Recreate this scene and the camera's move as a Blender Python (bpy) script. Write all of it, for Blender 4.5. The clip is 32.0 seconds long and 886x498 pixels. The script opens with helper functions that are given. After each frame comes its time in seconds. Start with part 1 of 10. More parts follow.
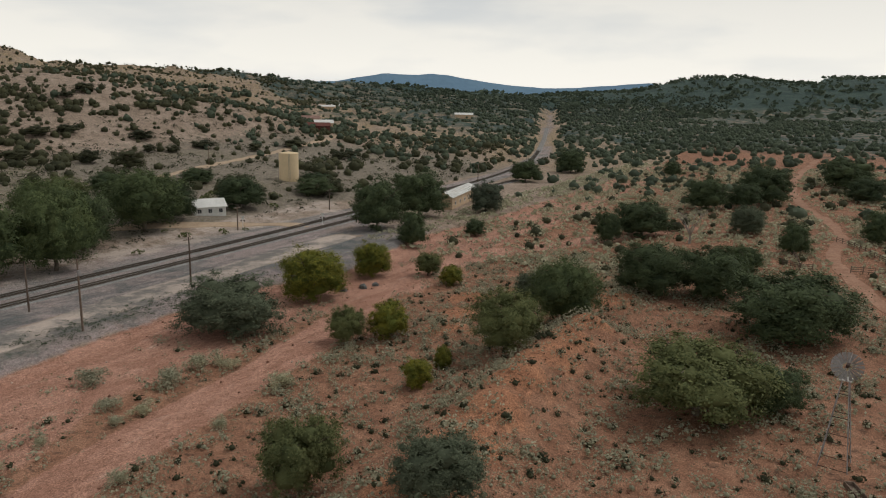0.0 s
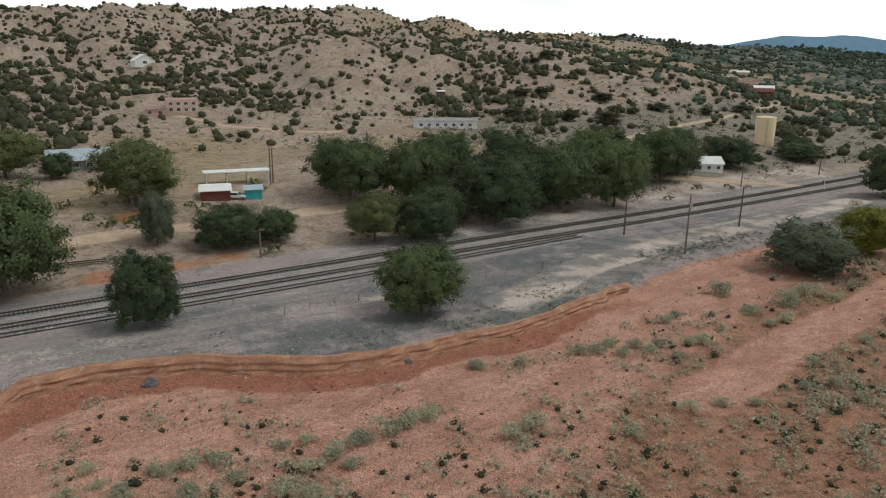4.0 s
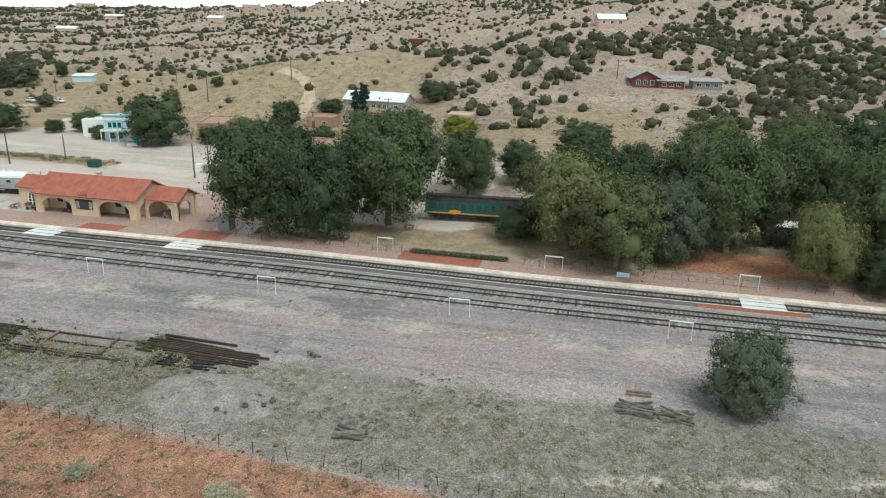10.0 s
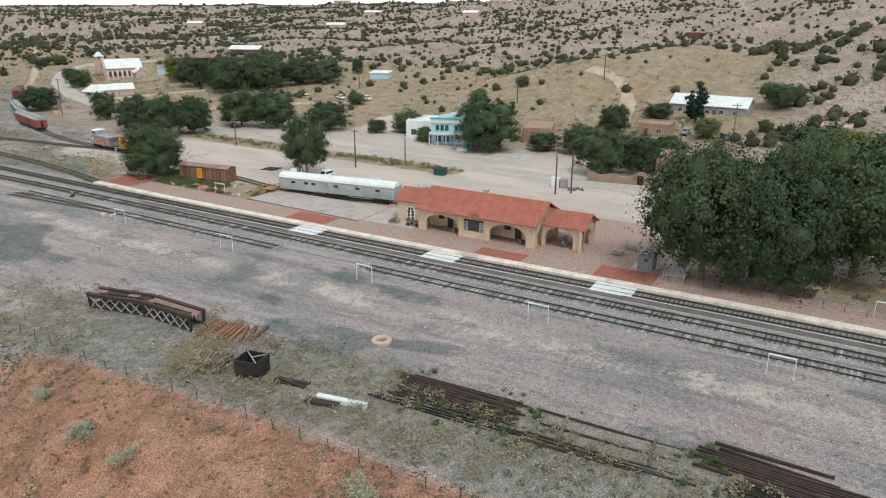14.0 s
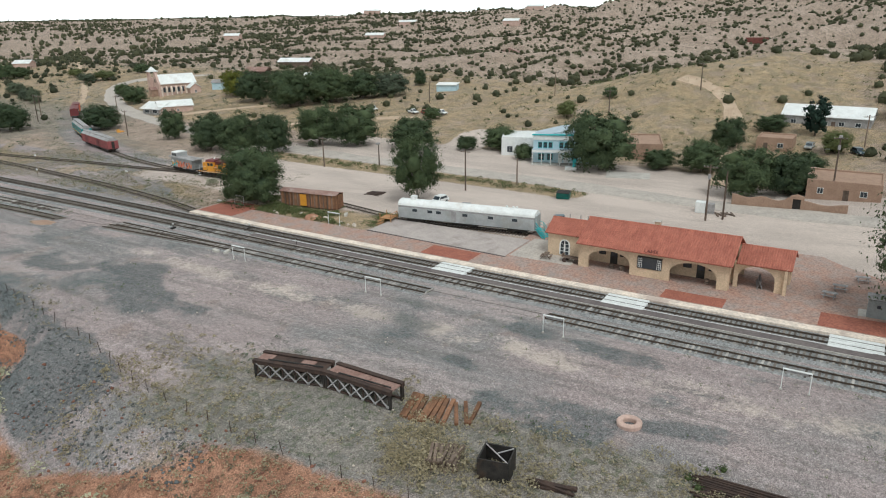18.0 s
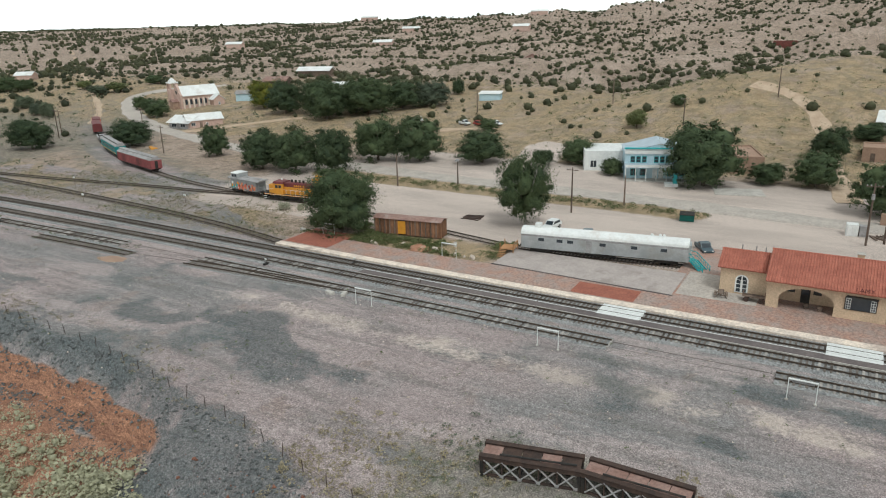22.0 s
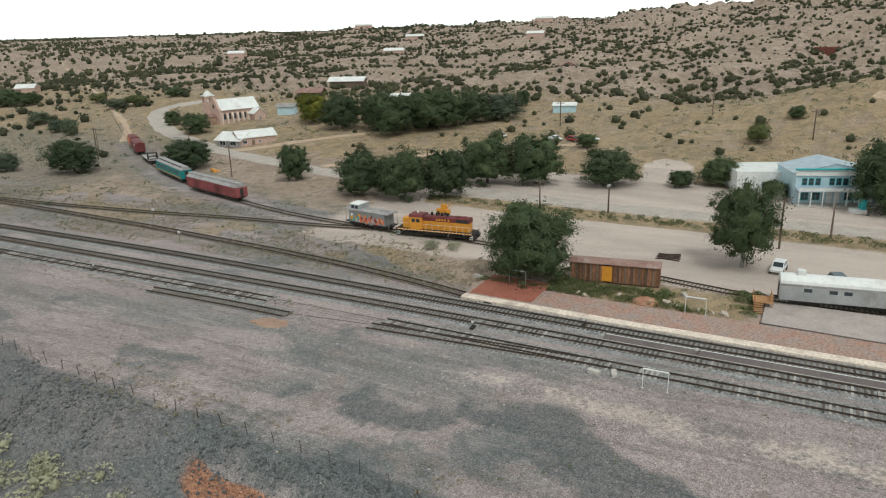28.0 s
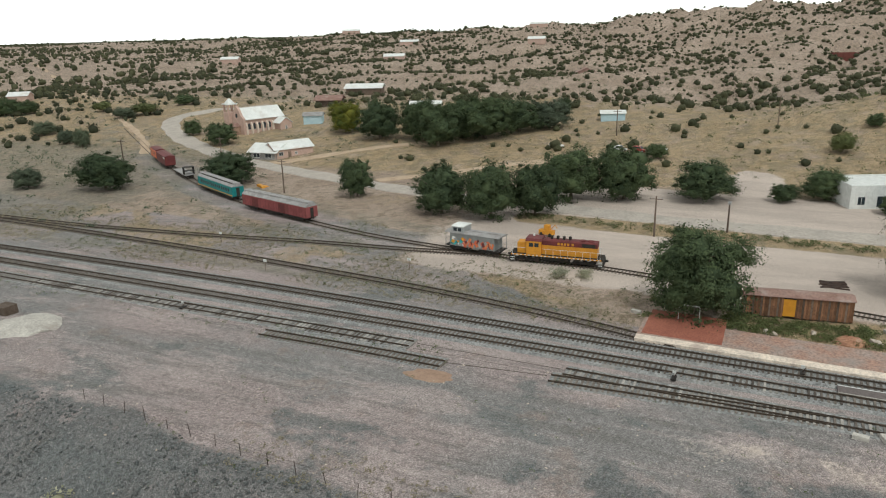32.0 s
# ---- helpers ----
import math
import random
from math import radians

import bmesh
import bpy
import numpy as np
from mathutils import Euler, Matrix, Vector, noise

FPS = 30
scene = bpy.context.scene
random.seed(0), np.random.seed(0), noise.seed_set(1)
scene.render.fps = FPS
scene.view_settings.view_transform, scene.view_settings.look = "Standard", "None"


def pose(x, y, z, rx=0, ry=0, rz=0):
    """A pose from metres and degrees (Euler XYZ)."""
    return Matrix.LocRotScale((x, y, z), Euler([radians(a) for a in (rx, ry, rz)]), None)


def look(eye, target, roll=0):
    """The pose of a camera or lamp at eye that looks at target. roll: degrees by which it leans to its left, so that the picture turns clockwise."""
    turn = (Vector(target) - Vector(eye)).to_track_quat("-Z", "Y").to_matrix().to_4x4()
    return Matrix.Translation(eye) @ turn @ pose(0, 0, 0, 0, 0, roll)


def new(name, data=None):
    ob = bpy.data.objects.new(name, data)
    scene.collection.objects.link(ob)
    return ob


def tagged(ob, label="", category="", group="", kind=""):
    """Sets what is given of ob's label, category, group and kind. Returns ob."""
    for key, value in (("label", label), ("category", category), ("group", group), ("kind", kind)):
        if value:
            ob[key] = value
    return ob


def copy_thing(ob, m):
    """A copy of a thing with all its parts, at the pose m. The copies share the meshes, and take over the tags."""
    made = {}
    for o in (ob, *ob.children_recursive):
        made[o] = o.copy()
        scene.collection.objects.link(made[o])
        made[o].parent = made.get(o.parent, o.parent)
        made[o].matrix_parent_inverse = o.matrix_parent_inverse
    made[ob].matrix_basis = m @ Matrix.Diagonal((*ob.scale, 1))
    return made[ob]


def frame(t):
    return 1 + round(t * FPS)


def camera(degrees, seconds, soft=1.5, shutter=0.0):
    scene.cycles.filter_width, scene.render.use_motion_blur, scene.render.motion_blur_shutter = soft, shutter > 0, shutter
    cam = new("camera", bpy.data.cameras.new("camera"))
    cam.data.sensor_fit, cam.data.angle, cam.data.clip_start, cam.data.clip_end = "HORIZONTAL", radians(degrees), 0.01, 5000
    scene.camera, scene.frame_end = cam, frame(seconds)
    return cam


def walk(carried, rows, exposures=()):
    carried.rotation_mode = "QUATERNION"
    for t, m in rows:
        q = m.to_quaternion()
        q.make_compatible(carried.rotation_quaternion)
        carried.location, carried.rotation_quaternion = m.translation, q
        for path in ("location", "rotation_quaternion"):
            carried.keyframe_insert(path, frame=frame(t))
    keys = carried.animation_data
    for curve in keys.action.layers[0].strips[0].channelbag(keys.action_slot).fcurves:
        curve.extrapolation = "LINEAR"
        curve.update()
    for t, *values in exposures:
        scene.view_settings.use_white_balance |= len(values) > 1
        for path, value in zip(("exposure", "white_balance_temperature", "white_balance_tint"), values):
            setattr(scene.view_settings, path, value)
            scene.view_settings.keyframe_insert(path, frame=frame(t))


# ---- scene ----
cam = camera(63.3, 32.0, soft=1.1)
METRES, EYE, TILT, LEAN, TURN = 283.0, 39.2, 0.0, 0.0, 29.4
ROWS = [
    (0.0, 0.0, 0.0, 0.0, 0.24, -12.26, -1.11),
    (0.5, -0.0149, -0.0151, -0.0002, 3.71, -12.71, -1.04),
    (1.0, -0.0297, -0.0298, -0.0006, 7.12, -13.13, -0.97),
    (1.5, -0.0447, -0.0446, -0.0008, 10.66, -13.55, -0.95),
    (2.0, -0.0596, -0.059, -0.0011, 14.36, -13.95, -0.88),
    (2.5, -0.0742, -0.073, -0.0015, 18.0, -14.32, -0.81),
    (3.0, -0.0889, -0.0867, -0.0021, 21.64, -14.66, -0.73),
    (3.5, -0.1032, -0.1006, -0.0022, 25.17, -14.99, -0.65),
    (5.5, -0.1614, -0.152, -0.0051, 40.37, -16.03, -0.71),
    (6.0, -0.1764, -0.1655, -0.0056, 44.47, -16.27, -0.73),
    (6.5, -0.1909, -0.1793, -0.0057, 48.4, -16.49, -0.74),
    (7.0, -0.2057, -0.1933, -0.0059, 52.06, -16.72, -0.8),
    (7.5, -0.2207, -0.2073, -0.0061, 55.71, -16.98, -0.83),
    (8.0, -0.2358, -0.2209, -0.0066, 59.59, -17.22, -0.85),
    (8.5, -0.2508, -0.2345, -0.0068, 63.58, -17.48, -0.89),
    (9.0, -0.2656, -0.2483, -0.0072, 67.46, -17.72, -0.94),
    (9.5, -0.28, -0.2626, -0.0073, 71.05, -18.02, -1.01),
    (10.0, -0.2944, -0.2771, -0.0074, 74.56, -18.31, -1.05),
    (10.5, -0.3086, -0.2922, -0.0077, 78.18, -18.62, -1.12),
    (11.0, -0.3227, -0.3078, -0.0079, 81.77, -19.0, -1.21),
    (11.5, -0.3354, -0.3225, -0.0081, 85.16, -19.47, -1.19),
    (12.0, -0.3487, -0.338, -0.0078, 87.87, -19.68, -1.05),
    (12.5, -0.3612, -0.3532, -0.0079, 89.08, -19.44, -0.82),
    (13.0, -0.3723, -0.367, -0.0079, 89.89, -19.26, -0.51),
    (13.5, -0.3815, -0.3795, -0.0075, 90.36, -19.11, -0.26),
    (14.0, -0.3894, -0.3904, -0.0073, 90.77, -19.0, -0.04),
    (14.5, -0.396, -0.3998, -0.0074, 91.09, -18.92, 0.18),
    (16.5, -0.4205, -0.4378, -0.0069, 92.15, -18.6, 0.52),
    (17.0, -0.4275, -0.4481, -0.007, 92.17, -18.52, 0.64),
    (17.5, -0.4342, -0.4585, -0.007, 92.05, -18.45, 0.73),
    (18.0, -0.4411, -0.4689, -0.0069, 91.89, -18.37, 0.84),
    (18.5, -0.448, -0.4794, -0.0069, 91.72, -18.3, 0.92),
    (19.0, -0.4548, -0.49, -0.0067, 91.58, -18.24, 1.01),
    (19.5, -0.4616, -0.5006, -0.0067, 91.43, -18.19, 1.06),
    (20.0, -0.4686, -0.5112, -0.0065, 91.27, -18.13, 1.15),
    (20.5, -0.4755, -0.5218, -0.0066, 91.13, -18.08, 1.21),
    (21.0, -0.4826, -0.5323, -0.0067, 90.91, -18.03, 1.26),
    (21.5, -0.4893, -0.5428, -0.0067, 90.71, -17.99, 1.31),
    (22.0, -0.4963, -0.5533, -0.0068, 90.47, -17.94, 1.35),
    (22.5, -0.5033, -0.5638, -0.0067, 90.29, -17.89, 1.4),
    (23.0, -0.5102, -0.5743, -0.0068, 90.12, -17.84, 1.41),
    (23.5, -0.5176, -0.5847, -0.007, 90.01, -17.79, 1.44),
    (24.0, -0.5243, -0.5952, -0.0069, 89.94, -17.73, 1.46),
    (24.5, -0.5312, -0.6057, -0.0069, 89.8, -17.68, 1.49),
    (25.0, -0.5382, -0.6162, -0.0069, 89.64, -17.63, 1.5),
    (25.5, -0.5451, -0.6267, -0.0068, 89.42, -17.58, 1.52),
    (27.5, -0.5738, -0.6692, -0.0063, 88.26, -17.44, 1.54),
    (28.0, -0.5807, -0.6797, -0.0062, 88.11, -17.41, 1.54),
    (28.5, -0.5878, -0.6903, -0.0063, 87.89, -17.36, 1.54),
    (29.0, -0.5947, -0.7008, -0.0063, 87.63, -17.31, 1.53),
    (29.5, -0.6016, -0.7113, -0.0063, 87.35, -17.27, 1.53),
    (30.0, -0.6085, -0.7219, -0.0063, 87.01, -17.22, 1.52),
    (30.5, -0.6153, -0.7324, -0.0063, 86.66, -17.18, 1.51),
    (31.0, -0.6222, -0.7428, -0.0063, 86.41, -17.14, 1.5),
    (31.5, -0.629, -0.7533, -0.0062, 86.12, -17.09, 1.49),
    (32.0, -0.6358, -0.7639, -0.0061, 85.84, -17.03, 1.49),
]
walk(cam, [(t, pose(0, 0, EYE, TILT, LEAN, TURN) @ pose(METRES * x, METRES * y, METRES * z, 90 + pitch, roll, yaw)) for t, x, y, z, yaw, pitch, roll in ROWS],
     exposures=[(0.0, -0.72, 6800, 9), (2.0, -0.6, 6650, 8), (3.5, -0.46, 6500, 6), (6.0, 0.0, 6100, -2), (9.0, 0.3, 6050, -3), (13.0, 0.2, 6050, 2), (19.0, 0.02, 6150, 3), (25.0, -0.08, 6250, 2), (32.0, -0.14, 6450, 2)])
SKY, SUN = 0.92, 1.7

# ---- the lie of the land ----
def smooth(a, b, v):
    s = np.clip((np.asarray(v, float) - a) / (b - a), 0, 1)
    return s * s * (3 - 2 * s)


def lattice(ix, iy, seed):
    n = (ix.astype(np.int64) * 374761393 + iy.astype(np.int64) * 668265263 + seed * 1442695041) & 0x7FFFFFFF
    n = ((n ^ (n >> 13)) * 1274126177) & 0x7FFFFFFF
    return ((n ^ (n >> 16)) & 0xFFFF) / 65535.0


def vnoise(x, y, size, seed=0):
    """Value noise, 0 to 1, with bumps of about that size in metres."""
    x, y = np.asarray(x, float) / size, np.asarray(y, float) / size
    ix, iy = np.floor(x), np.floor(y)
    fx, fy = x - ix, y - iy
    fx, fy = fx * fx * (3 - 2 * fx), fy * fy * (3 - 2 * fy)
    a, b = lattice(ix, iy, seed), lattice(ix + 1, iy, seed)
    c, d = lattice(ix, iy + 1, seed), lattice(ix + 1, iy + 1, seed)
    return (a + (b - a) * fx) * (1 - fy) + (c + (d - c) * fx) * fy


def fbm(x, y, size, seed=0, octaves=4):
    total, amount = 0, 0.5
    for k in range(octaves):
        total = total + amount * vnoise(x, y, size / 2 ** k, seed + k)
        amount *= 0.5
    return total / (1 - 0.5 ** octaves)


def along(x, y, line):
    """Distance from a polyline, and how far along it (0 to 1 a segment, counted up)."""
    x, y = np.asarray(x, float), np.asarray(y, float)
    best, where = np.full(np.shape(x), 1e9), np.zeros(np.shape(x))
    for k, ((ax, ay), (bx, by)) in enumerate(zip(line, line[1:])):
        dx, dy = bx - ax, by - ay
        s = np.clip(((x - ax) * dx + (y - ay) * dy) / (dx * dx + dy * dy), 0, 1)
        d = np.hypot(x - ax - s * dx, y - ay - s * dy)
        where, best = np.where(d < best, k + s, where), np.minimum(d, best)
    return best, where


# the wash: its western lip, from the far bend to where it turns away under the yard
LIP = [(-96, 400), (-96, 210), (-100, 165), (-94, 120), (-101, 98), (-100.2, 80), (-99, 62), (-96.8, 51), (-95, 42), (-93.2, 33), (-90.5, 23), (-89.4, 14), (-89.2, 5), (-89.6, -5), (-91, -12), (-95, -20), (-99, -26), (-101.3, -33), (-102.2, -40), (-101.6, -46), (-98, -50.5), (-91.5, -54.6), (-85.6, -56.5), (-78.8, -59.5), (-70, -64), (-50, -71)]
# second wash, under the south-eastern edge of the yard
EDGE = [(-62, -120), (-68, -150), (-72, -180), (-76, -205), (-78.5, -225), (-81.5, -239), (-85.5, -251), (-87, -260), (-89.5, -271), (-90.7, -282), (-91, -300), (-93, -330), (-96, -420)]
TRACK_A = [(-620, 1600), (-520, 1330), (-171, 430), (-147, 320), (-140.5, 257), (-137.3, 180), (-134.3, 93), (-133.7, 43), (-132.2, 0), (-130.8, -50), (-130.6, -92), (-131.2, -175), (-131.25, -225), (-131.6, -267), (-132.2, -300), (-132.9, -330), (-133.2, -355), (-132.6, -400), (-131, -470), (-128, -600)]
# rounded foothills: x, y, radius, height
KNOLLS = [(-400, -120, 60, 16), (-330, -150, 45, 9), (-300, -235, 34, 10), (-345, -205, 40, 9), (-430, -20, 50, 8), (-470, 150, 80, 16), (-400, 230, 80, 18), (-350, 320, 60, 15), (-640, 20, 70, 14), (-560, -120, 70, 8), (-470, 360, 90, 24), (-600, 300, 90, 18)]
# mounds of red earth by the wash: x, y, radius, height
CHANNEL = [(-62, 22), (-67, 49.5), (-70, 75), (-73, 93), (-82, 122), (-84, 134), (-76, 160), (-60, 190), (-40, 215)]
MOUNDS = [(-33, 104, 5, 4.8), (-33, 94, 5.5, 4.4), (-32.5, 85, 5.5, 4.2), (-32.5, 76, 5.5, 4.3), (-32, 67, 5.5, 4.2), (-31, 58, 5.5, 4.2), (-30, 49, 6, 4.2), (-28, 40, 7, 3.8), (-60, 118, 5, 2.2), (-57, 108, 5, 1.8), (-54, 98, 5, 1.8), (-38, 128, 8, 2.5)]


def side(x, y, line):
    """Signed distance from a line that runs down the map: positive to its east."""
    d, _ = along(x, y, line)
    ys, xs = [p[1] for p in line][::-1], [p[0] for p in line][::-1]
    return np.where(np.asarray(x) > np.interp(y, ys, xs), d, -d)


def wash(x, y):
    """1 inside the northern wash, with the flats to its east; 0 on the yard."""
    inside = side(x, y, LIP)
    wob = (fbm(x, y, 7, 31, 3) - 0.5) * 3
    return 0.72 * smooth(-0.4, 0.9, inside + wob) + 0.28 * smooth(0.6, 4.5, inside + wob), inside + wob


def edge_side(x, y):
    """Distance past the worn southern edge of the yard: positive on the slope below it."""
    return side(x, y, EDGE) + (fbm(x, y, 9, 17, 3) - 0.5) * np.interp(y, [-250, -215], [3.5, 9])


def rills(x, y, size):
    """Runnels that run down to the lip of the wash: 0 in a runnel, 1 between two."""
    d, where = along(x, y, LIP)
    return np.abs(2 * vnoise(where * 11 + 0.15 * d, d * 0.12, size, 27) - 1)


def spurs(x, y):
    """Rounded spurs that come down from the ridge, with sharp draws between them: 0 in a draw, 1 on a crest."""
    bend = 26 * (fbm(x, y, 110, 23, 2) - 0.5)
    return np.sqrt(np.abs(2 * fbm(x * 0.42 + 40, y + 0.3 * x + bend, 74, 29, 3) - 1) + 0.01)


def height(x, y):
    x, y = np.asarray(x, float), np.asarray(y, float)
    level = 1.0 * smooth(-210, -40, y)                      # the railway climbs a little to the north
    yard = level + 1.5 * smooth(-124, -92, x) * (1 - 0.5 * smooth(-40, 20, y))
    yard = yard + 0.5 * (fbm(x, y, 22, 3) - 0.5) * smooth(-120, -110, x)
    # the tracks lie a little lower than the ground on either side
    yard = yard - 0.5 * smooth(-165, -110, y) * smooth(-141, -136, x) * smooth(-119, -123, x) * smooth(230, 120, y)
    # the wash and the red flats
    w, inside = wash(x, y)
    flats = -0.3 + 2.2 * smooth(25, 75, inside) + 1.4 * (fbm(x, y, 16, 5) - 0.5) * smooth(6, 22, inside) + 0.008 * np.clip(y - 150, 0, 3000)
    z = yard * (1 - w) + flats * w
    for mx, my, r, h in MOUNDS:
        z = z + h * np.exp(-((x - mx) ** 2 + (y - my) ** 2) / (r * r)) * (0.75 + 0.5 * fbm(x, y, 5, 8, 3))
    # gullied grey slope where the yard ends above the bend of the wash
    corner = smooth(-45, -53, y) * smooth(-95, -80, y) * (1 - w)
    z = z - corner * (2.3 * smooth(-7.5, -0.3, inside) + 0.9 * smooth(-8.5, -3, inside) * (1 - rills(x, y, 1.7)))
    z = z + 1.3 * np.exp(-((x + 89.5) ** 2 + (y + 62.8) ** 2) / 3.2) * (1 - w) - 1.2 * np.exp(-((x + 98.3) ** 2 / 5 + (y + 60.5) ** 2 / 2.2)) * (1 - w)
    # the south-eastern edge of the yard falls into the next wash
    e = edge_side(x, y)
    south = smooth(-120, -190, y)
    scarp = smooth(-257, -264, y) * smooth(-299, -291, y)
    z = z - (4.2 * smooth(0, 10, e) * (1 - scarp) + (2.0 * smooth(0, 3.4, e) + 2.2 * smooth(3.4, 4.6, e)) * scarp + 1.8 * smooth(8, 16, e)) * south
    z = z - 0.7 * scarp * smooth(0.5, 3, e) * smooth(7, 4, e) * np.abs(2 * vnoise(y, x * 0.3, 2.4, 19) - 1)
    # west of the railway: a gentle rise, then foothills and the long ridge
    north = smooth(-210, -90, y)
    rise = north * np.interp(-x, [148, 185, 230, 356, 554, 760, 5000], [0, 5.5, 6, 10, 17, 28, 50]) + (1 - north) * np.interp(-x, [225, 295, 455, 640, 900, 1500, 2500, 5000], [0, 6, 10, 16, 19, 16, 12, 14])
    far_north = smooth(350, 700, y)
    rise = rise * (1 - 0.3 * far_north)
    z = z + rise
    for kx, ky, r, h in KNOLLS:
        z = z + h * np.exp(-((x - kx) ** 2 + (y - ky) ** 2) / (r * r))
    tall = np.interp(y, [-2500, -1500, -900, -550, -330, -150, 100, 330, 600, 1000, 1500, 3000], [2, 6, 9, 14, 26, 36, 40, 44, 42, 36, 22, 4])
    crest = -800 - 0.15 * np.abs(y - 100) + 60 * (vnoise(y, x * 0, 260, 4) - 0.5)
    ridge = np.exp(-((x - crest) / np.where(x > crest, 175, 420)) ** 2)
    z = z + tall * ridge * (0.7 + 0.6 * fbm(x, y, 170, 11, 4))
    hilly = smooth(230, 420, -x)
    gully = 1 - np.abs(2 * fbm(x, y, 120, 21, 4) - 1)
    z = z + hilly * (gully - 0.75) * (12 + 20 * ridge) * (1 - 0.6 * smooth(900, 1600, -x)) * (1 - 0.5 * smooth(-350, -700, y))
    rill = 1 - np.abs(2 * fbm(x + 0.3 * y, y, 42, 25, 3) - 1)
    z = z + hilly * (rill - 0.7) * (7 + 7 * ridge) * (1 - smooth(800, 1300, -x))
    z = z + smooth(285, 430, -x) * (spurs(x, y) - 0.36) * (17 + 8 * ridge) * (1 - 0.55 * smooth(690, 800, -x)) * smooth(-520, -260, y) * (1 - smooth(1000, 1400, -x))
    # the mesas beyond the valley to the north-east
    r = np.hypot(x, y)
    a = np.degrees(np.arctan2(y, x))
    mesa = np.interp(a, [20, 60, 84, 90, 94, 98, 102, 105, 109, 113], [60, 80, 86, 88, 90, 96, 72, 34, 20, 0])
    z = z + mesa * smooth(1500, 2500, r) * (0.8 + 0.4 * fbm(x, y, 500, 41, 4)) * smooth(-500, 300, y)
    z = z + 10 * (fbm(x, y, 240, 51, 4) - 0.5) * smooth(350, 900, r) * smooth(-140, 100, x)
    # level bed for the railway
    bed, _ = along(x, y, TRACK_A)
    k = 1 - smooth(9, 26, bed)
    return np.where(k > 0, z * (1 - k * smooth(150, 300, y)) + k * smooth(150, 300, y) * 1.2, z)
# ---- end of the land ----
# ---- sky and light: a bright overcast day ----
world = bpy.data.worlds.new("world")
scene.world = world
world.use_nodes = True
wt = world.node_tree
wt.nodes.clear()
w_out, w_bg = wt.nodes.new("ShaderNodeOutputWorld"), wt.nodes.new("ShaderNodeBackground")
w_sky = wt.nodes.new("ShaderNodeTexSky")
w_sky.sky_type, w_sky.sun_disc = "NISHITA", False
w_sky.sun_elevation, w_sky.sun_rotation = radians(55), radians(40)
w_dim = wt.nodes.new("ShaderNodeMix")
w_dim.data_type, w_dim.blend_type, w_dim.inputs[0].default_value = "RGBA", "MULTIPLY", 1.0
w_dim.inputs[7].default_value = (0.1, 0.1, 0.1, 1)
w_co, w_map = wt.nodes.new("ShaderNodeTexCoord"), wt.nodes.new("ShaderNodeMapping")
w_map.inputs["Scale"].default_value = (2.2, 2.2, 9.0)
w_noise, w_ramp = wt.nodes.new("ShaderNodeTexNoise"), wt.nodes.new("ShaderNodeValToRGB")
w_noise.inputs["Scale"].default_value, w_noise.inputs["Detail"].default_value = 1.6, 7.0
w_ramp.color_ramp.elements[0].position, w_ramp.color_ramp.elements[0].color = 0.30, (0.76, 0.79, 0.82, 1)
w_ramp.color_ramp.elements[1].position, w_ramp.color_ramp.elements[1].color = 0.52, (0.97, 0.96, 0.93, 1)
w_mix = wt.nodes.new("ShaderNodeMix")
w_mix.data_type, w_mix.inputs[0].default_value = "RGBA", 0.9
w_sep, w_rise = wt.nodes.new("ShaderNodeSeparateXYZ"), wt.nodes.new("ShaderNodeMapRange")
for i, v in enumerate((0.0, 0.0, 0.40, 1.9, 0.80)):
    w_rise.inputs[i].default_value = v
w_lift = wt.nodes.new("ShaderNodeVectorMath")
w_lift.operation = "SCALE"
wt.links.new(w_co.outputs["Generated"], w_sep.inputs[0]), wt.links.new(w_sep.outputs[2], w_rise.inputs[0]), wt.links.new(w_rise.outputs[0], w_lift.inputs["Scale"])
wt.links.new(w_ramp.outputs[0], w_lift.inputs[0])
for a, b in ((w_sky.outputs[0], w_dim.inputs[6]), (w_co.outputs["Generated"], w_map.inputs[0]), (w_map.outputs[0], w_noise.inputs["Vector"]), (w_noise.outputs[0], w_ramp.inputs[0]), (w_dim.outputs[2], w_mix.inputs[6]), (w_lift.outputs[0], w_mix.inputs[7]), (w_mix.outputs[2], w_bg.inputs[0]), (w_bg.outputs[0], w_out.inputs[0])):
    wt.links.new(a, b)
w_bg.inputs[1].default_value = SKY
sun = new("sun", bpy.data.lights.new("sun", "SUN"))
sun.data.energy, sun.data.angle, sun.data.color = SUN, radians(16), (1.0, 0.97, 0.93)
sun.matrix_world = look((0, 0, 400), (-150, -180, 60))


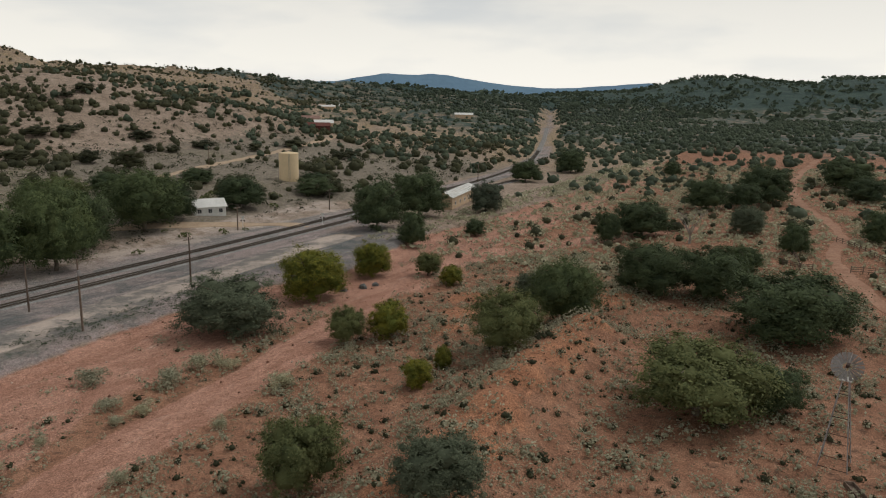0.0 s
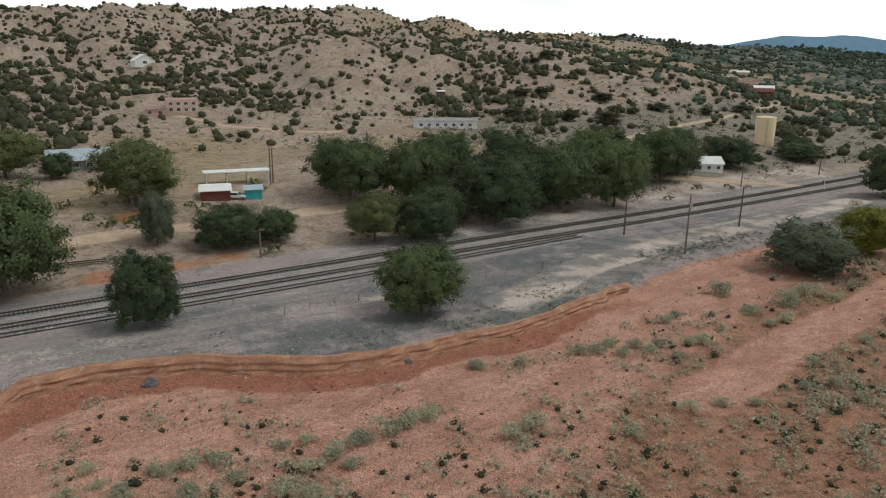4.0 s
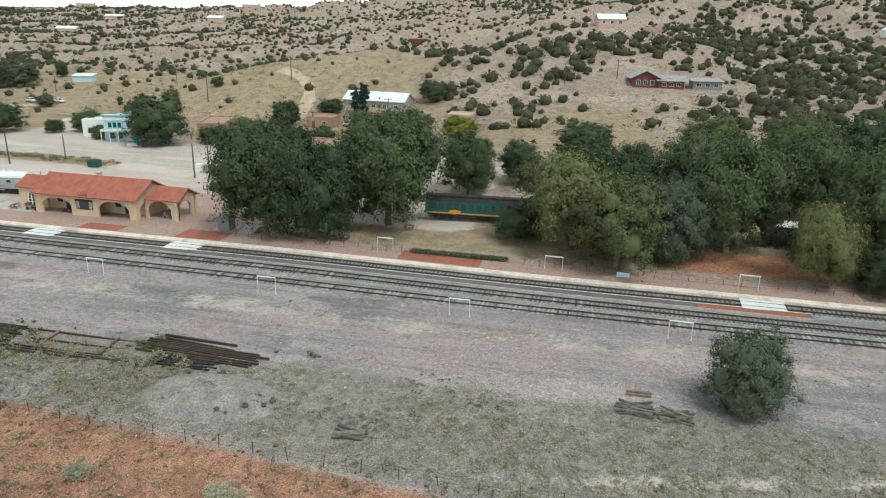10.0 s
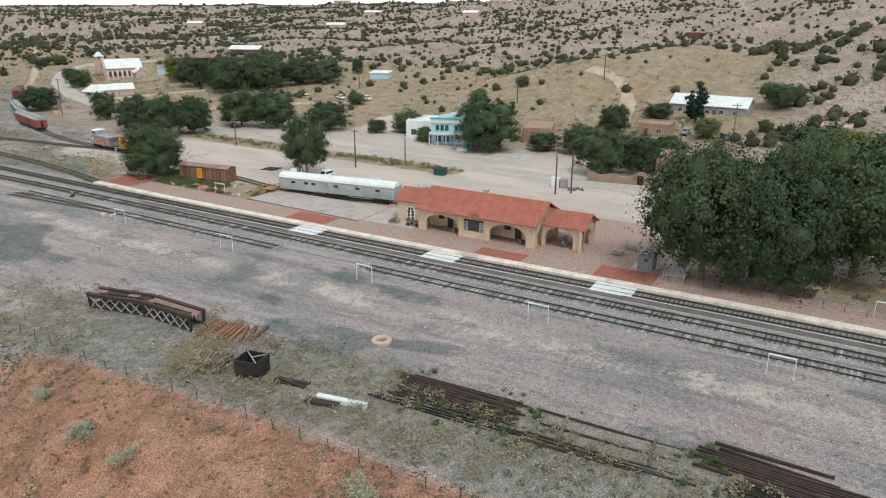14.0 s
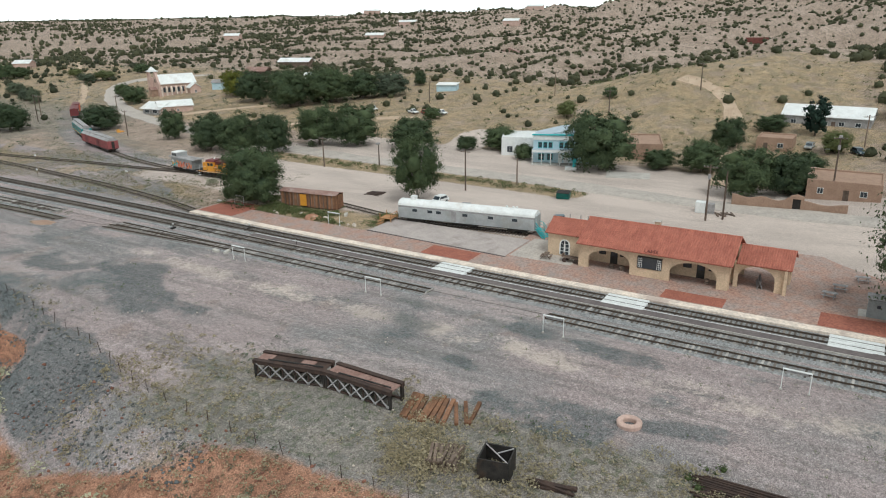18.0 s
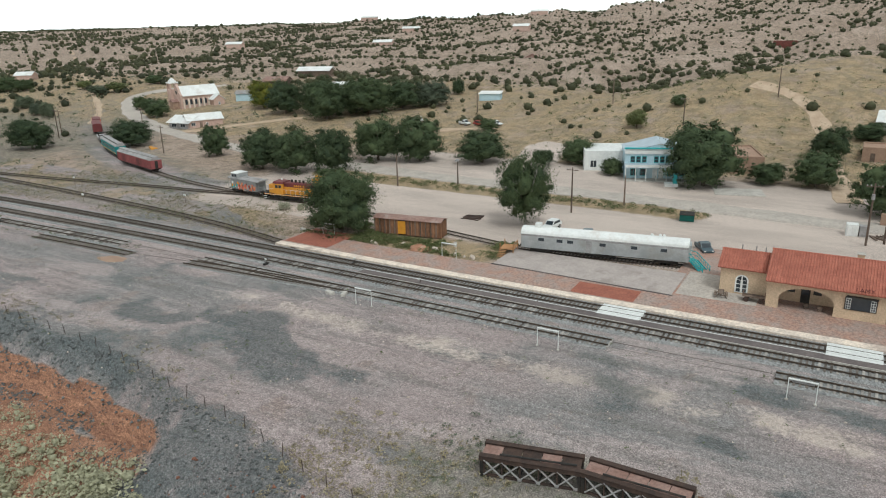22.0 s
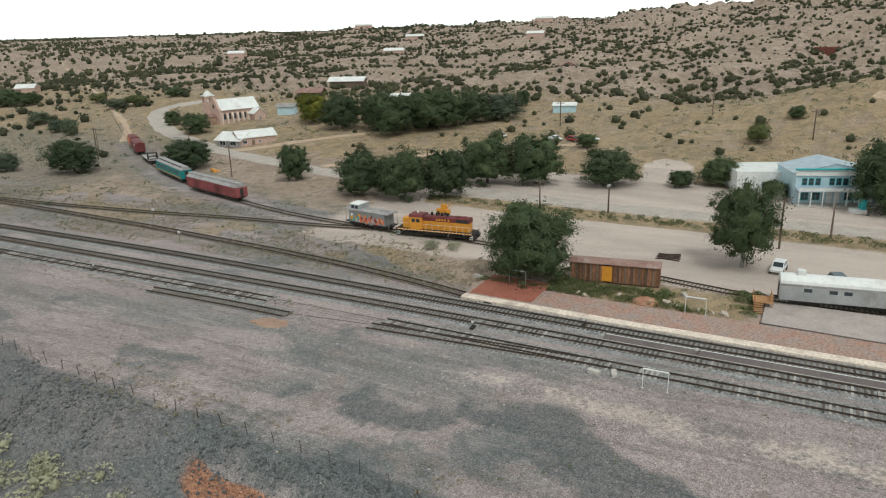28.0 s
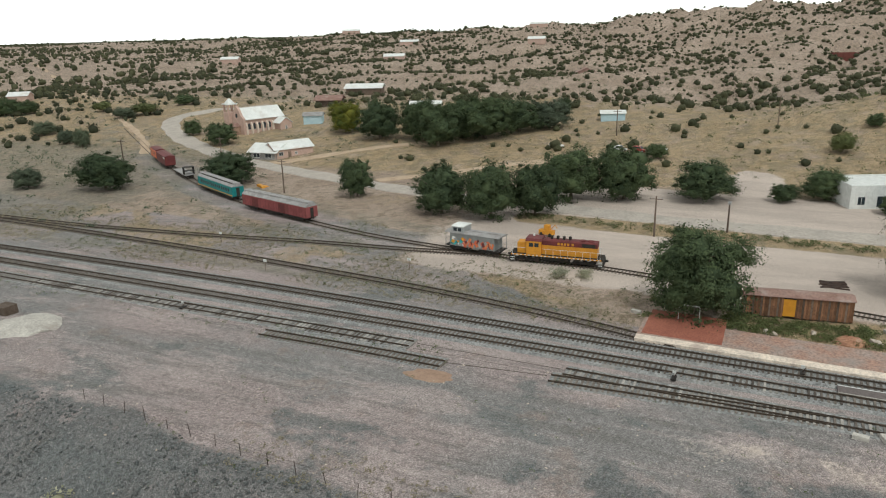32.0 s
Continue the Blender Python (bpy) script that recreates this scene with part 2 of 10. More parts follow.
# ---- materials ----
class Nodes:
    """A small hand for node trees: every call returns the socket it makes."""

    def __init__(self, name):
        self.m = bpy.data.materials.new(name)
        self.m.use_nodes = True
        self.t = self.m.node_tree
        self.bsdf = self.t.nodes["Principled BSDF"]
        self.geo = self.t.nodes.new("ShaderNodeNewGeometry")
        self.co = self.t.nodes.new("ShaderNodeTexCoord")
        self.info = self.t.nodes.new("ShaderNodeObjectInfo")

    def put(self, socket, value):
        if isinstance(value, bpy.types.NodeSocket):
            self.t.links.new(value, socket)
        elif isinstance(value, tuple) and len(value) == 3 and len(socket.default_value) == 4:
            socket.default_value = (*value, 1)
        else:
            socket.default_value = value

    def noise(self, scale, detail=4, rough=0.6, where=None, stretch=None):
        n = self.t.nodes.new("ShaderNodeTexNoise")
        n.inputs["Scale"].default_value, n.inputs["Detail"].default_value, n.inputs["Roughness"].default_value = scale, detail, rough
        src = where or self.geo.outputs["Position"]
        if stretch:
            mp = self.t.nodes.new("ShaderNodeMapping")
            mp.inputs["Scale"].default_value = stretch
            self.t.links.new(src, mp.inputs[0])
            src = mp.outputs[0]
        self.t.links.new(src, n.inputs["Vector"])
        return n.outputs[0]

    def math(self, op, a, b=0.0):
        n = self.t.nodes.new("ShaderNodeMath")
        n.operation = op
        self.put(n.inputs[0], a), self.put(n.inputs[1], b)
        return n.outputs[0]

    def span(self, v, lo, hi, a=0.0, b=1.0):
        n = self.t.nodes.new("ShaderNodeMapRange")
        n.interpolation_type = "SMOOTHSTEP"
        for i, x in enumerate((v, lo, hi, a, b)):
            self.put(n.inputs[i], x)
        return n.outputs[0]

    def mix(self, fac, a, b, blend="MIX"):
        n = self.t.nodes.new("ShaderNodeMix")
        n.data_type, n.blend_type = "RGBA", blend
        self.put(n.inputs[0], fac), self.put(n.inputs[6], a), self.put(n.inputs[7], b)
        return n.outputs[2]

    def attr(self, name):
        n = self.t.nodes.new("ShaderNodeAttribute")
        n.attribute_name = name
        s = self.t.nodes.new("ShaderNodeSeparateColor")
        self.t.links.new(n.outputs["Color"], s.inputs[0])
        return s.outputs[0], s.outputs[1], s.outputs[2]

    def bump(self, v, strength, distance):
        n = self.t.nodes.new("ShaderNodeBump")
        n.inputs["Strength"].default_value, n.inputs["Distance"].default_value = strength, distance
        self.put(n.inputs["Height"], v)
        self.t.links.new(n.outputs[0], self.bsdf.inputs["Normal"])

    def done(self, colour, rough=0.9, metal=0.0, gloss=0.3):
        self.put(self.bsdf.inputs["Base Color"], colour)
        self.put(self.bsdf.inputs["Roughness"], rough)
        self.put(self.bsdf.inputs["Metallic"], metal)
        self.put(self.bsdf.inputs["Specular IOR Level"], gloss)
        return self.m


def surf(name, a, b, size=1.0, rough=0.85, metal=0.0, stain=None, grain=0.35, bump=0.02, stretch=None, gloss=0.3, island=0.0, object_tint=0.0):
    """Two colours mottled at two scales, optional stains, fine relief."""
    n = Nodes(name)
    wide, fine = n.noise(1 / size, 5, 0.6, stretch=stretch), n.noise(7 / size, 4, 0.65, stretch=stretch)
    c = n.mix(n.span(wide, 0.32, 0.68), a, b)
    c = n.mix(grain, c, n.mix(1.0, c, n.mix(n.span(fine, 0.3, 0.7), (0.45, 0.45, 0.45), (1.5, 1.5, 1.5)), "MULTIPLY"))
    if stain:
        c = n.mix(n.math("MULTIPLY", n.span(n.noise(0.55 / size, 6, 0.7), 0.52, 0.68), 0.7), c, stain)
    if island:
        c = n.mix(island, c, n.mix(1.0, c, n.mix(n.geo.outputs["Random Per Island"], (0.3, 0.3, 0.3), (1.7, 1.7, 1.7)), "MULTIPLY"))
    if object_tint:
        c = n.mix(object_tint, c, n.mix(1.0, c, n.mix(n.info.outputs["Random"], (0.35, 0.35, 0.35), (1.6, 1.6, 1.6)), "MULTIPLY"))
    n.bump(fine, 0.5, bump)
    return n.done(c, rough, metal, gloss)


def foliage(name, a, b, c, rough=0.75):
    """Leaves: each leaf a shade of its own, each plant a tint of its own."""
    n = Nodes(name)
    col = n.mix(n.geo.outputs["Random Per Island"], a, b)
    col = n.mix(n.span(n.noise(0.35, 3), 0.45, 0.7), col, c)
    col = n.mix(0.5, col, n.mix(1.0, col, n.mix(n.info.outputs["Random"], (0.6, 0.65, 0.65), (1.45, 1.4, 1.2)), "MULTIPLY"))
    n.done(col, rough, 0.0, 0.2)
    thin, both = n.t.nodes.new("ShaderNodeBsdfTranslucent"), n.t.nodes.new("ShaderNodeMixShader")
    n.put(thin.inputs["Color"], col)
    both.inputs[0].default_value = 0.3
    n.t.links.new(n.bsdf.outputs[0], both.inputs[1]), n.t.links.new(thin.outputs[0], both.inputs[2])
    n.t.links.new(both.outputs[0], n.t.nodes["Material Output"].inputs["Surface"])
    return n.m


def ground_material():
    n = Nodes("ground_soil")
    red, grey, tan = n.attr("zone")
    grass, bare, dark = n.attr("cover")
    face, ash, forest = n.attr("bank")
    wide, mid, fine, grit = n.noise(0.05, 6, 0.6), n.noise(0.35, 5, 0.65), n.noise(1.8, 4, 0.7), n.noise(6.0, 3, 0.75)
    edge = n.math("SUBTRACT", n.math("ADD", n.math("MULTIPLY", n.noise(0.14, 5, 0.7), 1.1), n.math("MULTIPLY", fine, 0.5)), 0.8)

    def cut(v, lo=0.34, hi=0.66):
        return n.span(n.math("ADD", v, edge), lo, hi)

    def tint(c, v, dark_by, light_by, amount=1.0, lo=0.3, hi=0.7):
        return n.mix(amount, c, n.mix(1.0, c, n.mix(n.span(v, lo, hi), (dark_by,) * 3, (light_by,) * 3), "MULTIPLY"))
    # pinkish tan earth of the hills, with straw-coloured grass
    hill = n.mix(n.span(wide, 0.35, 0.65), (0.315, 0.242, 0.197), (0.405, 0.32, 0.266))
    hill = n.mix(n.span(mid, 0.45, 0.72), hill, (0.20, 0.155, 0.115))
    hill = n.mix(n.math("MULTIPLY", n.span(n.noise(0.9, 4, 0.7), 0.54, 0.62), 0.7), hill, (0.135, 0.125, 0.08))
    straw = n.mix(n.span(mid, 0.35, 0.65), (0.425, 0.312, 0.185), (0.32, 0.232, 0.138))
    straw = n.mix(n.math("MULTIPLY", n.span(fine, 0.5, 0.6), 0.85), straw, (0.165, 0.15, 0.085))
    straw = n.mix(n.math("MULTIPLY", n.span(n.noise(0.22, 6, 0.72), 0.48, 0.57), 0.7), straw, (0.19, 0.165, 0.105))
    c = n.mix(n.math("MULTIPLY", cut(grass), 0.8), hill, straw)
    rough_red = n.mix(n.span(mid, 0.35, 0.65), (0.37, 0.205, 0.138), (0.265, 0.137, 0.09))
    rough_red = n.mix(n.span(n.noise(0.9, 5, 0.75), 0.52, 0.66), rough_red, (0.115, 0.072, 0.052))
    c = n.mix(cut(red), c, rough_red)
    clean_red = n.mix(n.span(n.noise(0.25, 6, 0.7, stretch=(1.0, 0.35, 1.0)), 0.4, 0.62), (0.475, 0.27, 0.205), (0.365, 0.195, 0.143))
    clean_red = n.mix(n.math("MULTIPLY", n.span(n.noise(0.7, 7, 0.72, stretch=(1.0, 0.3, 1.0)), 0.53, 0.64), 0.6), clean_red, (0.27, 0.14, 0.10))
    clean_red = n.mix(n.math("MULTIPLY", n.span(n.noise(0.4, 6, 0.7, stretch=(1.0, 0.22, 1.0)), 0.6, 0.68), 0.6), clean_red, (0.56, 0.38, 0.31))
    clean_red = n.mix(n.span(n.noise(2.6, 3, 0.7), 0.6, 0.68), clean_red, (0.17, 0.085, 0.06))
    c = n.mix(n.math("MULTIPLY", cut(bare), cut(red)), c, clean_red)
    wet, crest, gravel = n.attr("soil")
    c = n.mix(n.math("MULTIPLY", cut(wet), 0.9), c, n.mix(n.span(mid, 0.35, 0.65), (0.30, 0.125, 0.082), (0.245, 0.10, 0.066)))
    orange = n.mix(n.span(mid, 0.35, 0.65), (0.43, 0.215, 0.128), (0.34, 0.163, 0.098))
    orange = n.mix(n.math("MULTIPLY", n.span(n.noise(2.2, 3, 0.7), 0.56, 0.64), 0.85), orange, (0.12, 0.065, 0.045))
    c = n.mix(cut(crest), c, orange)
    # cinders and ballast of the yard: pinkish grey, blue-grey cinder patches, trodden lighter lanes
    lanes = n.noise(0.5, 6, 0.68, stretch=(1.0, 0.12, 1.0))
    yard = n.mix(n.span(n.noise(0.06, 5, 0.5, stretch=(1.0, 0.5, 1.0)), 0.42, 0.58), (0.322, 0.266, 0.26), (0.235, 0.222, 0.22))
    yard = n.mix(n.math("MULTIPLY", n.span(n.noise(0.11, 7, 0.68, stretch=(1.0, 0.4, 1.0)), 0.5, 0.6), 0.8), yard, (0.375, 0.315, 0.306))
    yard = n.mix(n.math("MULTIPLY", n.span(n.noise(0.075, 8, 0.68, stretch=(1.0, 0.55, 1.0)), 0.56, 0.62), 0.75), yard, (0.15, 0.16, 0.162))
    yard = n.mix(n.math("MULTIPLY", n.span(n.noise(0.16, 7, 0.7), 0.56, 0.66), 0.5), yard, (0.27, 0.205, 0.18))
    yard = n.mix(n.math("MULTIPLY", n.span(lanes, 0.52, 0.63), 0.5), yard, (0.165, 0.155, 0.148))
    yard = n.mix(n.math("MULTIPLY", n.span(lanes, 0.46, 0.38), 0.35), yard, (0.40, 0.345, 0.33))
    yard = n.mix(n.math("MULTIPLY", n.span(n.noise(1.5, 5, 0.75), 0.55, 0.66), 0.55), yard, (0.15, 0.145, 0.135))
    yard = n.mix(n.math("MULTIPLY", n.span(n.noise(3.5, 3, 0.75), 0.62, 0.7), 0.35), yard, (0.50, 0.44, 0.42))
    c = n.mix(cut(grey), c, yard)
    weedy = n.mix(n.span(n.noise(0.5, 5, 0.7), 0.4, 0.6), (0.255, 0.228, 0.195), (0.165, 0.155, 0.13))
    weedy = n.mix(n.span(n.noise(1.1, 5, 0.7), 0.52, 0.62), weedy, (0.105, 0.115, 0.065))
    c = n.mix(n.math("MULTIPLY", cut(gravel), 0.75), c, weedy)
    c = n.mix(cut(tan), c, n.mix(n.span(n.noise(0.12, 7, 0.65, stretch=(1.0, 0.25, 1.0)), 0.4, 0.6), (0.55, 0.465, 0.415), (0.45, 0.38, 0.34)))
    c = n.mix(n.math("MULTIPLY", n.span(n.math("ADD", dark, n.math("MULTIPLY", edge, 2.2)), 0.32, 0.85), 0.7), c, n.mix(n.span(n.noise(2.6, 4, 0.75), 0.38, 0.62), (0.048, 0.068, 0.074), (0.128, 0.143, 0.145)))
    c = n.mix(cut(ash), c, n.mix(n.span(n.noise(0.8, 6, 0.7), 0.4, 0.62), (0.31, 0.262, 0.238), (0.17, 0.158, 0.15)))
    strata = n.noise(1.4, 4, 0.7, stretch=(0.25, 0.25, 3.0))
    c = n.mix(n.span(face, 0.25, 0.6), c, n.mix(n.span(strata, 0.38, 0.62), (0.37, 0.195, 0.125), (0.22, 0.115, 0.078)))
    # far wooded ground: dark green, with haze blue mixed into the colour
    c = n.mix(n.span(n.math("ADD", forest, n.math("SUBTRACT", n.noise(0.045, 6, 0.75), 0.5)), 0.36, 0.62), c, n.mix(n.span(n.noise(0.02, 6, 0.7), 0.4, 0.62), (0.042, 0.07, 0.066), (0.065, 0.10, 0.088)))
    calm = n.math("SUBTRACT", 1.0, n.math("MULTIPLY", cut(tan), 0.55))
    c = tint(c, fine, 0.65, 1.35, n.math("MULTIPLY", calm, 0.45))
    c = tint(c, grit, 0.5, 1.5, n.math("MULTIPLY", calm, 0.6), 0.38, 0.62)
    c = tint(c, n.noise(11.0, 2, 0.7), 0.4, 1.6, n.math("MULTIPLY", calm, 0.6), 0.38, 0.62)
    n.bump(n.math("ADD", n.math("MULTIPLY", fine, 0.7), n.math("MULTIPLY", grit, 0.3)), 0.7, 0.3)
    return n.done(c, 0.95, 0.0, 0.15)


M_GROUND = ground_material()
M_LEAF = foliage("leaf_green", (0.066, 0.098, 0.052), (0.145, 0.185, 0.085), (0.115, 0.145, 0.066))
M_LEAF_DARK = foliage("leaf_dark_green", (0.056, 0.084, 0.05), (0.115, 0.152, 0.078), (0.092, 0.122, 0.062))
M_LEAF_YELLOW = foliage("leaf_yellowing", (0.10, 0.135, 0.035), (0.33, 0.30, 0.05), (0.16, 0.19, 0.045))
M_LEAF_OLIVE = foliage("leaf_olive", (0.10, 0.125, 0.058), (0.20, 0.22, 0.10), (0.16, 0.178, 0.08))
M_LEAF_GREY = foliage("leaf_grey_green", (0.085, 0.11, 0.078), (0.17, 0.20, 0.14), (0.13, 0.155, 0.11))
M_JUNIPER = foliage("leaf_juniper", (0.046, 0.053, 0.034), (0.098, 0.102, 0.060), (0.074, 0.078, 0.048))
# woods beyond the valley: leaf colour paled and blued to stand for haze
M_FAR_LEAF = foliage("leaf_far_haze", (0.05, 0.072, 0.056), (0.105, 0.135, 0.10), (0.08, 0.105, 0.08))
M_SAGE = foliage("leaf_sage", (0.29, 0.29, 0.215), (0.49, 0.485, 0.375), (0.39, 0.39, 0.295))
M_WEED = foliage("leaf_weed", (0.055, 0.085, 0.035), (0.14, 0.17, 0.075), (0.095, 0.125, 0.055))
M_STRAW = foliage("leaf_straw", (0.22, 0.19, 0.13), (0.42, 0.37, 0.27), (0.30, 0.26, 0.18))
M_SPRUCE = foliage("leaf_spruce", (0.02, 0.04, 0.032), (0.05, 0.085, 0.065), (0.035, 0.06, 0.045))
M_BARK = surf("bark", (0.10, 0.08, 0.06), (0.19, 0.155, 0.125), 0.4, 0.95, grain=0.6, bump=0.05)
M_DEADWOOD = surf("dead_wood", (0.34, 0.31, 0.28), (0.22, 0.20, 0.18), 0.5, 0.9)
M_RAIL = surf("rail_steel", (0.075, 0.06, 0.05), (0.12, 0.09, 0.07), 0.6, 0.6, 0.6, gloss=0.4)
M_TIE = surf("tie_wood", (0.10, 0.085, 0.075), (0.19, 0.165, 0.145), 0.8, 0.95, object_tint=0.6)
M_TIE_PALE = surf("tie_concrete", (0.36, 0.34, 0.32), (0.26, 0.24, 0.22), 0.8, 0.95, object_tint=0.7)
M_BALLAST = surf("ballast", (0.30, 0.298, 0.295), (0.215, 0.218, 0.22), 1.6, 0.95, grain=0.8, bump=0.06, stain=(0.26, 0.23, 0.21))
M_CONCRETE = surf("concrete", (0.52, 0.49, 0.45), (0.42, 0.39, 0.36), 1.8, 0.9, stain=(0.33, 0.29, 0.26))
M_EDGE = surf("platform_edge", (0.78, 0.67, 0.57), (0.62, 0.53, 0.46), 2.2, 0.9, stain=(0.40, 0.31, 0.27))
M_BRICK = surf("old_brick_paving", (0.38, 0.23, 0.18), (0.34, 0.265, 0.235), 2.4, 0.9, grain=0.55, stain=(0.30, 0.26, 0.24))
M_BRICK_RED = surf("red_brick_paving", (0.34, 0.125, 0.085), (0.28, 0.10, 0.07), 1.5, 0.9, grain=0.5)
M_ASPHALT = surf("asphalt_road", (0.47, 0.42, 0.375), (0.40, 0.355, 0.32), 3.0, 0.92, grain=0.3, stain=(0.34, 0.31, 0.28))
M_ASPHALT_DARK = surf("asphalt_platform", (0.125, 0.105, 0.105), (0.165, 0.14, 0.135), 2.5, 0.9, grain=0.3)
M_DIRT_ROAD = surf("dirt_road", (0.50, 0.385, 0.285), (0.42, 0.31, 0.22), 2.5, 0.95, grain=0.4)
M_RED_ROAD = surf("red_dirt_road", (0.40, 0.235, 0.165), (0.31, 0.17, 0.115), 2.5, 0.95, grain=0.4)
M_WHITE = surf("white_paint", (0.74, 0.75, 0.74), (0.63, 0.64, 0.63), 0.8, 0.6, grain=0.15)
M_STUCCO = surf("cream_stucco", (0.62, 0.47, 0.33), (0.52, 0.39, 0.275), 1.6, 0.92, grain=0.25, stain=(0.42, 0.32, 0.23))
M_TILE = surf("terracotta_tile", (0.43, 0.158, 0.112), (0.34, 0.12, 0.085), 1.4, 0.85, grain=0.3, island=0.12)
M_DARK = surf("dark_interior", (0.03, 0.027, 0.025), (0.05, 0.045, 0.04), 1.0, 0.9)
M_GLASS = surf("dark_glass", (0.03, 0.04, 0.05), (0.05, 0.06, 0.07), 2.0, 0.12, grain=0.1, bump=0.0, gloss=0.6)
M_WOOD = surf("weathered_wood", (0.125, 0.09, 0.07), (0.205, 0.155, 0.125), 0.7, 0.92, grain=0.5, object_tint=0.6)
M_WOOD_NEW = surf("new_wood", (0.46, 0.25, 0.12), (0.36, 0.19, 0.09), 0.8, 0.85, grain=0.3)
M_RUST = surf("rusty_steel", (0.06, 0.043, 0.038), (0.095, 0.062, 0.05), 0.8, 0.85, 0.3, stain=(0.05, 0.04, 0.036))
M_BLACK = surf("black_iron", (0.022, 0.021, 0.02), (0.045, 0.04, 0.037), 0.7, 0.7, 0.2, stain=(0.08, 0.05, 0.035))
M_SILVER = surf("stainless_steel", (0.50, 0.52, 0.53), (0.40, 0.42, 0.43), 2.0, 0.42, 0.55, grain=0.15, stain=(0.36, 0.35, 0.33))
M_ROOF_WHITE = surf("white_metal_roof", (0.78, 0.79, 0.78), (0.68, 0.69, 0.68), 2.5, 0.5, 0.0, grain=0.12, stain=(0.60, 0.56, 0.52))
M_ROOF_RED = surf("rusty_red_roof", (0.32, 0.21, 0.18), (0.24, 0.14, 0.115), 2.0, 0.8, stain=(0.42, 0.36, 0.33))
M_TEAL = surf("teal_paint", (0.02, 0.23, 0.23), (0.015, 0.17, 0.175), 1.0, 0.5, grain=0.2)
M_TEAL_BRIGHT = surf("turquoise_paint", (0.05, 0.40, 0.42), (0.04, 0.32, 0.34), 0.8, 0.55, grain=0.2)
M_GREEN_CAR = surf("green_car_paint", (0.012, 0.115, 0.095), (0.01, 0.085, 0.075), 1.2, 0.5, grain=0.2)
M_YELLOW = surf("yellow_paint", (0.66, 0.30, 0.035), (0.56, 0.24, 0.03), 1.0, 0.5, grain=0.15)
M_MAROON = surf("maroon_paint", (0.17, 0.04, 0.04), (0.12, 0.03, 0.032), 1.2, 0.6, grain=0.25, stain=(0.10, 0.03, 0.03))
M_RED_CAR = surf("oxide_red_paint", (0.30, 0.085, 0.085), (0.22, 0.06, 0.062), 1.5, 0.7, grain=0.25, stain=(0.15, 0.055, 0.05))
M_GREY_ROOF = surf("grey_roof_canvas", (0.38, 0.37, 0.37), (0.27, 0.26, 0.26), 1.2, 0.8, stain=(0.22, 0.19, 0.18))
M_LIGHT_BLUE = surf("pale_blue_paint", (0.48, 0.62, 0.68), (0.40, 0.55, 0.62), 1.4, 0.7, grain=0.15)
M_BLUE_ROOF = surf("blue_grey_metal_roof", (0.42, 0.50, 0.56), (0.34, 0.41, 0.47), 1.4, 0.5, grain=0.12)
M_WOOD_RED = surf("red_brown_planks", (0.27, 0.135, 0.075), (0.17, 0.09, 0.055), 0.7, 0.9, grain=0.5, object_tint=0.6)
M_ADOBE = surf("adobe", (0.37, 0.25, 0.185), (0.31, 0.205, 0.15), 1.8, 0.95, grain=0.25)
M_STONE = surf("sandstone", (0.40, 0.28, 0.21), (0.30, 0.20, 0.15), 0.9, 0.95, grain=0.45)
M_PINK = surf("pink_stucco", (0.56, 0.40, 0.34), (0.48, 0.34, 0.29), 1.8, 0.92, grain=0.2)
M_TAN_STEEL = surf("tan_tank_paint", (0.78, 0.62, 0.41), (0.72, 0.57, 0.37), 3.0, 0.6, grain=0.1)
M_GREY_PAINT = surf("grey_paint", (0.24, 0.25, 0.25), (0.19, 0.20, 0.20), 1.0, 0.7, grain=0.2)
M_RED_HOUSE = surf("red_house_paint", (0.18, 0.062, 0.05), (0.13, 0.045, 0.038), 1.2, 0.8)
M_GRAFFITI = surf("graffiti_red", (0.55, 0.09, 0.06), (0.62, 0.24, 0.10), 0.9, 0.6)
M_ROCK = surf("grey_rock", (0.26, 0.245, 0.24), (0.17, 0.16, 0.16), 0.8, 0.95, grain=0.5, bump=0.1)
M_TERRACE = surf("terrace_paving", (0.44, 0.385, 0.36), (0.385, 0.335, 0.315), 2.0, 0.9, grain=0.2, stain=(0.28, 0.24, 0.22))
M_BANK = surf("bank_earth", (0.43, 0.235, 0.15), (0.29, 0.145, 0.095), 1.1, 0.95, grain=0.4, bump=0.12, stain=(0.46, 0.36, 0.29), stretch=(0.5, 0.5, 2.6))
M_MOUND = surf("old_gravel", (0.29, 0.265, 0.245), (0.20, 0.187, 0.175), 1.4, 0.95, grain=0.7, bump=0.08, stain=(0.16, 0.16, 0.12))
M_GRASS = surf("dry_lawn", (0.30, 0.26, 0.13), (0.20, 0.19, 0.09), 2.5, 0.95, grain=0.5)
# blue of distance haze, painted straight into the mountains' base colour
M_FAR_BLUE = surf("far_haze_blue", (0.15, 0.25, 0.36), (0.17, 0.28, 0.39), 300, 1.0, grain=0.1, bump=0.0, gloss=0.0)


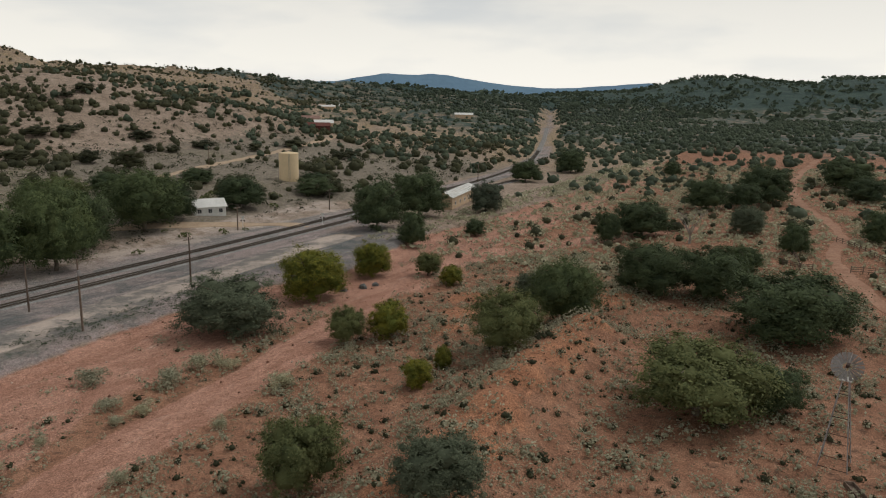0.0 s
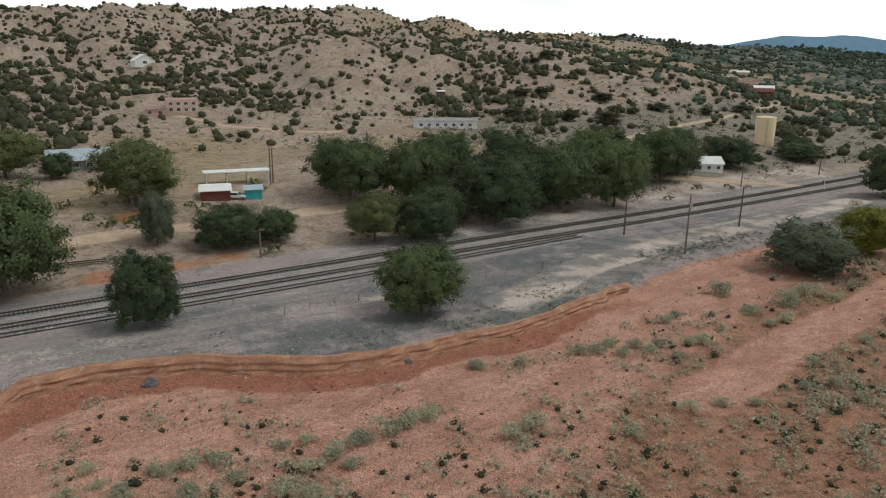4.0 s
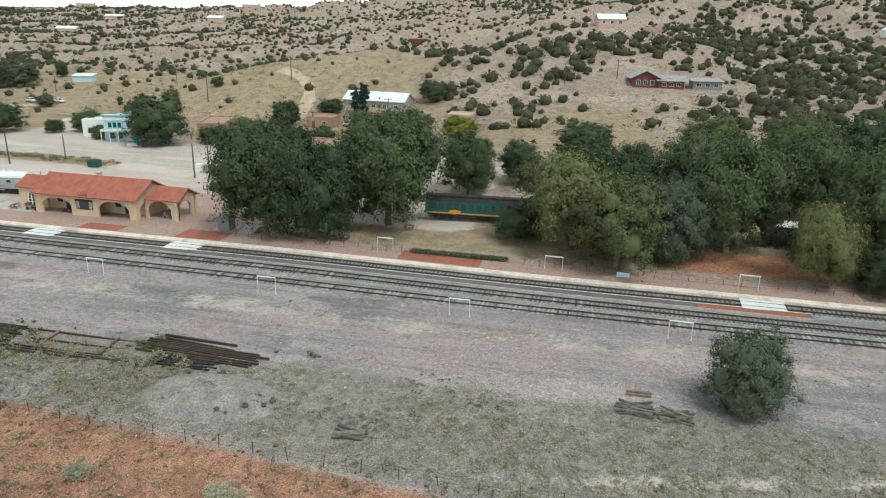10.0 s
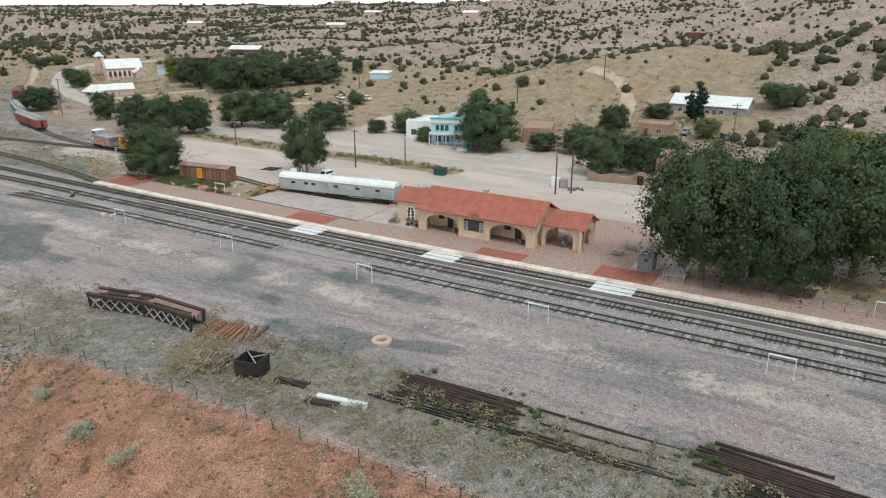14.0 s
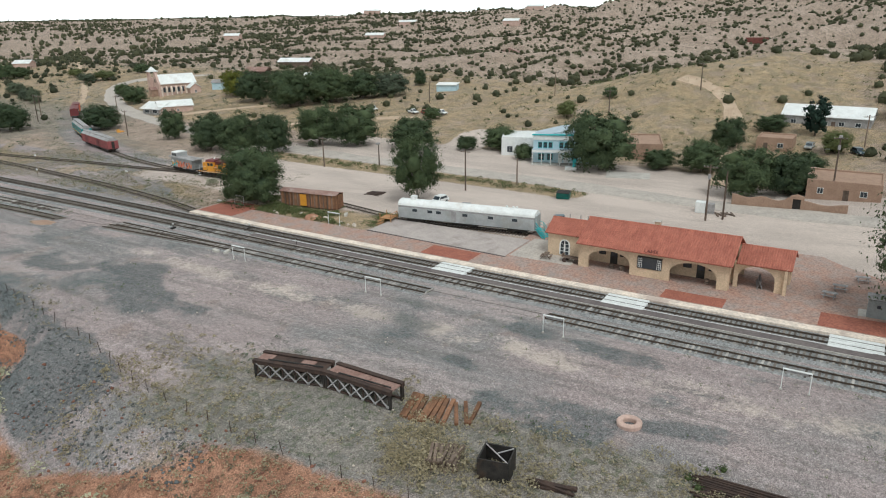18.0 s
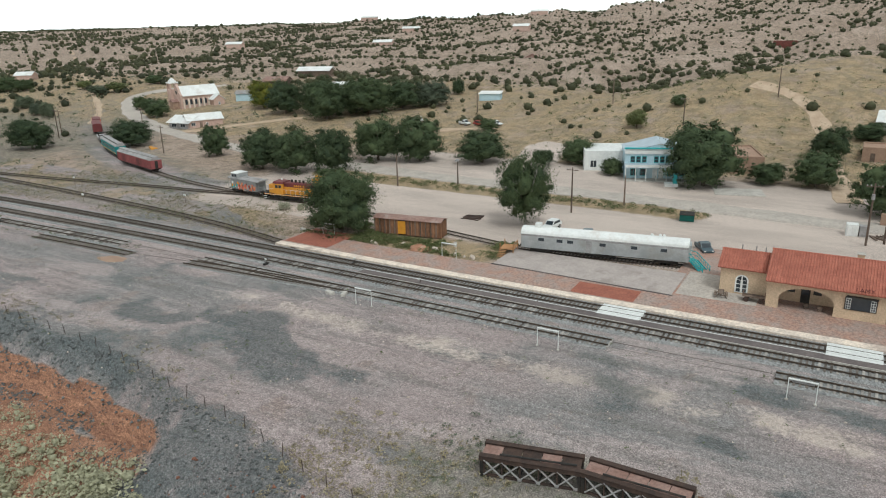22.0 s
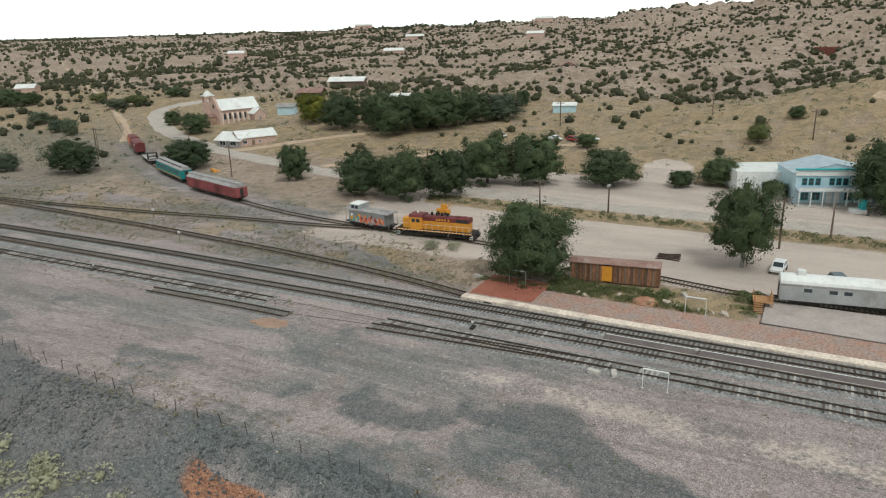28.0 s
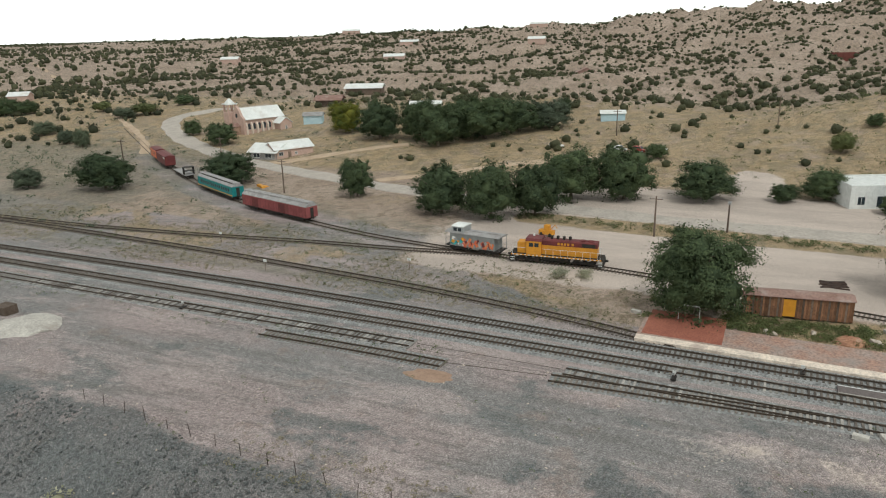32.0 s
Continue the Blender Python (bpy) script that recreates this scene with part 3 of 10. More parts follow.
# ---- building blocks ----
class Geo:
    """Collects vertices and faces for one mesh."""

    def __init__(self):
        self.v, self.f = [], []

    def add(self, verts, faces):
        k = len(self.v)
        self.v += [tuple(p) for p in verts]
        self.f += [tuple(i + k for i in f) for f in faces]
        return self

    def box(self, x0, x1, y0, y1, z0, z1, m=None):
        p = [Vector((x, y, z)) for z in (z0, z1) for y in (y0, y1) for x in (x0, x1)]
        return self.add([m @ q for q in p] if m else p, [(0, 2, 3, 1), (4, 5, 7, 6), (0, 1, 5, 4), (2, 6, 7, 3), (0, 4, 6, 2), (1, 3, 7, 5)])

    def bevelled(self, x0, x1, y0, y1, z0, z1, c=0.02):
        """A box with its upright and upper edges taken off."""
        ring = [(x0 + c, y0), (x1 - c, y0), (x1, y0 + c), (x1, y1 - c), (x1 - c, y1), (x0 + c, y1), (x0, y1 - c), (x0, y0 + c)]
        cx, cy = (x0 + x1) / 2, (y0 + y1) / 2
        kx, ky = 1 - 2 * c / (x1 - x0), 1 - 2 * c / (y1 - y0)
        top = [(cx + (x - cx) * kx, cy + (y - cy) * ky) for x, y in ring]
        return self.loft([[(x, y, z0) for x, y in ring], [(x, y, z1 - c) for x, y in ring], [(x, y, z1) for x, y in top]])

    def loft(self, rings, closed=True, caps=True):
        n, k = len(rings[0]), len(self.v)
        for r in rings:
            self.v += [tuple(p) for p in r]
        for a in range(len(rings) - 1):
            for i in range(n if closed else n - 1):
                j = (i + 1) % n
                self.f.append((k + a * n + i, k + a * n + j, k + (a + 1) * n + j, k + (a + 1) * n + i))
        if caps and closed:
            self.f.append(tuple(range(k + n - 1, k - 1, -1)))
            self.f.append(tuple(range(k + (len(rings) - 1) * n, k + len(rings) * n)))
        return self

    def tube(self, points, radii, sides=8):
        """A tapered round bar along a line of points."""
        pts = [Vector(p) for p in points]
        if not isinstance(radii, (list, tuple)):
            radii = [radii] * len(pts)
        rings = []
        for i, (p, r) in enumerate(zip(pts, radii)):
            way = (pts[min(i + 1, len(pts) - 1)] - pts[max(i - 1, 0)]).normalized()
            a = way.cross(Vector((0, 0, 1)) if abs(way.z) < 0.9 else Vector((1, 0, 0))).normalized()
            b = way.cross(a)
            rings.append([p + (a * math.cos(q) + b * math.sin(q)) * r for q in (2 * math.pi * s / sides for s in range(sides))])
        return self.loft(rings)

    def extrude(self, outline, y0, y1):
        """A prism along y of an outline in x and z."""
        return self.loft([[(x, y0, z) for x, z in outline], [(x, y1, z) for x, z in outline]])

    def extrude_x(self, outline, x0, x1):
        """A prism along x of an outline in y and z."""
        return self.loft([[(x0, y, z) for y, z in outline], [(x1, y, z) for y, z in outline]])

    def mesh(self, name):
        me = bpy.data.meshes.new(name)
        me.from_pydata(self.v, [], self.f)
        me.update()
        return me


def part(name, geo, material, parent, label="", at=None):
    me = geo.mesh(name) if isinstance(geo, Geo) else geo
    if material and not me.materials:
        me.materials.append(material)
    ob = new(name, me)
    ob.parent = parent
    if at is not None:
        ob.matrix_basis = at
    return tagged(ob, label) if label else ob


def thing(name, label, category, at, group="", kind=""):
    ob = new(name)
    ob.empty_display_size = 0.3
    ob.matrix_basis = at
    return tagged(ob, label, category, group, kind)


def solid(name, geo, material, label, category, at=None, group="", kind=""):
    me = geo.mesh(name) if isinstance(geo, Geo) else geo
    if material and not me.materials:
        me.materials.append(material)
    ob = new(name, me)
    if at is not None:
        ob.matrix_basis = at
    return tagged(ob, label, category, group, kind)


def H(x, y):
    return float(height(np.array([x]), np.array([y]))[0])


def on(x, y, turn=0.0, lift=0.0, s=(1, 1, 1)):
    """A pose on the ground there."""
    return pose(x, y, H(x, y) + lift, 0, 0, turn) @ Matrix.Diagonal((*s, 1))


def array_mesh(name, verts, faces, material, rounded=0, normals=None):
    """A mesh from numpy arrays, all faces with as many corners."""
    me = bpy.data.meshes.new(name)
    n = faces.shape[1]
    me.vertices.add(len(verts)), me.loops.add(faces.size), me.polygons.add(len(faces))
    me.vertices.foreach_set("co", np.ascontiguousarray(verts, np.float32).ravel())
    me.loops.foreach_set("vertex_index", np.ascontiguousarray(faces, np.int32).ravel())
    me.polygons.foreach_set("loop_start", np.arange(0, faces.size, n, dtype=np.int32))
    if rounded:
        me.polygons.foreach_set("use_smooth", np.arange(len(faces)) < rounded)
    me.update(calc_edges=True)
    if normals is not None:
        me.polygons.foreach_set("use_smooth", np.ones(len(faces), bool))
        me.normals_split_custom_set_from_vertices(normals.tolist())
    me.materials.append(material)
    return me


# ---- the ground: one sheet to the horizon ----
def steps(*runs):
    out = [runs[0][0]]
    for a, b, s in runs:
        n = max(1, round((b - a) / s))
        out += list(a + (b - a) * np.arange(1, n + 1) / n)
    return np.array(out)


gx = steps((-4900, -2000, 145), (-2000, -1000, 40), (-1000, -420, 9), (-420, -240, 5), (-240, -125, 2.5), (-125, -60, 0.9), (-60, 25, 1.6), (25, 120, 10), (120, 700, 45), (700, 4900, 200))
gy = steps((-4900, -2000, 145), (-2000, -900, 45), (-900, -440, 12), (-440, -300, 3), (-300, -120, 1.8), (-120, 140, 1.25), (140, 300, 4), (300, 800, 12), (800, 2000, 45), (2000, 4900, 110))
GX, GY = np.meshgrid(gx, gy)
GZ = height(GX, GY)
nx, ny = len(gx), len(gy)
ii = np.arange(nx * ny).reshape(ny, nx)
quads = np.stack([ii[:-1, :-1], ii[:-1, 1:], ii[1:, 1:], ii[1:, :-1]], -1).reshape(-1, 4)
ground_mesh = array_mesh("ground", np.stack([GX, GY, GZ], -1).reshape(-1, 3), quads, M_GROUND)
ground_mesh.polygons.foreach_set("use_smooth", np.ones(len(quads), bool))
ground = tagged(new("ground", ground_mesh), "dry desert ground of red earth, grey cinders and tan hills", "ground", kind="structure")

WYE = [(-153.2, -225), (-150.2, -250), (-153.6, -268), (-160.2, -298), (-160, -312), (-161, -326), (-163.5, -346), (-169, -366), (-176.5, -386), (-188, -410), (-203, -434), (-222, -463), (-258, -516)]
WYE_B = [(-160.6, -322), (-158, -336), (-156.6, -353), (-153.2, -374), (-150.6, -397), (-149, -415), (-148, -470)]
SPUR = [(-134.5, -286), (-138.5, -304), (-141.5, -326), (-143, -345), (-145, -372), (-146.5, -410), (-147, -450)]
TRACK_B = [(-131, 300), (-130.5, 160), (-127.9, 87), (-127.6, 40), (-126.7, 0), (-125.4, -50), (-125.0, -92), (-126.1, -170), (-126.8, -225), (-127.2, -267), (-127.6, -300), (-127.3, -340), (-126.8, -400), (-125, -600)]
TRACK_C = [(-125, 60), (-122.8, 10), (-121.2, -40), (-120.3, -90), (-120.4, -120), (-121.6, -175), (-121.9, -210)]
TRACK_D = [(-121.8, -227.5), (-122.0, -250), (-122.2, -278), (-122.5, -297)]
TRACK_D_SOUTH = [(-122.6, -316), (-122.5, -330), (-121.8, -360), (-120.5, -450)]
TRACK_E = [(-122.0, -270), (-121.0, -288), (-120.3, -298)]
TRACK_F = [(-118.9, -310), (-118.9, -318), (-118.7, -326), (-118.4, -336)]
SUNKEN = [[(-121.9, -210), (-121.8, -227.5)], [(-122.5, -297), (-122.6, -316)], [(-120.3, -298), (-118.9, -310)]]
ROAD = [(-318, -492), (-302, -499), (-291, -503.5), (-284, -508), (-275, -508.5), (-259.5, -494), (-240, -465), (-222, -425), (-209, -385), (-201.5, -358), (-198, -335), (-195.5, -312), (-193, -290), (-192.5, -262), (-191, -235), (-188, -205), (-184, -170), (-180, -140)]
RED_TRAIL = [(20, 120), (9, 150), (1, 178), (-2, 198), (1, 215), (-2, 240), (-14, 280), (-21, 330), (-22, 380), (-18, 480)]


PATCH = [(-106, -274), (-107, -269), (-101, -264), (-98.5, -256)]  # big stain of dark cinders


def zones(x, y):
    w, inside = wash(x, y)
    e = edge_side(x, y)
    red = np.maximum(w * smooth(-75, -62, y), smooth(-2.3, 2.3, e - np.interp(y, [-340, -310, -300, -292, -262, -256, -240, -225, -205], [16, 14, 10, 4.6, 4.6, 9, 9, 3, -7])) * smooth(-90, -110, y))
    red = np.maximum(red, smooth(-3, 3, x + np.interp(y, [-235, -190, -165, -140, -115, -100], [80, 82.5, 82.5, 80.5, 78.5, 77])) * smooth(-235, -215, y) * smooth(-104, -122, y))
    red = np.maximum(red, smooth(-70, -60, x + 6 * (fbm(x, y, 14, 19, 2) - 0.5)) * smooth(-62, -78, y))
    red = red * (1 - 0.75 * smooth(350, 700, y))
    talus = smooth(2.6, 4.2, e) * smooth(13, 8, e) * smooth(-246, -256, y) * smooth(0.43, 0.55, fbm(x + 0.3 * y, y * 0.6, 6, 83, 3))
    red = red * (1 - 0.9 * talus)
    bare = w * (1 - smooth(14, 26, inside - 14 * smooth(30, -10, y) + 8 * (fbm(x, y, 14, 61, 3) - 0.5))) * smooth(-70, -55, y)
    bare = np.maximum(bare, smooth(5.5, 2.5, along(x, y, CHANNEL)[0]) * smooth(-30, 10, y))
    for mx, my, r, _ in MOUNDS:
        bare = np.maximum(bare, 0.75 * np.exp(-((x - mx) ** 2 + (y - my) ** 2) / (0.9 * r * r)))
    west = np.interp(y, [-600, -420, -330, -291, -47, -20, 60, 200, 320], [-165, -165, -158, -136, -136, -140, -146, -152, -150])
    grey = smooth(-3, 3, x - west) * smooth(220, 120, y)
    grey = np.maximum(grey, smooth(9, 4, along(x, y, WYE[4:])[0]))
    grey = np.maximum(grey, smooth(9, 4, along(x, y, TRACK_A)[0]))
    grey = grey * (1 - red)
    tan = smooth(-208, -202, x) * smooth(-148, -154, x) * smooth(-345, -325, y) * smooth(-128, -138, y)
    tan = np.maximum(tan, smooth(14, 7, along(x, y, [(-214, -318), (-211, -280), (-208, -245), (-205, -210)])[0]) * 0.9)
    tan = np.maximum(tan, smooth(8, 4, along(x, y, [(-236, -282), (-214, -278)])[0]))
    tan = np.maximum(tan, smooth(12, 5, along(x, y, [(-144, 40), (-147, 100), (-150, 150), (-150, 190)])[0]) * 0.5)
    island = smooth(5.5, 3, along(x, y, [(-187, -322), (-186, -290), (-185, -258), (-184, -232)])[0])
    tan, grass = tan * (1 - island), island
    tan = np.maximum(tan, 0.85 * smooth(6, 3, along(x, y, [(-96, 20), (-106, 45), (-112, 90), (-116, 150)])[0]))
    tan = np.maximum(tan, 0.44 * smooth(1.6, 0.6, along(x, y, [(-82, -116), (-86.5, -97.4), (-90.1, -83.3), (-91.5, -75.2), (-97.1, -66.1), (-106.3, -52.1), (-109, -30), (-107, 0)])[0]))
    tan = np.maximum(tan, 0.45 * smooth(6, 1, along(x, y, [(-112, -280), (-111, -200), (-110, -100), (-110, -20), (-108, 40)])[0]))
    grey = grey * (1 - smooth(0.3, 0.7, tan) * 0.75)
    grass = np.maximum(grass, 0.6 * smooth(-150, -190, x) * smooth(-360, -250, x) * smooth(0.42, 0.6, fbm(x, y, 60, 71, 3)) * (1 - tan))
    grass = np.maximum(grass, 0.62 * smooth(-200, -230, x) * smooth(-420, -300, x) * smooth(-120, -200, y))
    grass = np.maximum(grass, 0.45 * smooth(6, 1, np.abs(side(x, y, EDGE) + 10)) * smooth(-100, -120, y) * smooth(0.45, 0.6, fbm(x, y, 12, 75, 3)))
    grass = np.maximum(grass, 0.5 * smooth(9, 1, along(x, y, [(-92, -62), (-96, -80), (-90, -100)])[0]))
    grass = np.maximum(grass, smooth(150, 400, y) * 0.5)
    grass = np.maximum(grass, 0.6 * smooth(0.42, 0.56, fbm(x, y, 8, 73, 4)) * smooth(11, 5, along(x, y, [(-149, -300), (-148, -320), (-150, -345), (-150, -380), (-160, -420)])[0]))
    grass = np.maximum(grass, 0.8 * smooth(7, 4, along(x, y, [(-145, -275), (-145, -258)])[0]))
    grass = np.maximum(grass, 0.9 * smooth(7, 4, along(x, y, [(-148, -148), (-147, -60)])[0]))
    grass = grass * (1 - red)
    grey = grey * (1 - smooth(0.3, 0.8, grass) * 0.85)
    dark = 0.95 * smooth(3.0, 0.2, np.maximum(0, -e)) * smooth(-225, -250, y) * (1 - smooth(-2, 2, e - np.interp(y, [-340, -310, -300, -292, -262, -256, -240, -225], [16, 14, 8, 2.6, 2.6, 9, 9, 3])))
    dark = np.maximum(dark, 0.9 * smooth(6, 2, along(x, y, PATCH)[0] + 3 * (fbm(x, y, 7, 80, 3) - 0.5)))
    dark = np.maximum(dark, 0.7 * smooth(5, 1, along(x, y, [(-113, -224), (-104, -222)])[0]))
    dark = np.maximum(dark, 0.8 * smooth(7, 2, along(x, y, [(-104, 10), (-108, 45)])[0]))
    dark = np.maximum(dark, 0.62 * smooth(4, 1, along(x, y, [(-112, -5), (-110, 60), (-117, 130)])[0]))
    dark = np.maximum(dark, 0.42 * smooth(-114, -99, x) * smooth(-238, -275, y) * smooth(0.34, 0.5, fbm(x, y, 26, 77, 3)))
    dark = np.maximum(dark, 0.55 * smooth(20, 45, y) * smooth(190, 140, y) * smooth(-131, -126, x) * smooth(0.3, 0.5, fbm(x, y * 0.4, 18, 82, 3)))
    for line, size in (([(-99, -204), (-97.7, -196)], 4.5), ([(-104.5, -213.5), (-104, -211)], 3.0), ([(-117, -212), (-115, -196)], 2.5), ([(-100, -285), (-101, -278)], 5), ([(-106, -275), (-105, -264)], 4), ([(-99.6, -203), (-103, -184)], 2.5), ([(-100, -249), (-98, -258)], 4)):
        dark = np.maximum(dark, 0.8 * smooth(size, size * 0.3, along(x, y, line)[0] + 3 * (fbm(x, y, 6, 79, 2) - 0.5)))
    dark = np.maximum(dark, 0.7 * smooth(-46, -12, y) * smooth(110, 60, y) * smooth(-124, -118, x) * smooth(0.36, 0.52, fbm(x, y * 0.5, 16, 78, 3)))
    dark = np.maximum(dark * (1 - smooth(0.15, 0.5, red)), 0.85 * talus)
    forest = smooth(1300, 2000, np.hypot(x, y)) * smooth(-200, 500, y) * 0.95
    forest = np.maximum(forest, 0.55 * smooth(330, 620, y) * smooth(-640 - 700 * smooth(700, 900, y), -420 - 700 * smooth(700, 900, y), x) * (1 - smooth(14, 6, along(x, y, TRACK_A)[0])))
    forest = np.maximum(forest, 0.5 * smooth(800, 1300, -x) * smooth(400, -300, y))
    on_edge = smooth(-0.5, 0.1, inside) * smooth(2.4, 1.4, inside) * smooth(-66, -58, y) * smooth(34, 10, y)
    face = np.maximum(on_edge, smooth(2.6, 3.4, e) * smooth(6.2, 5.0, e) * smooth(-257, -263, y) * smooth(-299, -292, y))
    ash = smooth(-43, -50, y) * smooth(-92, -80, y) * smooth(-7.5, -4.5, inside) * (1 - w) * (0.35 + 0.65 * smooth(0.15, 0.5, rills(x, y, 1.7)))
    one = np.ones_like(red)
    wet = smooth(1.2, 2.2, inside) * smooth(7, 3.6, inside + 4 * (fbm(x, y, 11, 63, 2) - 0.5)) * smooth(-72, -60, y) * smooth(70, 10, y)
    crest = 0 * x
    for mx, my, r, _ in MOUNDS:
        crest = np.maximum(crest, 0.95 * np.exp(-((x - mx) ** 2 + (y - my) ** 2) / (1.1 * r * r)))
    crest = crest * smooth(0.2, 0.5, red)
    crest = np.maximum(crest, 0.8 * smooth(7, 3, along(x, y, [(-149, -108), (-146, -90), (-147, -78)])[0]))
    crest = np.maximum(crest, 0.55 * smooth(7, 2, along(x, y, [(-142, -32), (-144, -10)])[0]))
    weedy = 0.8 * smooth(-101, -92, x) * smooth(-76 + 14 * smooth(-122, -104, y), -80 + 14 * smooth(-122, -104, y), x) * smooth(-250, -225, y) * smooth(-55, -75, y)
    weedy = np.maximum(weedy, 0.55 * smooth(9, 2, np.abs(side(x, y, LIP) + 4)) * smooth(-45, -5, y) * smooth(120, 60, y))
    weedy = np.maximum(weedy, 0.6 * smooth(-150, -140, x) * smooth(-136, -140, x) * smooth(-292, -300, y))
    weedy = np.maximum(weedy, 0.7 * smooth(60, 130, y) * smooth(420, 300, y) * smooth(-146, -158, x) * smooth(-330, -260, x))
    weedy = np.maximum(weedy, 0.62 * smooth(-400, -425, y) * smooth(-250, -225, x) * smooth(-132, -140, x))
    weedy = np.maximum(weedy, 0.5 * smooth(8, 3, np.abs(along(x, y, WYE)[0] - 8)) * smooth(-300, -320, y))
    return np.stack([wet, crest, weedy * (1 - red), one], -1), np.stack([red, grey, tan, one], -1), np.stack([grass, bare, dark, one], -1), np.stack([face, ash, forest, one], -1)


for name, values in zip(("soil", "zone", "cover", "bank"), zones(GX.ravel(), GY.ravel())):
    layer = ground_mesh.color_attributes.new(name, "FLOAT_COLOR", "POINT")
    layer.data.foreach_set("color", np.ascontiguousarray(values, np.float32).ravel())


# the undercut earth bank along the wash
def bank_line(off):
    """Points of the line that lies so far east of the lip, worn as the ground is."""
    pts = []
    for (ax, ay), (bx, by) in zip(LIP[8:], LIP[9:]):
        n = max(2, int(math.hypot(bx - ax, by - ay) / 0.7))
        pts += [(ax + (bx - ax) * k / n, ay + (by - ay) * k / n) for k in range(n)]
    p = np.array(pts)
    for _ in range(3):
        p[1:-1] = (p[:-2] + 2 * p[1:-1] + p[2:]) / 4
    way = np.gradient(p, axis=0)
    nor = np.stack([-way[:, 1], way[:, 0]], -1)
    nor /= np.linalg.norm(nor, axis=1)[:, None]
    q = p.copy()
    for _ in range(4):
        q = q + nor * (off - wash(q[:, 0], q[:, 1])[1])[:, None] * 0.8
    return q


back, foot = bank_line(-1.3), bank_line(4.2)
edge0, edge1 = bank_line(-0.7), bank_line(1.3)
z_top, z_low = height(back[:, 0], back[:, 1]), height(foot[:, 0], foot[:, 1])
bank_rows = []
for share, drop in ((0.5, -0.01), (0.75, 0.0), (0.86, 0.1), (0.97, 0.24), (0.93, 0.4), (1.03, 0.55), (1.0, 0.7), (1.12, 0.85), (1.3, 0.96), (1.75, 1.1)):
    xy = edge0 + (edge1 - edge0) * share
    rough_n = (fbm(xy[:, 0] + 9 * drop, xy[:, 1], 2.2, 45, 3) - 0.5) * 0.7 * (0 < drop < 1)
    zz = z_top - (z_top - z_low) * drop + (0.06 if drop <= 0 else 0)
    bank_rows.append([(x + r, y + 0.4 * r, z) for (x, y), r, z in zip(xy, rough_n, zz)])
solid("wash_bank", Geo().loft(bank_rows, closed=False, caps=False), M_BANK, "steep undercut bank of layered orange earth", "bank", kind="structure")


# far mountains, beyond the valley; their base colour carries the blue of haze
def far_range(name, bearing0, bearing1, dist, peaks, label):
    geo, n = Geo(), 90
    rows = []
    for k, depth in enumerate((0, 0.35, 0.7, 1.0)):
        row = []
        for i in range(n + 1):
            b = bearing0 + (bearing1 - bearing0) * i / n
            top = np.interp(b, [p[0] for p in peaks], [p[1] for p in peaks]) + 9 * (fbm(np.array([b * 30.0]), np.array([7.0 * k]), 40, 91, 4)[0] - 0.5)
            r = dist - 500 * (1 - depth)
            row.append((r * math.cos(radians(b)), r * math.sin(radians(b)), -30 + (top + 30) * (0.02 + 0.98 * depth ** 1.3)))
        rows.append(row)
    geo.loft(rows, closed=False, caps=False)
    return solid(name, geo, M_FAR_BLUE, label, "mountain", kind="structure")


far_range("backdrop_mountain", 100, 136, 4700, [(100, 75), (104, 120), (107, 100), (111, 78), (114.5, 92), (117, 118), (119.3, 150), (120.6, 158), (121.8, 146), (123.3, 150), (124.2, 153), (126, 128), (128, 100), (136, 60)], "distant mountain range in haze-blue colour under cloud")


# ---- roads, railway and platforms ----
def resample(line, step):
    pts = [Vector((*p, 0)) for p in line]
    # ease the corners before walking along the line
    for _ in range(2):
        pts = [pts[0]] + [q for a, b in zip(pts, pts[1:]) for q in (a * 0.75 + b * 0.25, a * 0.25 + b * 0.75)] + [pts[-1]]
    out, left = [pts[0]], step
    for a, b in zip(pts, pts[1:]):
        d, done = (b - a).length, 0.0
        while d - done >= left:
            done += left
            out.append(a + (b - a) * (done / d))
            left = step
        left -= d - done
    return out


def strip(geo, pts, offset, half, lift, thick, zs=None):
    """A band of rectangular section along a line on the ground."""
    rings = []
    for i, p in enumerate(pts):
        way = (pts[min(i + 1, len(pts) - 1)] - pts[max(i - 1, 0)]).normalized()
        a = Vector((-way.y, way.x, 0))
        z = (zs[i] if zs is not None else H(p.x, p.y)) + lift
        c = p + a * offset
        rings.append([(c.x + a.x * s, c.y + a.y * s, z + k) for s, k in ((-half, 0), (half, 0), (half, thick), (-half, thick))])
    return geo.loft(rings)


def levels(pts, lowest=None):
    z = height(np.array([p.x for p in pts]), np.array([p.y for p in pts]))
    return list(z)


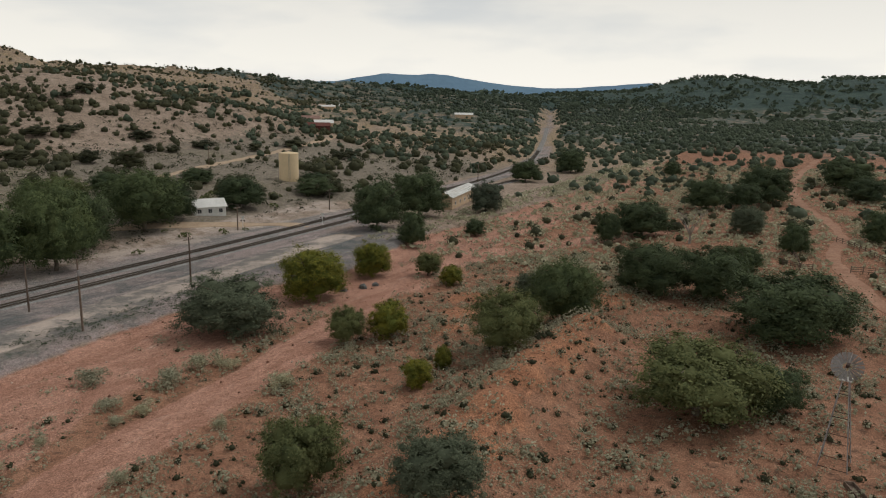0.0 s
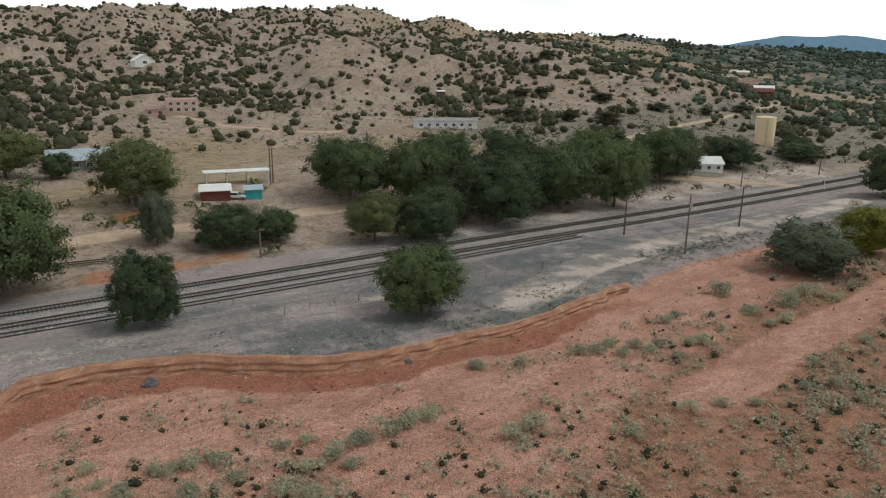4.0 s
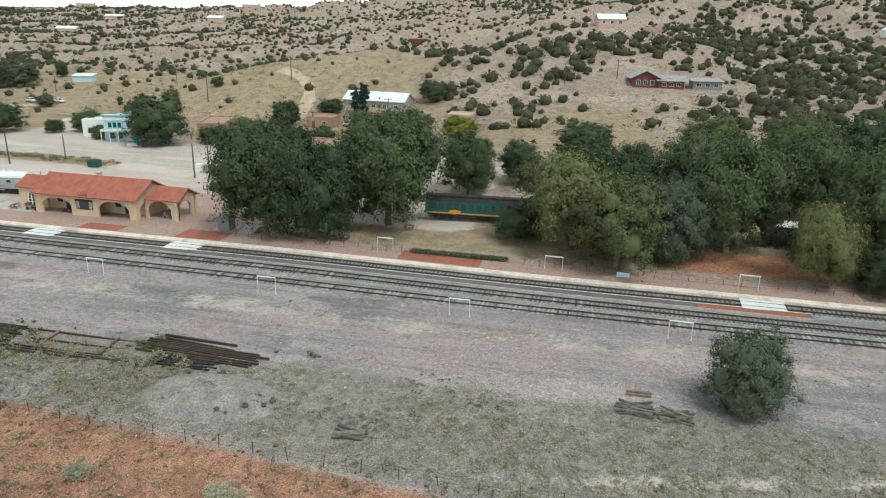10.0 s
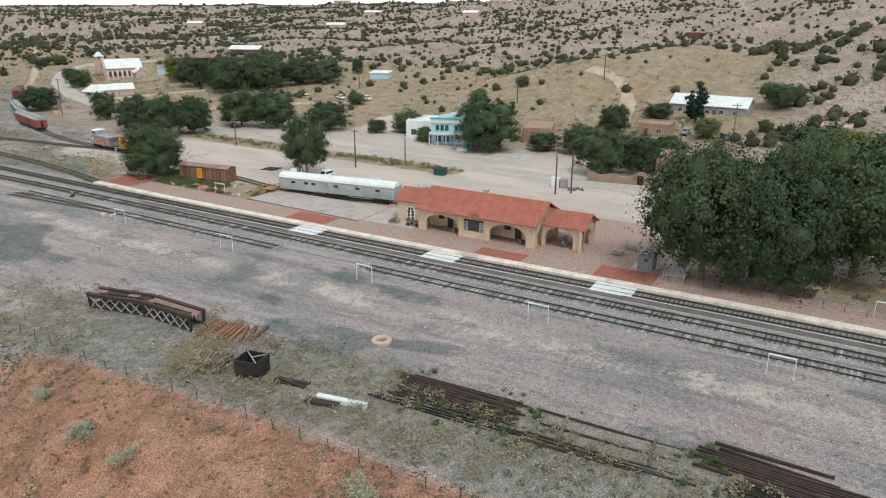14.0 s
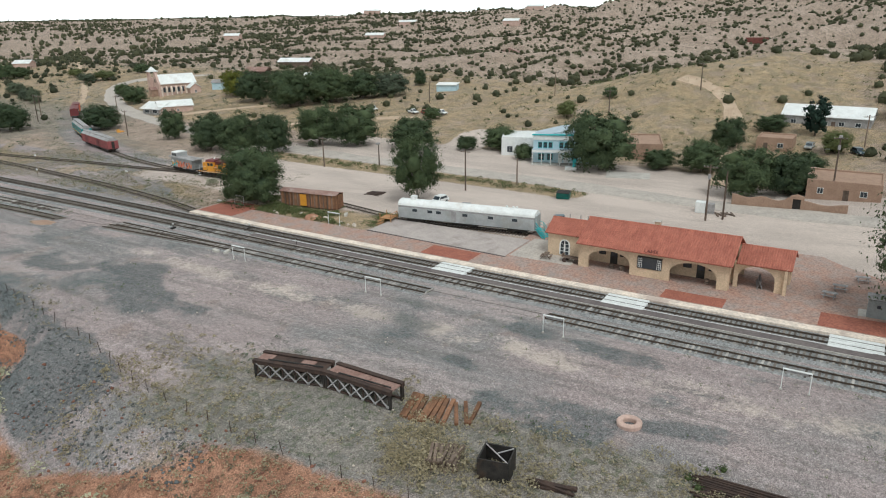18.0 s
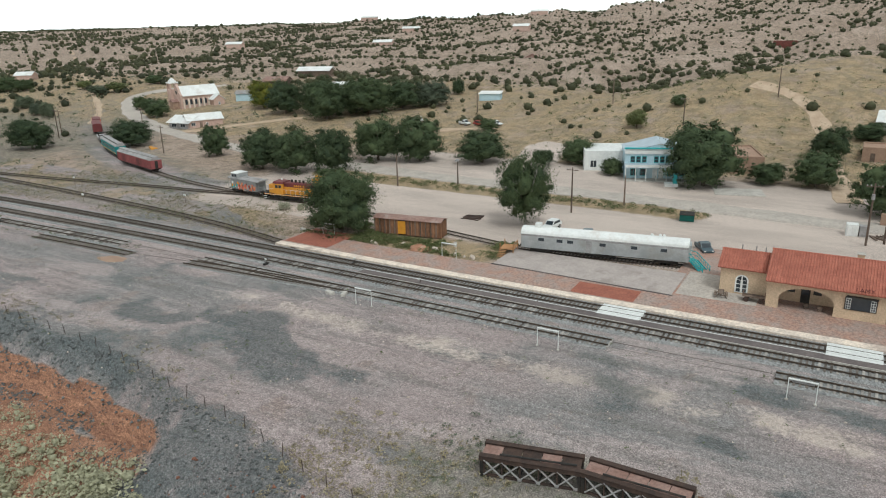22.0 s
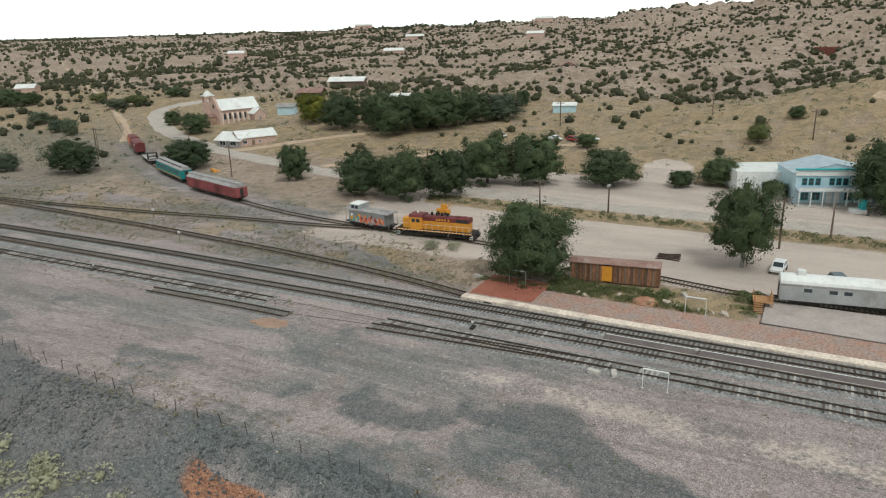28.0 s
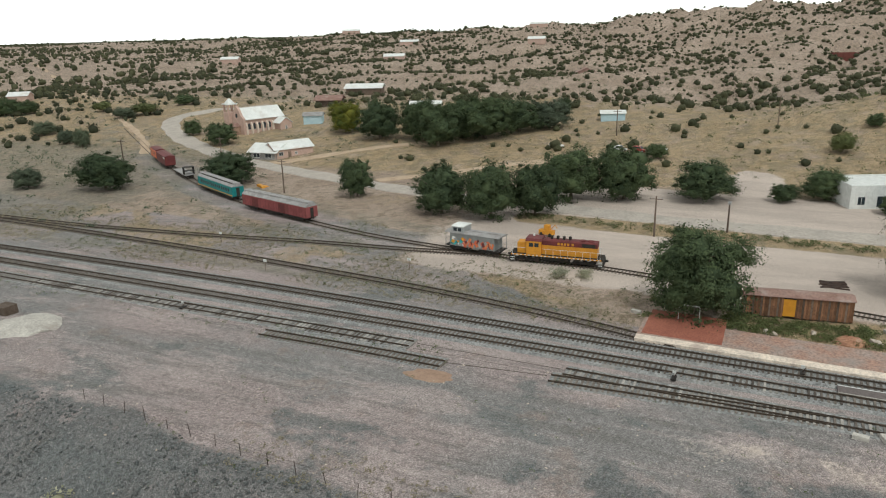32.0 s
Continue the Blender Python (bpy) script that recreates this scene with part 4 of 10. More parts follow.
def road(name, line, width, material, label, lift=0.03, step=4.0):
    pts = resample(line, step)
    rows = []
    for i, p in enumerate(pts):
        way = (pts[min(i + 1, len(pts) - 1)] - pts[max(i - 1, 0)]).normalized()
        wob = 0.35 * math.sin(i * 1.7) + 0.25 * math.sin(i * 0.6)
        rows.append([(p.x - way.y * s, p.y + way.x * s) for s in (-width * 0.55 - wob, -width / 2 - wob, -width / 4, 0, width / 4, width / 2 + wob, width * 0.55 + wob)])
    flat_xy = np.array(rows).reshape(-1, 2)
    zz = height(flat_xy[:, 0], flat_xy[:, 1]).reshape(len(rows), 7)
    rings = [[(x, y, zz[i][k] + (lift + 0.1 if 0 < k < 6 else -0.15)) for k, (x, y) in enumerate(r)] for i, r in enumerate(rows)]
    geo = Geo()
    geo.loft(rings, closed=False, caps=False)
    return solid(name, geo, material, label, "road", kind="structure")


road("road", ROAD, 6.5, M_ASPHALT, "worn pale asphalt road curving past the church", 0.1)
road("dirt_road_1", RED_TRAIL, 3.2, M_RED_ROAD, "red dirt track worn by wheels", 0.0)
road("dirt_road_2", [(-205, -205), (-226, -208), (-250, -212), (-268, -214), (-284, -222), (-292, -238)], 4.5, M_DIRT_ROAD, "tan dirt road climbing the hill")
road("dirt_road_3", [(-160, -45), (-163, -28), (-162.5, -10), (-164, 20), (-168, 60), (-168, 110), (-150, 150), (-132, 162)], 4.5, M_DIRT_ROAD, "pale dirt lane behind the trees")
road("dirt_road_4", [(-215, 165), (-236, 216), (-255, 290), (-290, 398), (-320, 440)], 4.0, M_DIRT_ROAD, "pale dirt road up to the hills")
road("dirt_road_5", [(-210, -372), (-232, -352), (-246, -330), (-255, -305)], 3.6, M_DIRT_ROAD, "dirt drive beside the dark trees")
road("dirt_road_6", [(-222, -417), (-235, -405), (-250, -392), (-262, -370)], 3.6, M_DIRT_ROAD, "dirt drive by the pink house")
road("dirt_road_7", [(-270, 70), (-285, 40), (-318, 26), (-330, 20)], 4.0, M_DIRT_ROAD, "dirt drive to the hillside house")
road("old_railway_bed", [(-224, -470), (-243.4, -490), (-282.4, -551), (-340, -643), (-405, -741), (-560, -985)], 2.6, M_DIRT_ROAD, "abandoned straight railway bed")

tie_box = Geo().bevelled(-1.3, 1.3, -0.12, 0.12, -0.1, 0.1, 0.015).mesh("tie")
tie_box.materials.append(M_TIE)
tie_pale = Geo().bevelled(-1.3, 1.3, -0.13, 0.13, -0.1, 0.1, 0.015).mesh("tie")
tie_pale.materials.append(M_TIE_PALE)


def track(name, line, label, near=None, pale=0.0, buried=0.0, spacing=0.6, ballast=True):
    """Two rails on ties on a bank of ballast. near: the stretch of y in which every tie is a piece of its own."""
    base = thing(name, label, "railway track", Matrix(), kind="structure")
    pts = resample(line, spacing)
    zs = levels(pts)
    lift = 0.16 - buried
    if ballast:
        coarse = pts[::6] + [pts[-1]]
        cz = levels(coarse)
        rings = []
        for i, p in enumerate(coarse):
            way = (coarse[min(i + 1, len(coarse) - 1)] - coarse[max(i - 1, 0)]).normalized()
            a = Vector((-way.y, way.x, 0))
            rings.append([(p.x + a.x * s, p.y + a.y * s, cz[i] + k) for s, k in ((-2.4, -0.25), (-1.7, lift + 0.01), (0, lift - 0.02), (1.7, lift + 0.01), (2.4, -0.25))])
        part("ballast", Geo().loft(rings, closed=False, caps=False), M_BALLAST, base)
    for s in (-0.753, 0.753):
        rail_pts = pts[::3] + [pts[-1]]
        rz = levels(rail_pts)
        geo = Geo()
        strip(geo, rail_pts, s, 0.07, lift + 0.06, 0.03, rz)
        strip(geo, rail_pts, s, 0.04, lift + 0.09, 0.15, rz)
        part("rail", geo, M_RAIL, base)
    rest_v, rest_f, rest = [], [], Geo()
    rng = random.Random(len(pts))
    count = 0
    for i, p in enumerate(pts[:-1]):
        way = pts[i + 1] - p
        turn = math.degrees(math.atan2(way.y, way.x)) - 90 + rng.uniform(-1.5, 1.5)
        m = pose(p.x, p.y, zs[i] + lift - 0.02 + rng.uniform(-0.012, 0.012), 0, 0, turn)
        if near and near[0] < p.y < near[1] and count < 300:
            count += 1
            part("tie", tie_pale if rng.random() < pale else tie_box, None, base, at=m)
        elif p.length < 505:
            rest.box(-1.3, 1.3, -0.12, 0.12, -0.1, 0.1, m)
    if rest.f:
        tagged(part("tie_row", rest, M_TIE_PALE if pale > 0.5 else M_TIE, base), kind="stuff")
    return base


track("railway_track", TRACK_A, "main railway track beside the platform edge", (-255, -78))
track("railway_track", TRACK_B, "second railway track with dark wooden ties", (-290, -112), 0.35)
track("railway_track", TRACK_C, "yard track with pale ties on cinders", (-210, -40), 0.75, 0.05, 0.62)
track("railway_track", TRACK_D, "yard track with pale ties half buried", (-297, -227), 0.75, 0.06)
track("railway_track", TRACK_D_SOUTH, "yard track with pale ties half buried", (-385, -316), 0.6, 0.06)
for line in SUNKEN:
    track("railway_track", line, "rails sunk in grey cinders, the ties buried", None, 0.0, 0.38, ballast=False)
track("railway_track", TRACK_E, "short siding half buried in cinders", None, 0.3, 0.1)
track("railway_track", TRACK_F, "stub of old track left in the cinders", None, 0.2, 0.1)
track("railway_track", SPUR, "weedy spur track leaving the main line", None, 0.0, 0.12, ballast=False)
track("railway_track", WYE, "old curved siding under the parked cars", None, 0.0, 0.17, ballast=False)
track("railway_track", WYE_B, "weedy old siding beside the curve", None, 0.0, 0.14, ballast=False)
track("railway_track", [(-151, -30), (-153, -60), (-155.5, -90), (-157, -122), (-158, -142)], "museum track among the cottonwoods", None, 0.0, 0.05, ballast=False)

PLAT = 0.42
edge_x = lambda y: float(np.interp(y, [-291, -267, -225, -180, -107, -66, -48], [-134.1, -133.35, -133.0, -133.0, -132.6, -132.4, -132.6]))
plat_pts = [Vector((edge_x(y), y, 0)) for y in np.linspace(-291, -48, 82)]
plat_z = [max(0.0, z) for z in levels(plat_pts)]
platform = thing("platform", "long brick station platform with a pale concrete edge", "platform", Matrix(), kind="structure")


def slab(pts, off0, off1, z0, z1, zs):
    """off: metres to the west of the line."""
    return Geo().loft([[(p.x - o, p.y, z + k) for o, k in ((off0, z0), (off1, z0), (off1, z1), (off0, z1))] for p, z in zip(pts, zs)])


part("platform_edge", slab(plat_pts, 0.0, 1.5, -0.3, PLAT, plat_z), M_EDGE, platform, "pale concrete platform edge")
walk_pts, walk_z = plat_pts[:73], plat_z[:73]
part("brick_walk", slab(walk_pts, 1.5, 7.3, -0.3, PLAT - 0.02, walk_z), M_BRICK, platform, "worn old brick paving")
part("brick_walk", slab(plat_pts[72:], 1.5, 3.2, -0.3, PLAT - 0.02, plat_z[72:]), M_BRICK, platform, "worn old brick paving")
for y0, y1, o0, o1 in ((-290.5, -281, 2.0, 10.4), (-237.4, -228.5, 1.9, 6.2), (-180, -171.5, 1.8, 6.4), (-141, -128, 2.0, 6.4), (-199, -191, 1.8, 5.0)):
    p2 = [Vector((edge_x(y), y, 0)) for y in np.linspace(y0, y1, 6)]
    part("red_brick_patch", slab(p2, o0, o1, PLAT - 0.3, PLAT - 0.016, [max(0, z) for z in levels(p2)]), M_BRICK_RED, platform, "newer red brick paving")
forecourt = Geo().box(-163, -139.4, -226, -170, -0.3, PLAT - 0.03)
part("forecourt", forecourt, M_BRICK, platform, "brick paving round the depot")
part("apron", Geo().box(-150.5, -140.6, -224.3, -214.0, -0.2, PLAT - 0.018), M_ASPHALT, platform, "worn grey asphalt between terrace and depot")
part("terrace", Geo().loft([[(x0, y, -0.2), (-149.2, y, -0.2), (-149.2, y, PLAT + 0.03), (x0, y, PLAT + 0.03)] for x0, y in ((-140.9, -252.2), (-139.6, -224.6))]), M_TERRACE, platform, "bare concrete terrace by the silver car")
part("terrace_kerb", Geo().loft([[(x0, y, -0.2), (x0 - 0.2, y, -0.2), (x0 - 0.2, y, PLAT + 0.09), (x0, y, PLAT + 0.09)] for x0, y in ((-140.68, -252.4), (-139.38, -224.4))]), M_ASPHALT_DARK, platform)
for y in (-229.0, -202.5, -175.7, -88.5):
    x0 = edge_x(y)
    cross = thing("platform_crossing", "white boarded crossing over the track", "crossing", pose(x0, y, H(x0, y)), "crossings between the platforms")
    for k in range(5):
        part("plank", Geo().bevelled(0.12 + 0.72 * k, 0.12 + 0.72 * k + 0.66, -2.8, 2.8, 0.1, 0.37, 0.015), M_WHITE, cross)
mid_pts = [Vector((edge_x(y) + 3.45, y, 0)) for y in np.linspace(-269, -83, 60)]
mid_z = [max(0.0, z) for z in levels(mid_pts)]
midplat = thing("middle_platform", "low dark asphalt platform between two tracks", "platform", Matrix(), kind="structure")
part("asphalt_top", slab(mid_pts, -1.65, 0, -0.2, 0.36, mid_z), M_ASPHALT_DARK, midplat)
part("white_line", slab(mid_pts, -0.02, 0.14, 0.0, 0.372, mid_z), M_WHITE, midplat, "faded white edge line")
part("white_line", slab(mid_pts, -1.72, -1.6, 0.0, 0.372, mid_z), M_CONCRETE, midplat, "faded pale edge line")
rp = [Vector((edge_x(y) + 3.45, y, 0)) for y in np.linspace(-97, -83.4, 6)]
part("red_end", slab(rp, -1.55, -0.08, 0.1, 0.366, [max(0, z) for z in levels(rp)]), M_BRICK_RED, midplat, "red brick end of the platform")


# ---- trees and shrubs ----
def tufts(centres, radii, heights, per, leaf, rng, shell=0.7, under=0.08):
    """Many small bent leaves in clumps, as arrays of vertices and quads."""
    n = len(centres)
    c = np.repeat(np.asarray(centres, float), per, 0)
    r, h = np.repeat(np.asarray(radii, float), per), np.repeat(np.asarray(heights, float), per)
    m = n * per
    d = rng.normal(size=(m, 3))
    d /= np.linalg.norm(d, axis=1)[:, None]
    d[:, 2] = np.where(d[:, 2] < 0, -d[:, 2] * (1 - 2 * (rng.random(m) < under * 1.2)), d[:, 2]) - 0.05
    k = shell + (1.06 - shell) * rng.random(m) ** 0.7
    lump = 0.85 + 0.3 * rng.random(m)
    p = c + d * (k * lump)[:, None] * np.stack([r, r, h], -1)
    a = rng.normal(size=(m, 3))
    a[:, 2] *= 0.5
    a /= np.linalg.norm(a, axis=1)[:, None] + 1e-6
    b = np.cross(d + 0.7 * rng.normal(size=(m, 3)), a)
    b /= np.linalg.norm(b, axis=1)[:, None] + 1e-6
    turned = (np.cross(a, b) * d).sum(1) < 0
    b[turned] *= -1
    s = (np.asarray(leaf) * (0.6 + 0.8 * rng.random(m)))[:, None] if np.isscalar(leaf) else (np.repeat(leaf, per) * (0.6 + 0.8 * rng.random(m)))[:, None]
    bend = d * s * 0.25
    v = np.stack([p - a * s, p - b * s * 0.6 + bend, p + a * s, p + b * s * 0.6 + bend], 1).reshape(-1, 3)
    return v, np.arange(m * 4).reshape(-1, 4)


def lumps(centres, radii, heights, rng, segs=8, size=0.84):
    """Uneven rounded bodies that carry the leaves, as arrays of vertices and quads."""
    c, r, h = np.asarray(centres, float), np.asarray(radii, float) * size, np.asarray(heights, float) * size
    n, lat = len(c), np.array([-0.7, -0.1, 0.5, 0.97])
    ang = 2 * np.pi * np.arange(segs) / segs
    flat = np.sqrt(1 - lat ** 2)
    shape = np.stack([flat[:, None] * np.cos(ang + 0.3), flat[:, None] * np.sin(ang + 0.3), np.repeat(lat[:, None], segs, 1)], -1)
    v = c[:, None, None, :] + shape[None] * np.stack([r, r, h], -1)[:, None, None, :] * (0.78 + 0.36 * rng.random((n, 4, segs, 1)))
    k = np.arange(3)[:, None] * segs + np.arange(segs)[None]
    j = np.arange(3)[:, None] * segs + (np.arange(segs)[None] + 1) % segs
    one = np.stack([k, j, j + segs, k + segs], -1).reshape(-1, 4)
    f = (one[None] + (np.arange(n) * 4 * segs)[:, None, None]).reshape(-1, 4)
    return v.reshape(-1, 3), f


def leafy(name, cores, leaves, material):
    (v0, f0), (v1, f1) = cores, leaves
    return array_mesh(name, np.concatenate([v0, v1]), np.concatenate([f0, f1 + len(v0)]), material, len(f0))


def crown_mesh(name, seed, blobs, per, leaf, material, lobes, core):
    rng = np.random.default_rng(seed)
    b = np.array(blobs)
    m = len(b) * per
    loose = np.repeat(b[:, :3] + rng.normal(size=(len(b), 3)) * b[:, 3:] * 0.3, per, 0)
    d = rng.normal(size=(m, 3))
    d /= np.linalg.norm(d, axis=1)[:, None]
    p = loose + d * np.repeat(b[:, 3], per)[:, None] * (0.2 + 0.68 * np.abs(rng.normal(size=(m, 1)))).clip(0, 2.0) * np.array([1.08, 1.08, 0.88])
    # leaves lie across the way out of the clump and of the crown, and catch the light so
    far = p - np.array([0, 0, b[:, 2].mean() * 0.85])
    nor = 0.5 * d + 0.9 * far / (np.linalg.norm(far, axis=1)[:, None] + 1e-6) + np.array([0, 0, 0.3])
    nor /= np.linalg.norm(nor, axis=1)[:, None]
    face = nor + 0.42 * rng.normal(size=(m, 3))
    a = np.cross(face, rng.normal(size=(m, 3)))
    a /= np.linalg.norm(a, axis=1)[:, None] + 1e-6
    c = np.cross(face, a)
    c /= np.linalg.norm(c, axis=1)[:, None] + 1e-6
    s = leaf * (0.6 + 0.8 * rng.random((m, 1)))
    v = np.stack([p - a * s, p - c * s * 0.6 + nor * s * 0.2, p + a * s, p + c * s * 0.6 + nor * s * 0.2], 1).reshape(-1, 3)
    q = np.array(lobes)
    v0, f0 = lumps(q[:, :3], q[:, 3], q[:, 4], rng, 8, core)
    nor0 = v0 - np.repeat(q[:, :3], 32, 0)
    nor = np.concatenate([nor0 / (np.linalg.norm(nor0, axis=1)[:, None] + 1e-6), np.repeat(nor + 0.25 * rng.normal(size=(m, 3)), 4, 0)])
    nor /= np.linalg.norm(nor, axis=1)[:, None]
    return array_mesh(name, np.concatenate([v0, v]), np.concatenate([f0, np.arange(m * 4).reshape(-1, 4) + len(v0)]), material, normals=nor)


def tree_kind(seed, height_m, width, material, name, label, trunk_h=0.16, blobs=22, per=150, leaf=0.42, bare=0.0, low=False, category="tree", limb_mat=None, core=0.64):
    """One tree at the origin: a forked trunk with limbs, and a crown of leaf clumps round the limb ends. Returns a function that plants it."""
    rng = random.Random(seed)
    wood, ends = Geo(), []
    top = height_m
    fork = top * trunk_h
    base_r = max(0.08, 0.026 * top)
    wood.tube([(0, 0, -0.4), (0, 0, 0.1), (rng.uniform(-0.1, 0.1), 0.05, fork * 0.6), (0, 0, fork)], [base_r * 1.5, base_r * 1.1, base_r, base_r * 0.85], 8)
    limbs = 7
    for k in range(limbs):
        a = 2 * math.pi * (k + rng.random() * 0.6) / limbs
        reach, rise = width * rng.uniform(0.2, 0.36), top * rng.uniform(0.45, 0.86)
        elbow = Vector((math.cos(a) * reach * 0.45, math.sin(a) * reach * 0.45, fork + (rise - fork) * 0.5))
        tip = Vector((math.cos(a) * reach, math.sin(a) * reach, rise))
        wood.tube([(0, 0, fork * 0.9), elbow, tip], [base_r * 0.6, base_r * 0.35, base_r * 0.1], 5)
        for _ in range(4 if bare else 2):
            b = a + rng.uniform(-0.9, 0.9)
            out = elbow.lerp(tip, rng.uniform(0.3, 1.0))
            end = out + Vector((math.cos(b), math.sin(b), rng.uniform(0.2, 1.1))) * width * rng.uniform(0.10, 0.2)
            wood.tube([out, out.lerp(end, 0.5) + Vector((0, 0, 0.15)), end], [base_r * 0.22, base_r * 0.14, base_r * 0.04], 4)
            if bare:
                for _ in range(3):
                    q = end + Vector((rng.uniform(-1, 1), rng.uniform(-1, 1), rng.uniform(0.0, 1.2))) * width * 0.09
                    wood.tube([out.lerp(end, 0.6), q], [base_r * 0.1, base_r * 0.02], 3)
    shape = []
    lo = top * (0.0 if low else 0.07)
    mid_z, half = (top + lo) / 2, (top - lo) / 2
    # lobes of the crown, each carrying clumps on its outside
    count = 13 if blobs > 50 else 8
    tall = top / width * 0.9
    lobes = [(0.0, 0.0, mid_z, width * 0.27, width * 0.27 * tall), (0.0, 0.0, lo + half * 0.5, width * (0.38 if low else 0.28), half * 0.55)]
    for k in range(count):
        sz = -0.86 + 1.74 * (k + 0.5) / count
        lr = width * rng.uniform(0.17, 0.26)
        a, q = k * 2.39996 + rng.uniform(-0.5, 0.5), max(0.1, width * rng.uniform(0.46, 0.55) - lr) * math.sqrt(max(0.05, 1 - max(sz, 0.7 * sz) ** 2))
        lobes.append((math.cos(a) * q, math.sin(a) * q, mid_z + sz * max(0.2, half - lr * tall * 0.8), lr, lr * tall))
    per_lobe = math.ceil(blobs * 1.35 / len(lobes))
    for i, (lx, ly, lz, lr, lh) in enumerate(lobes):
        for k in range(per_lobe):
            sz = -0.75 + 1.72 * (k + 0.5) / per_lobe
            a, ring = k * 2.39996 + i + rng.uniform(-0.4, 0.4), math.sqrt(max(0.0, 1 - sz * sz))
            q = rng.uniform(0.74, 1.04)
            p = (lx + math.cos(a) * ring * q * lr, ly + math.sin(a) * ring * q * lr, lz + sz * q * lh)
            if all(math.dist(p, o[:3]) > 0.55 * o[3] for j2, o in enumerate(lobes) if j2 != i) and p[2] > lo * 0.6:
                shape.append((*p, width * rng.uniform(0.05, 0.115)))
    made = {}

    def plant(at, group="", say=""):
        if not made:
            ob = thing(name, say or label, category, at, group)
            part("trunk", wood, limb_mat or M_BARK, ob)
            if bare < 1:
                part("crown", crown_mesh("crown", seed, [q for i, q in enumerate(shape) if (i * 0.618) % 1 >= bare], per, leaf, material, [q for i, q in enumerate(lobes) if (i * 0.618) % 1 >= bare], core), None, ob)
            made["first"] = ob
            return ob
        first = made["first"]
        ob = copy_thing(first, at @ Matrix.Diagonal((1 / first.scale.x, 1 / first.scale.y, 1 / first.scale.z, 1)))
        return tagged(ob, say or label, category, group)
    return plant


KIND = {
    "a": tree_kind(1, 10, 10, M_LEAF, "cottonwood_tree", "broad dark-green cottonwood tree in full leaf", 0.14, 150, 200, 0.122),
    "b": tree_kind(2, 10, 10, M_LEAF_DARK, "elm_tree", "dense dark-green elm tree with rounded crown", 0.1, 150, 200, 0.122, low=True),
    "c": tree_kind(3, 10, 10, M_LEAF_OLIVE, "elm_tree", "olive-green elm tree with open crown", 0.16, 140, 180, 0.122, core=0.6),
    "y": tree_kind(4, 10, 10, M_LEAF_YELLOW, "cottonwood_tree", "small cottonwood turning yellow in autumn", 0.12, 140, 180, 0.122, low=True),
    "g": tree_kind(5, 10, 10, M_LEAF_GREY, "russian_olive_tree", "grey-green russian olive tree", 0.1, 140, 180, 0.122, low=True),
    "h": tree_kind(6, 10, 10, M_LEAF, "elm_tree", "elm tree with bare dead limbs in its crown", 0.16, 140, 180, 0.122, 0.22, core=0.58, limb_mat=M_DEADWOOD),
    "d": tree_kind(7, 10, 10, M_LEAF, "dead_tree", "bare dead tree with grey branches", 0.22, 10, 60, 0.3, 1.0, limb_mat=M_DEADWOOD),
    "s": tree_kind(8, 10, 6, M_SPRUCE, "spruce_tree", "dark blue-green spruce tree", 0.05, 36, 100, 0.26, low=True),
}
KIND["A"] = tree_kind(21, 10, 10, M_LEAF_DARK, "cottonwood_tree", "broad dark-green cottonwood tree in full leaf", 0.1, 110, 130, 0.165, low=True)
KIND["B"] = tree_kind(22, 10, 10, M_LEAF_DARK, "elm_tree", "dense dark-green elm tree with rounded crown", 0.1, 110, 130, 0.165, low=True)
SIZE = {"s": 6}


def wood_of(rows, group=""):
    rng = random.Random(len(rows))
    for kind, x, y, h, w in rows:
        if kind in "ab" and (x < -176 or y > 140):
            kind = kind.upper()
        KIND[kind](on(x, y, rng.uniform(0, 360), 0, (w / SIZE.get(kind, 10), w / SIZE.get(kind, 10), h / 10)), group)


# by the depot and the southern yard
wood_of([("b", -146.2, -284.9, 12.6, 13.3), ("h", -163.8, -256.8, 14, 11), ("a", -192.8, -367.3, 9.4, 8.4), ("a", -184, -341, 11, 12), ("b", -184.7, -330, 11.6, 13), ("a", -189.5, -322, 11.6, 11), ("b", -206, -319, 12, 14), ("a", -210, -308, 12.4, 14), ("b", -214.5, -291.4, 9, 14)], "trees along the old road")
wood_of([("b", -194.8, -407.6, 8.6, 13.8), ("a", -178.4, -434.7, 10, 15), ("a", -241.6, -451.8, 7.8, 10.9), ("b", -251.8, -474.6, 6, 7), ("b", -223, -267.7, 6.8, 10), ("a", -217.7, -275.7, 4.2, 6.2), ("a", -212.6, -255.4, 4.2, 5.7), ("a", -210, -234, 14.5, 17), ("a", -217, -222, 5.1, 8.3)], "trees round the village")
wood_of([("b", -258.8, -399, 13, 14.7), ("a", -254, -375, 14, 16), ("b", -262, -385, 13.6, 15), ("a", -265, -363.5, 14, 18), ("b", -276, -356, 11, 16), ("g", -283.7, -348, 9.7, 14.5), ("y", -266, -417, 11.4, 13), ("a", -310, -351, 6.6, 5.6), ("a", -277, -255, 3.8, 5), ("c", -260, -263, 5.5, 6.4), ("b", -268, -372, 13, 14)], "dark grove behind the road")
wood_of([("a", -240.8, -210.7, 8.9, 8.7), ("b", -218, -212, 8, 10.5), ("a", -197.3, -199.5, 10.8, 12), ("b", -203, -192, 9, 11), ("a", -220.5, -190, 5.8, 8.7), ("s", -258, -192, 11, 6.3), ("a", -259, -203, 4.8, 9), ("a", -275, -172, 7.5, 10), ("c", -243, -186, 6, 7), ("b", -247, -212, 5, 7)], "garden trees of the adobe houses")
